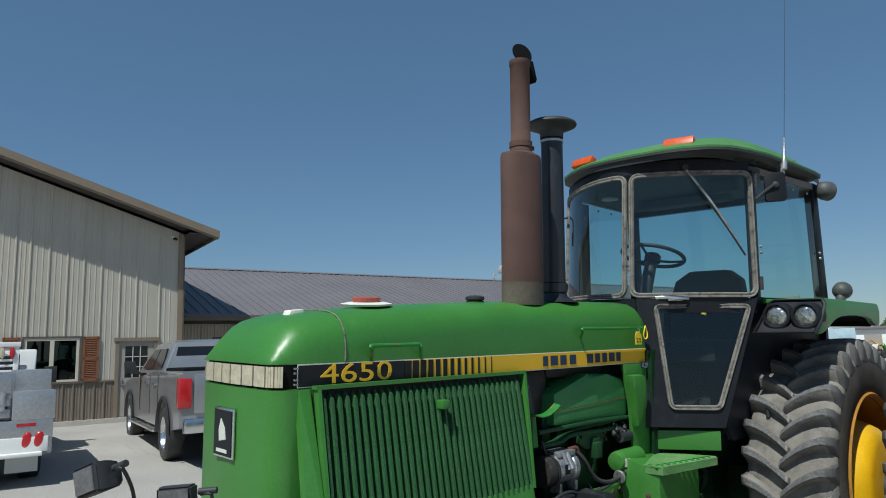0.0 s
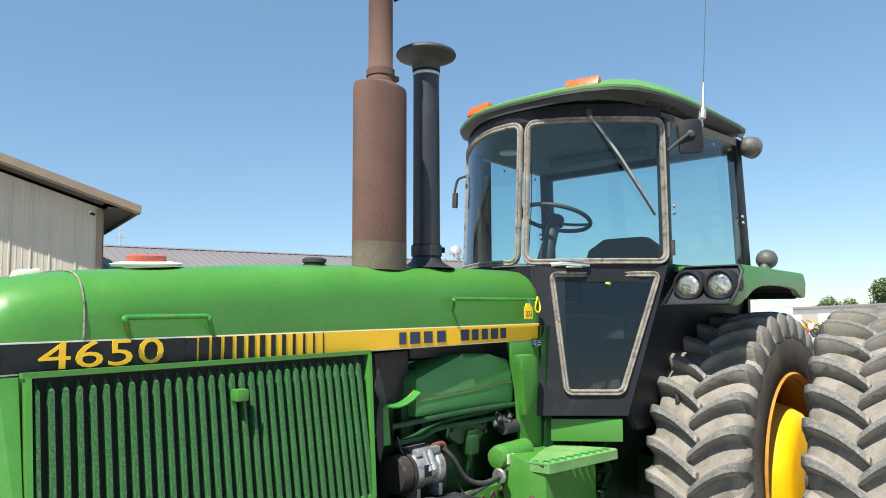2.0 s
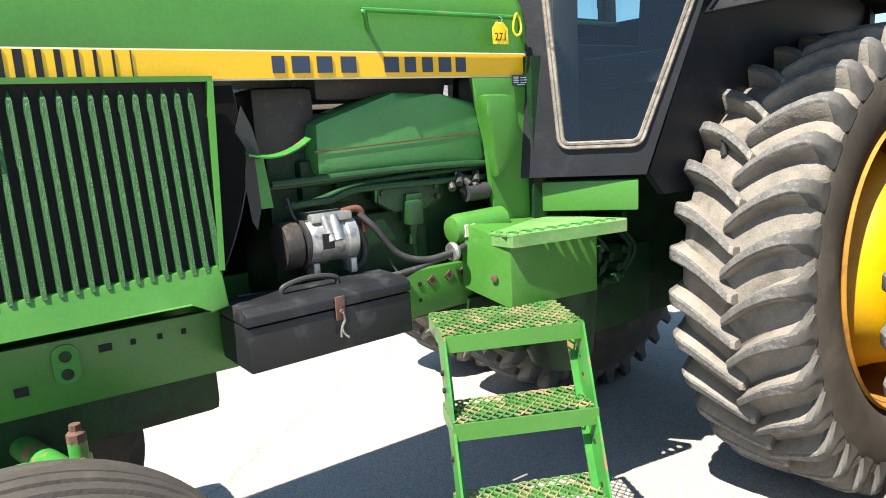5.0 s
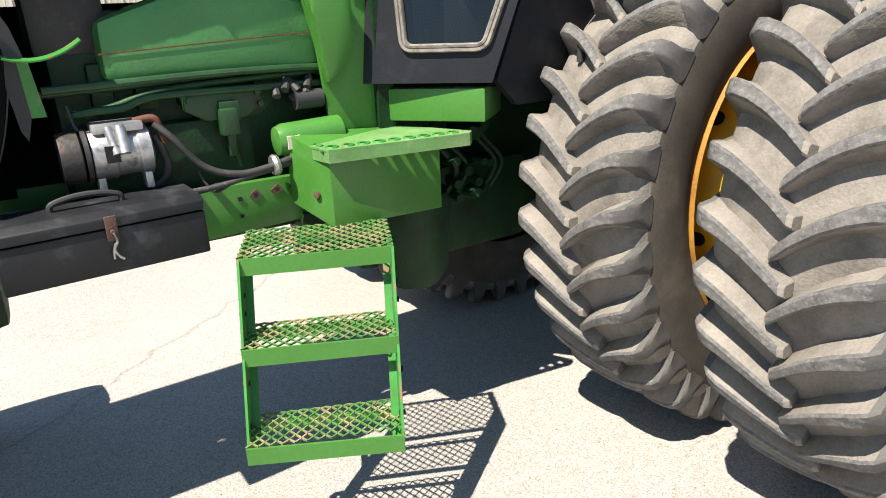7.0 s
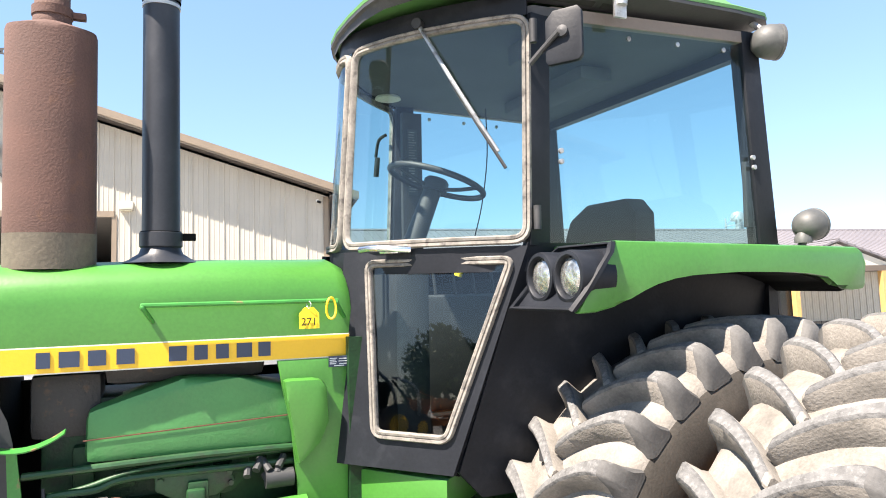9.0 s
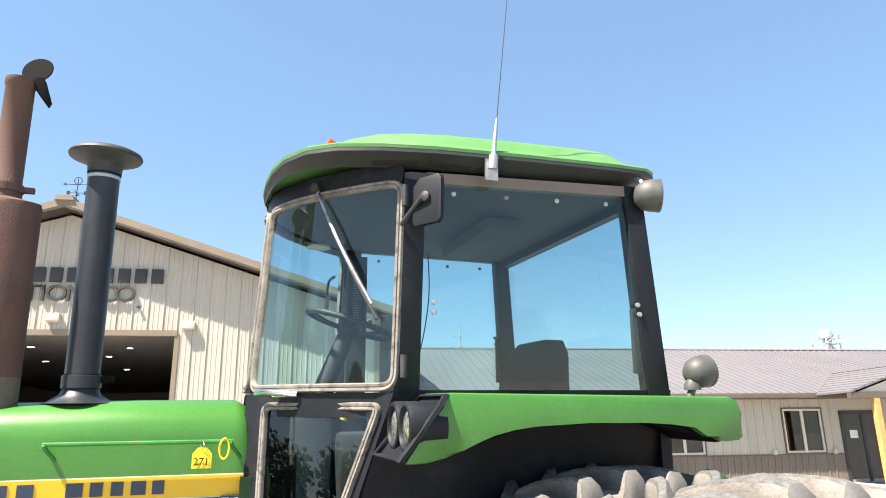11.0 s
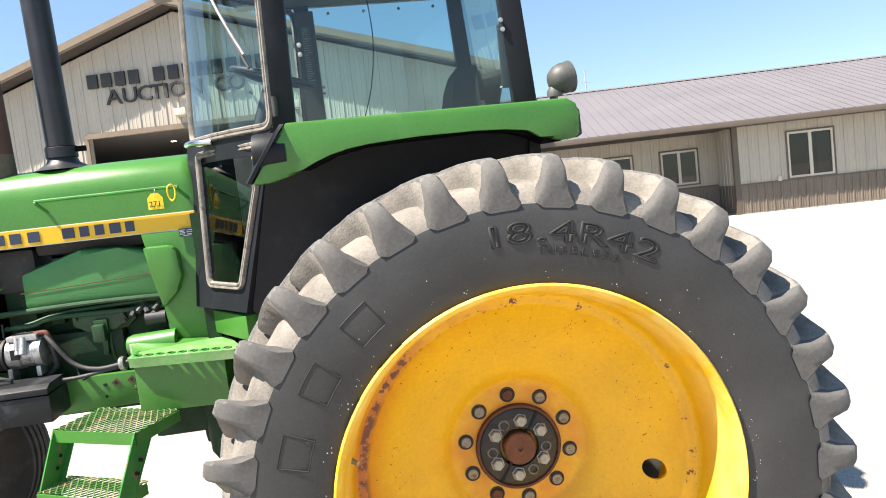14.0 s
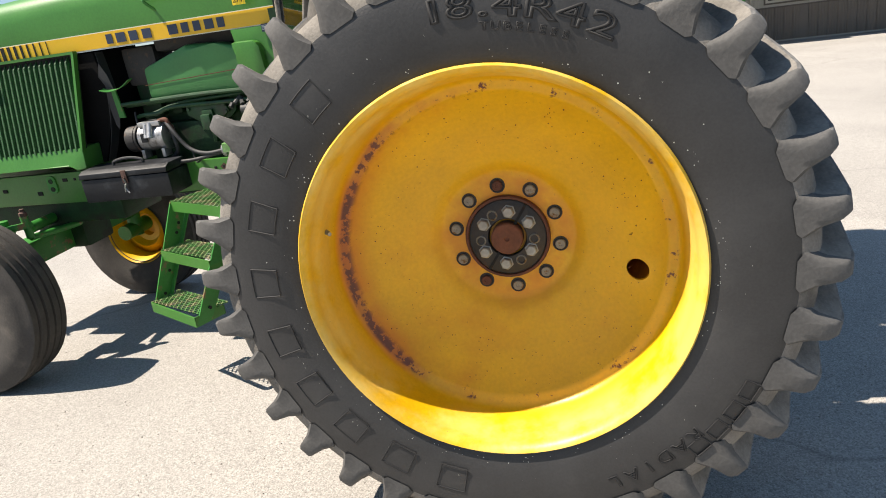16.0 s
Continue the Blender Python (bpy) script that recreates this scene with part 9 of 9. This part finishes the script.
def tree(at, h, w, seed, label="leafy green tree beyond the yard"):
    r = random.Random(seed)
    t = thing("tree", label, "tree", "trees beyond the yard", at=at)
    bm = B()
    tube(bm, [(0, 0, 0), (0.05 * w, 0.02 * w, h * 0.25), (-0.02 * w, 0.05 * w, h * 0.55), (0.04 * w, 0, h * 0.85)], 0.03 * h, 8)
    for k in range(6):
        a, z = r.random() * 6.28, h * r.uniform(0.25, 0.6)
        tube(bm, [(0, 0, z), (w * 0.2 * math.cos(a), w * 0.2 * math.sin(a), z + h * 0.12), (w * 0.38 * math.cos(a), w * 0.38 * math.sin(a), z + h * 0.2)], 0.012 * h, 6)
    part("trunk", bm, BARK, t)
    vs, fs = [], []
    blobs = [(r.uniform(-0.34, 0.34) * w, r.uniform(-0.34, 0.34) * w, h * r.uniform(0.3, 0.86), r.uniform(0.13, 0.24) * w) for _ in range(20)]
    for bx, by, bz, br in blobs:
        for _ in range(260):
            d = Vector((r.gauss(0, 1), r.gauss(0, 1), r.gauss(0, 0.8))).normalized() * br * r.uniform(0.55, 1.15)
            c = Vector((bx, by, bz)) + d
            n = Vector((r.gauss(0, 1), r.gauss(0, 1), r.gauss(0, 1))).normalized()
            u = n.orthogonal().normalized()
            v = n.cross(u)
            s_ = r.uniform(0.018, 0.042) * w
            i = len(vs)
            vs += [c - u * s_, c + v * s_ * 0.6, c + u * s_, c - v * s_ * 0.6]
            fs.append((i, i + 1, i + 2, i + 3))
    me = bpy.data.meshes.new("crown")
    me.from_pydata([tuple(v) for v in vs], [], fs)
    me.materials.append(LEAF)
    c = new("crown", me)
    c.parent = t
    tagged(c, "crown of many small leaves", kind="stuff")
    return t


for k, (x, y, h, w) in enumerate(((118, 16.5, 6.6, 6.8), (121, 24.5, 4.6, 5.5), (122, 27.5, 4.2, 3.2), (116, 15, 7.2, 7.5), (118, 11, 7.6, 8), (120, 6, 6.6, 8), (122, 0, 7.4, 9), (150, 46, 3.4, 5), (-58, -18, 8.5, 9), (-62, -6, 7.5, 10), (-56, -34, 9, 10), (-46, -46, 8, 9), (-60, 4, 8, 9))):
    tree((x, y, rise(y)), h, w, 40 + k)
# low far woods along the horizon
vs, fs = [], []
r = random.Random(5)
for k in range(2600):
    a = r.uniform(-0.75, 0.75)
    d = r.uniform(560, 640)
    z = r.uniform(0, 4.6) * (0.65 + 0.35 * math.sin(a * 23) * math.sin(a * 61 + 1))
    c = Vector((d * math.cos(a), d * math.sin(a) + 60, max(z, 0.4)))
    s_ = r.uniform(1.2, 3.2)
    i = len(vs)
    vs += [c + Vector((0, -s_ * 1.6, -0.4)), c + Vector((0, 0, -s_ * 0.6)), c + Vector((0.4, s_ * 1.6, 0.1)), c + Vector((0, r.uniform(-0.5, 0.5), s_ * 0.7))]
    fs.append((i, i + 1, i + 2, i + 3))
me = bpy.data.meshes.new("far_woods")
me.from_pydata([tuple(v) for v in vs], [], fs)
me.materials.append(LEAF)
tagged(new("far_woods", me), "low line of far green woods on the horizon", "woods", kind="stuff")
mill = thing("wind_turbine", "far white wind turbine above the trees", "wind turbine", at=(420, 80, BASE))
bm = B()
cyl(bm, (0, 0, 0), (0, 0, 14), 0.35, 0.2, n=10)
part("tower", bm, WHITE_PAINT, mill)
for k in range(3):
    a = 0.5 + k * 2.094
    bm = B()
    prism(bm, [(-0.4, -0.25 * math.sin(a), 14 + 0.25 * math.cos(a)), (-0.4, 6 * math.cos(a), 14 + 6 * math.sin(a)), (-0.4, 0.25 * math.sin(a), 14 - 0.25 * math.cos(a))], (0.1, 0, 0))
    part("blade", bm, WHITE_PAINT, mill)
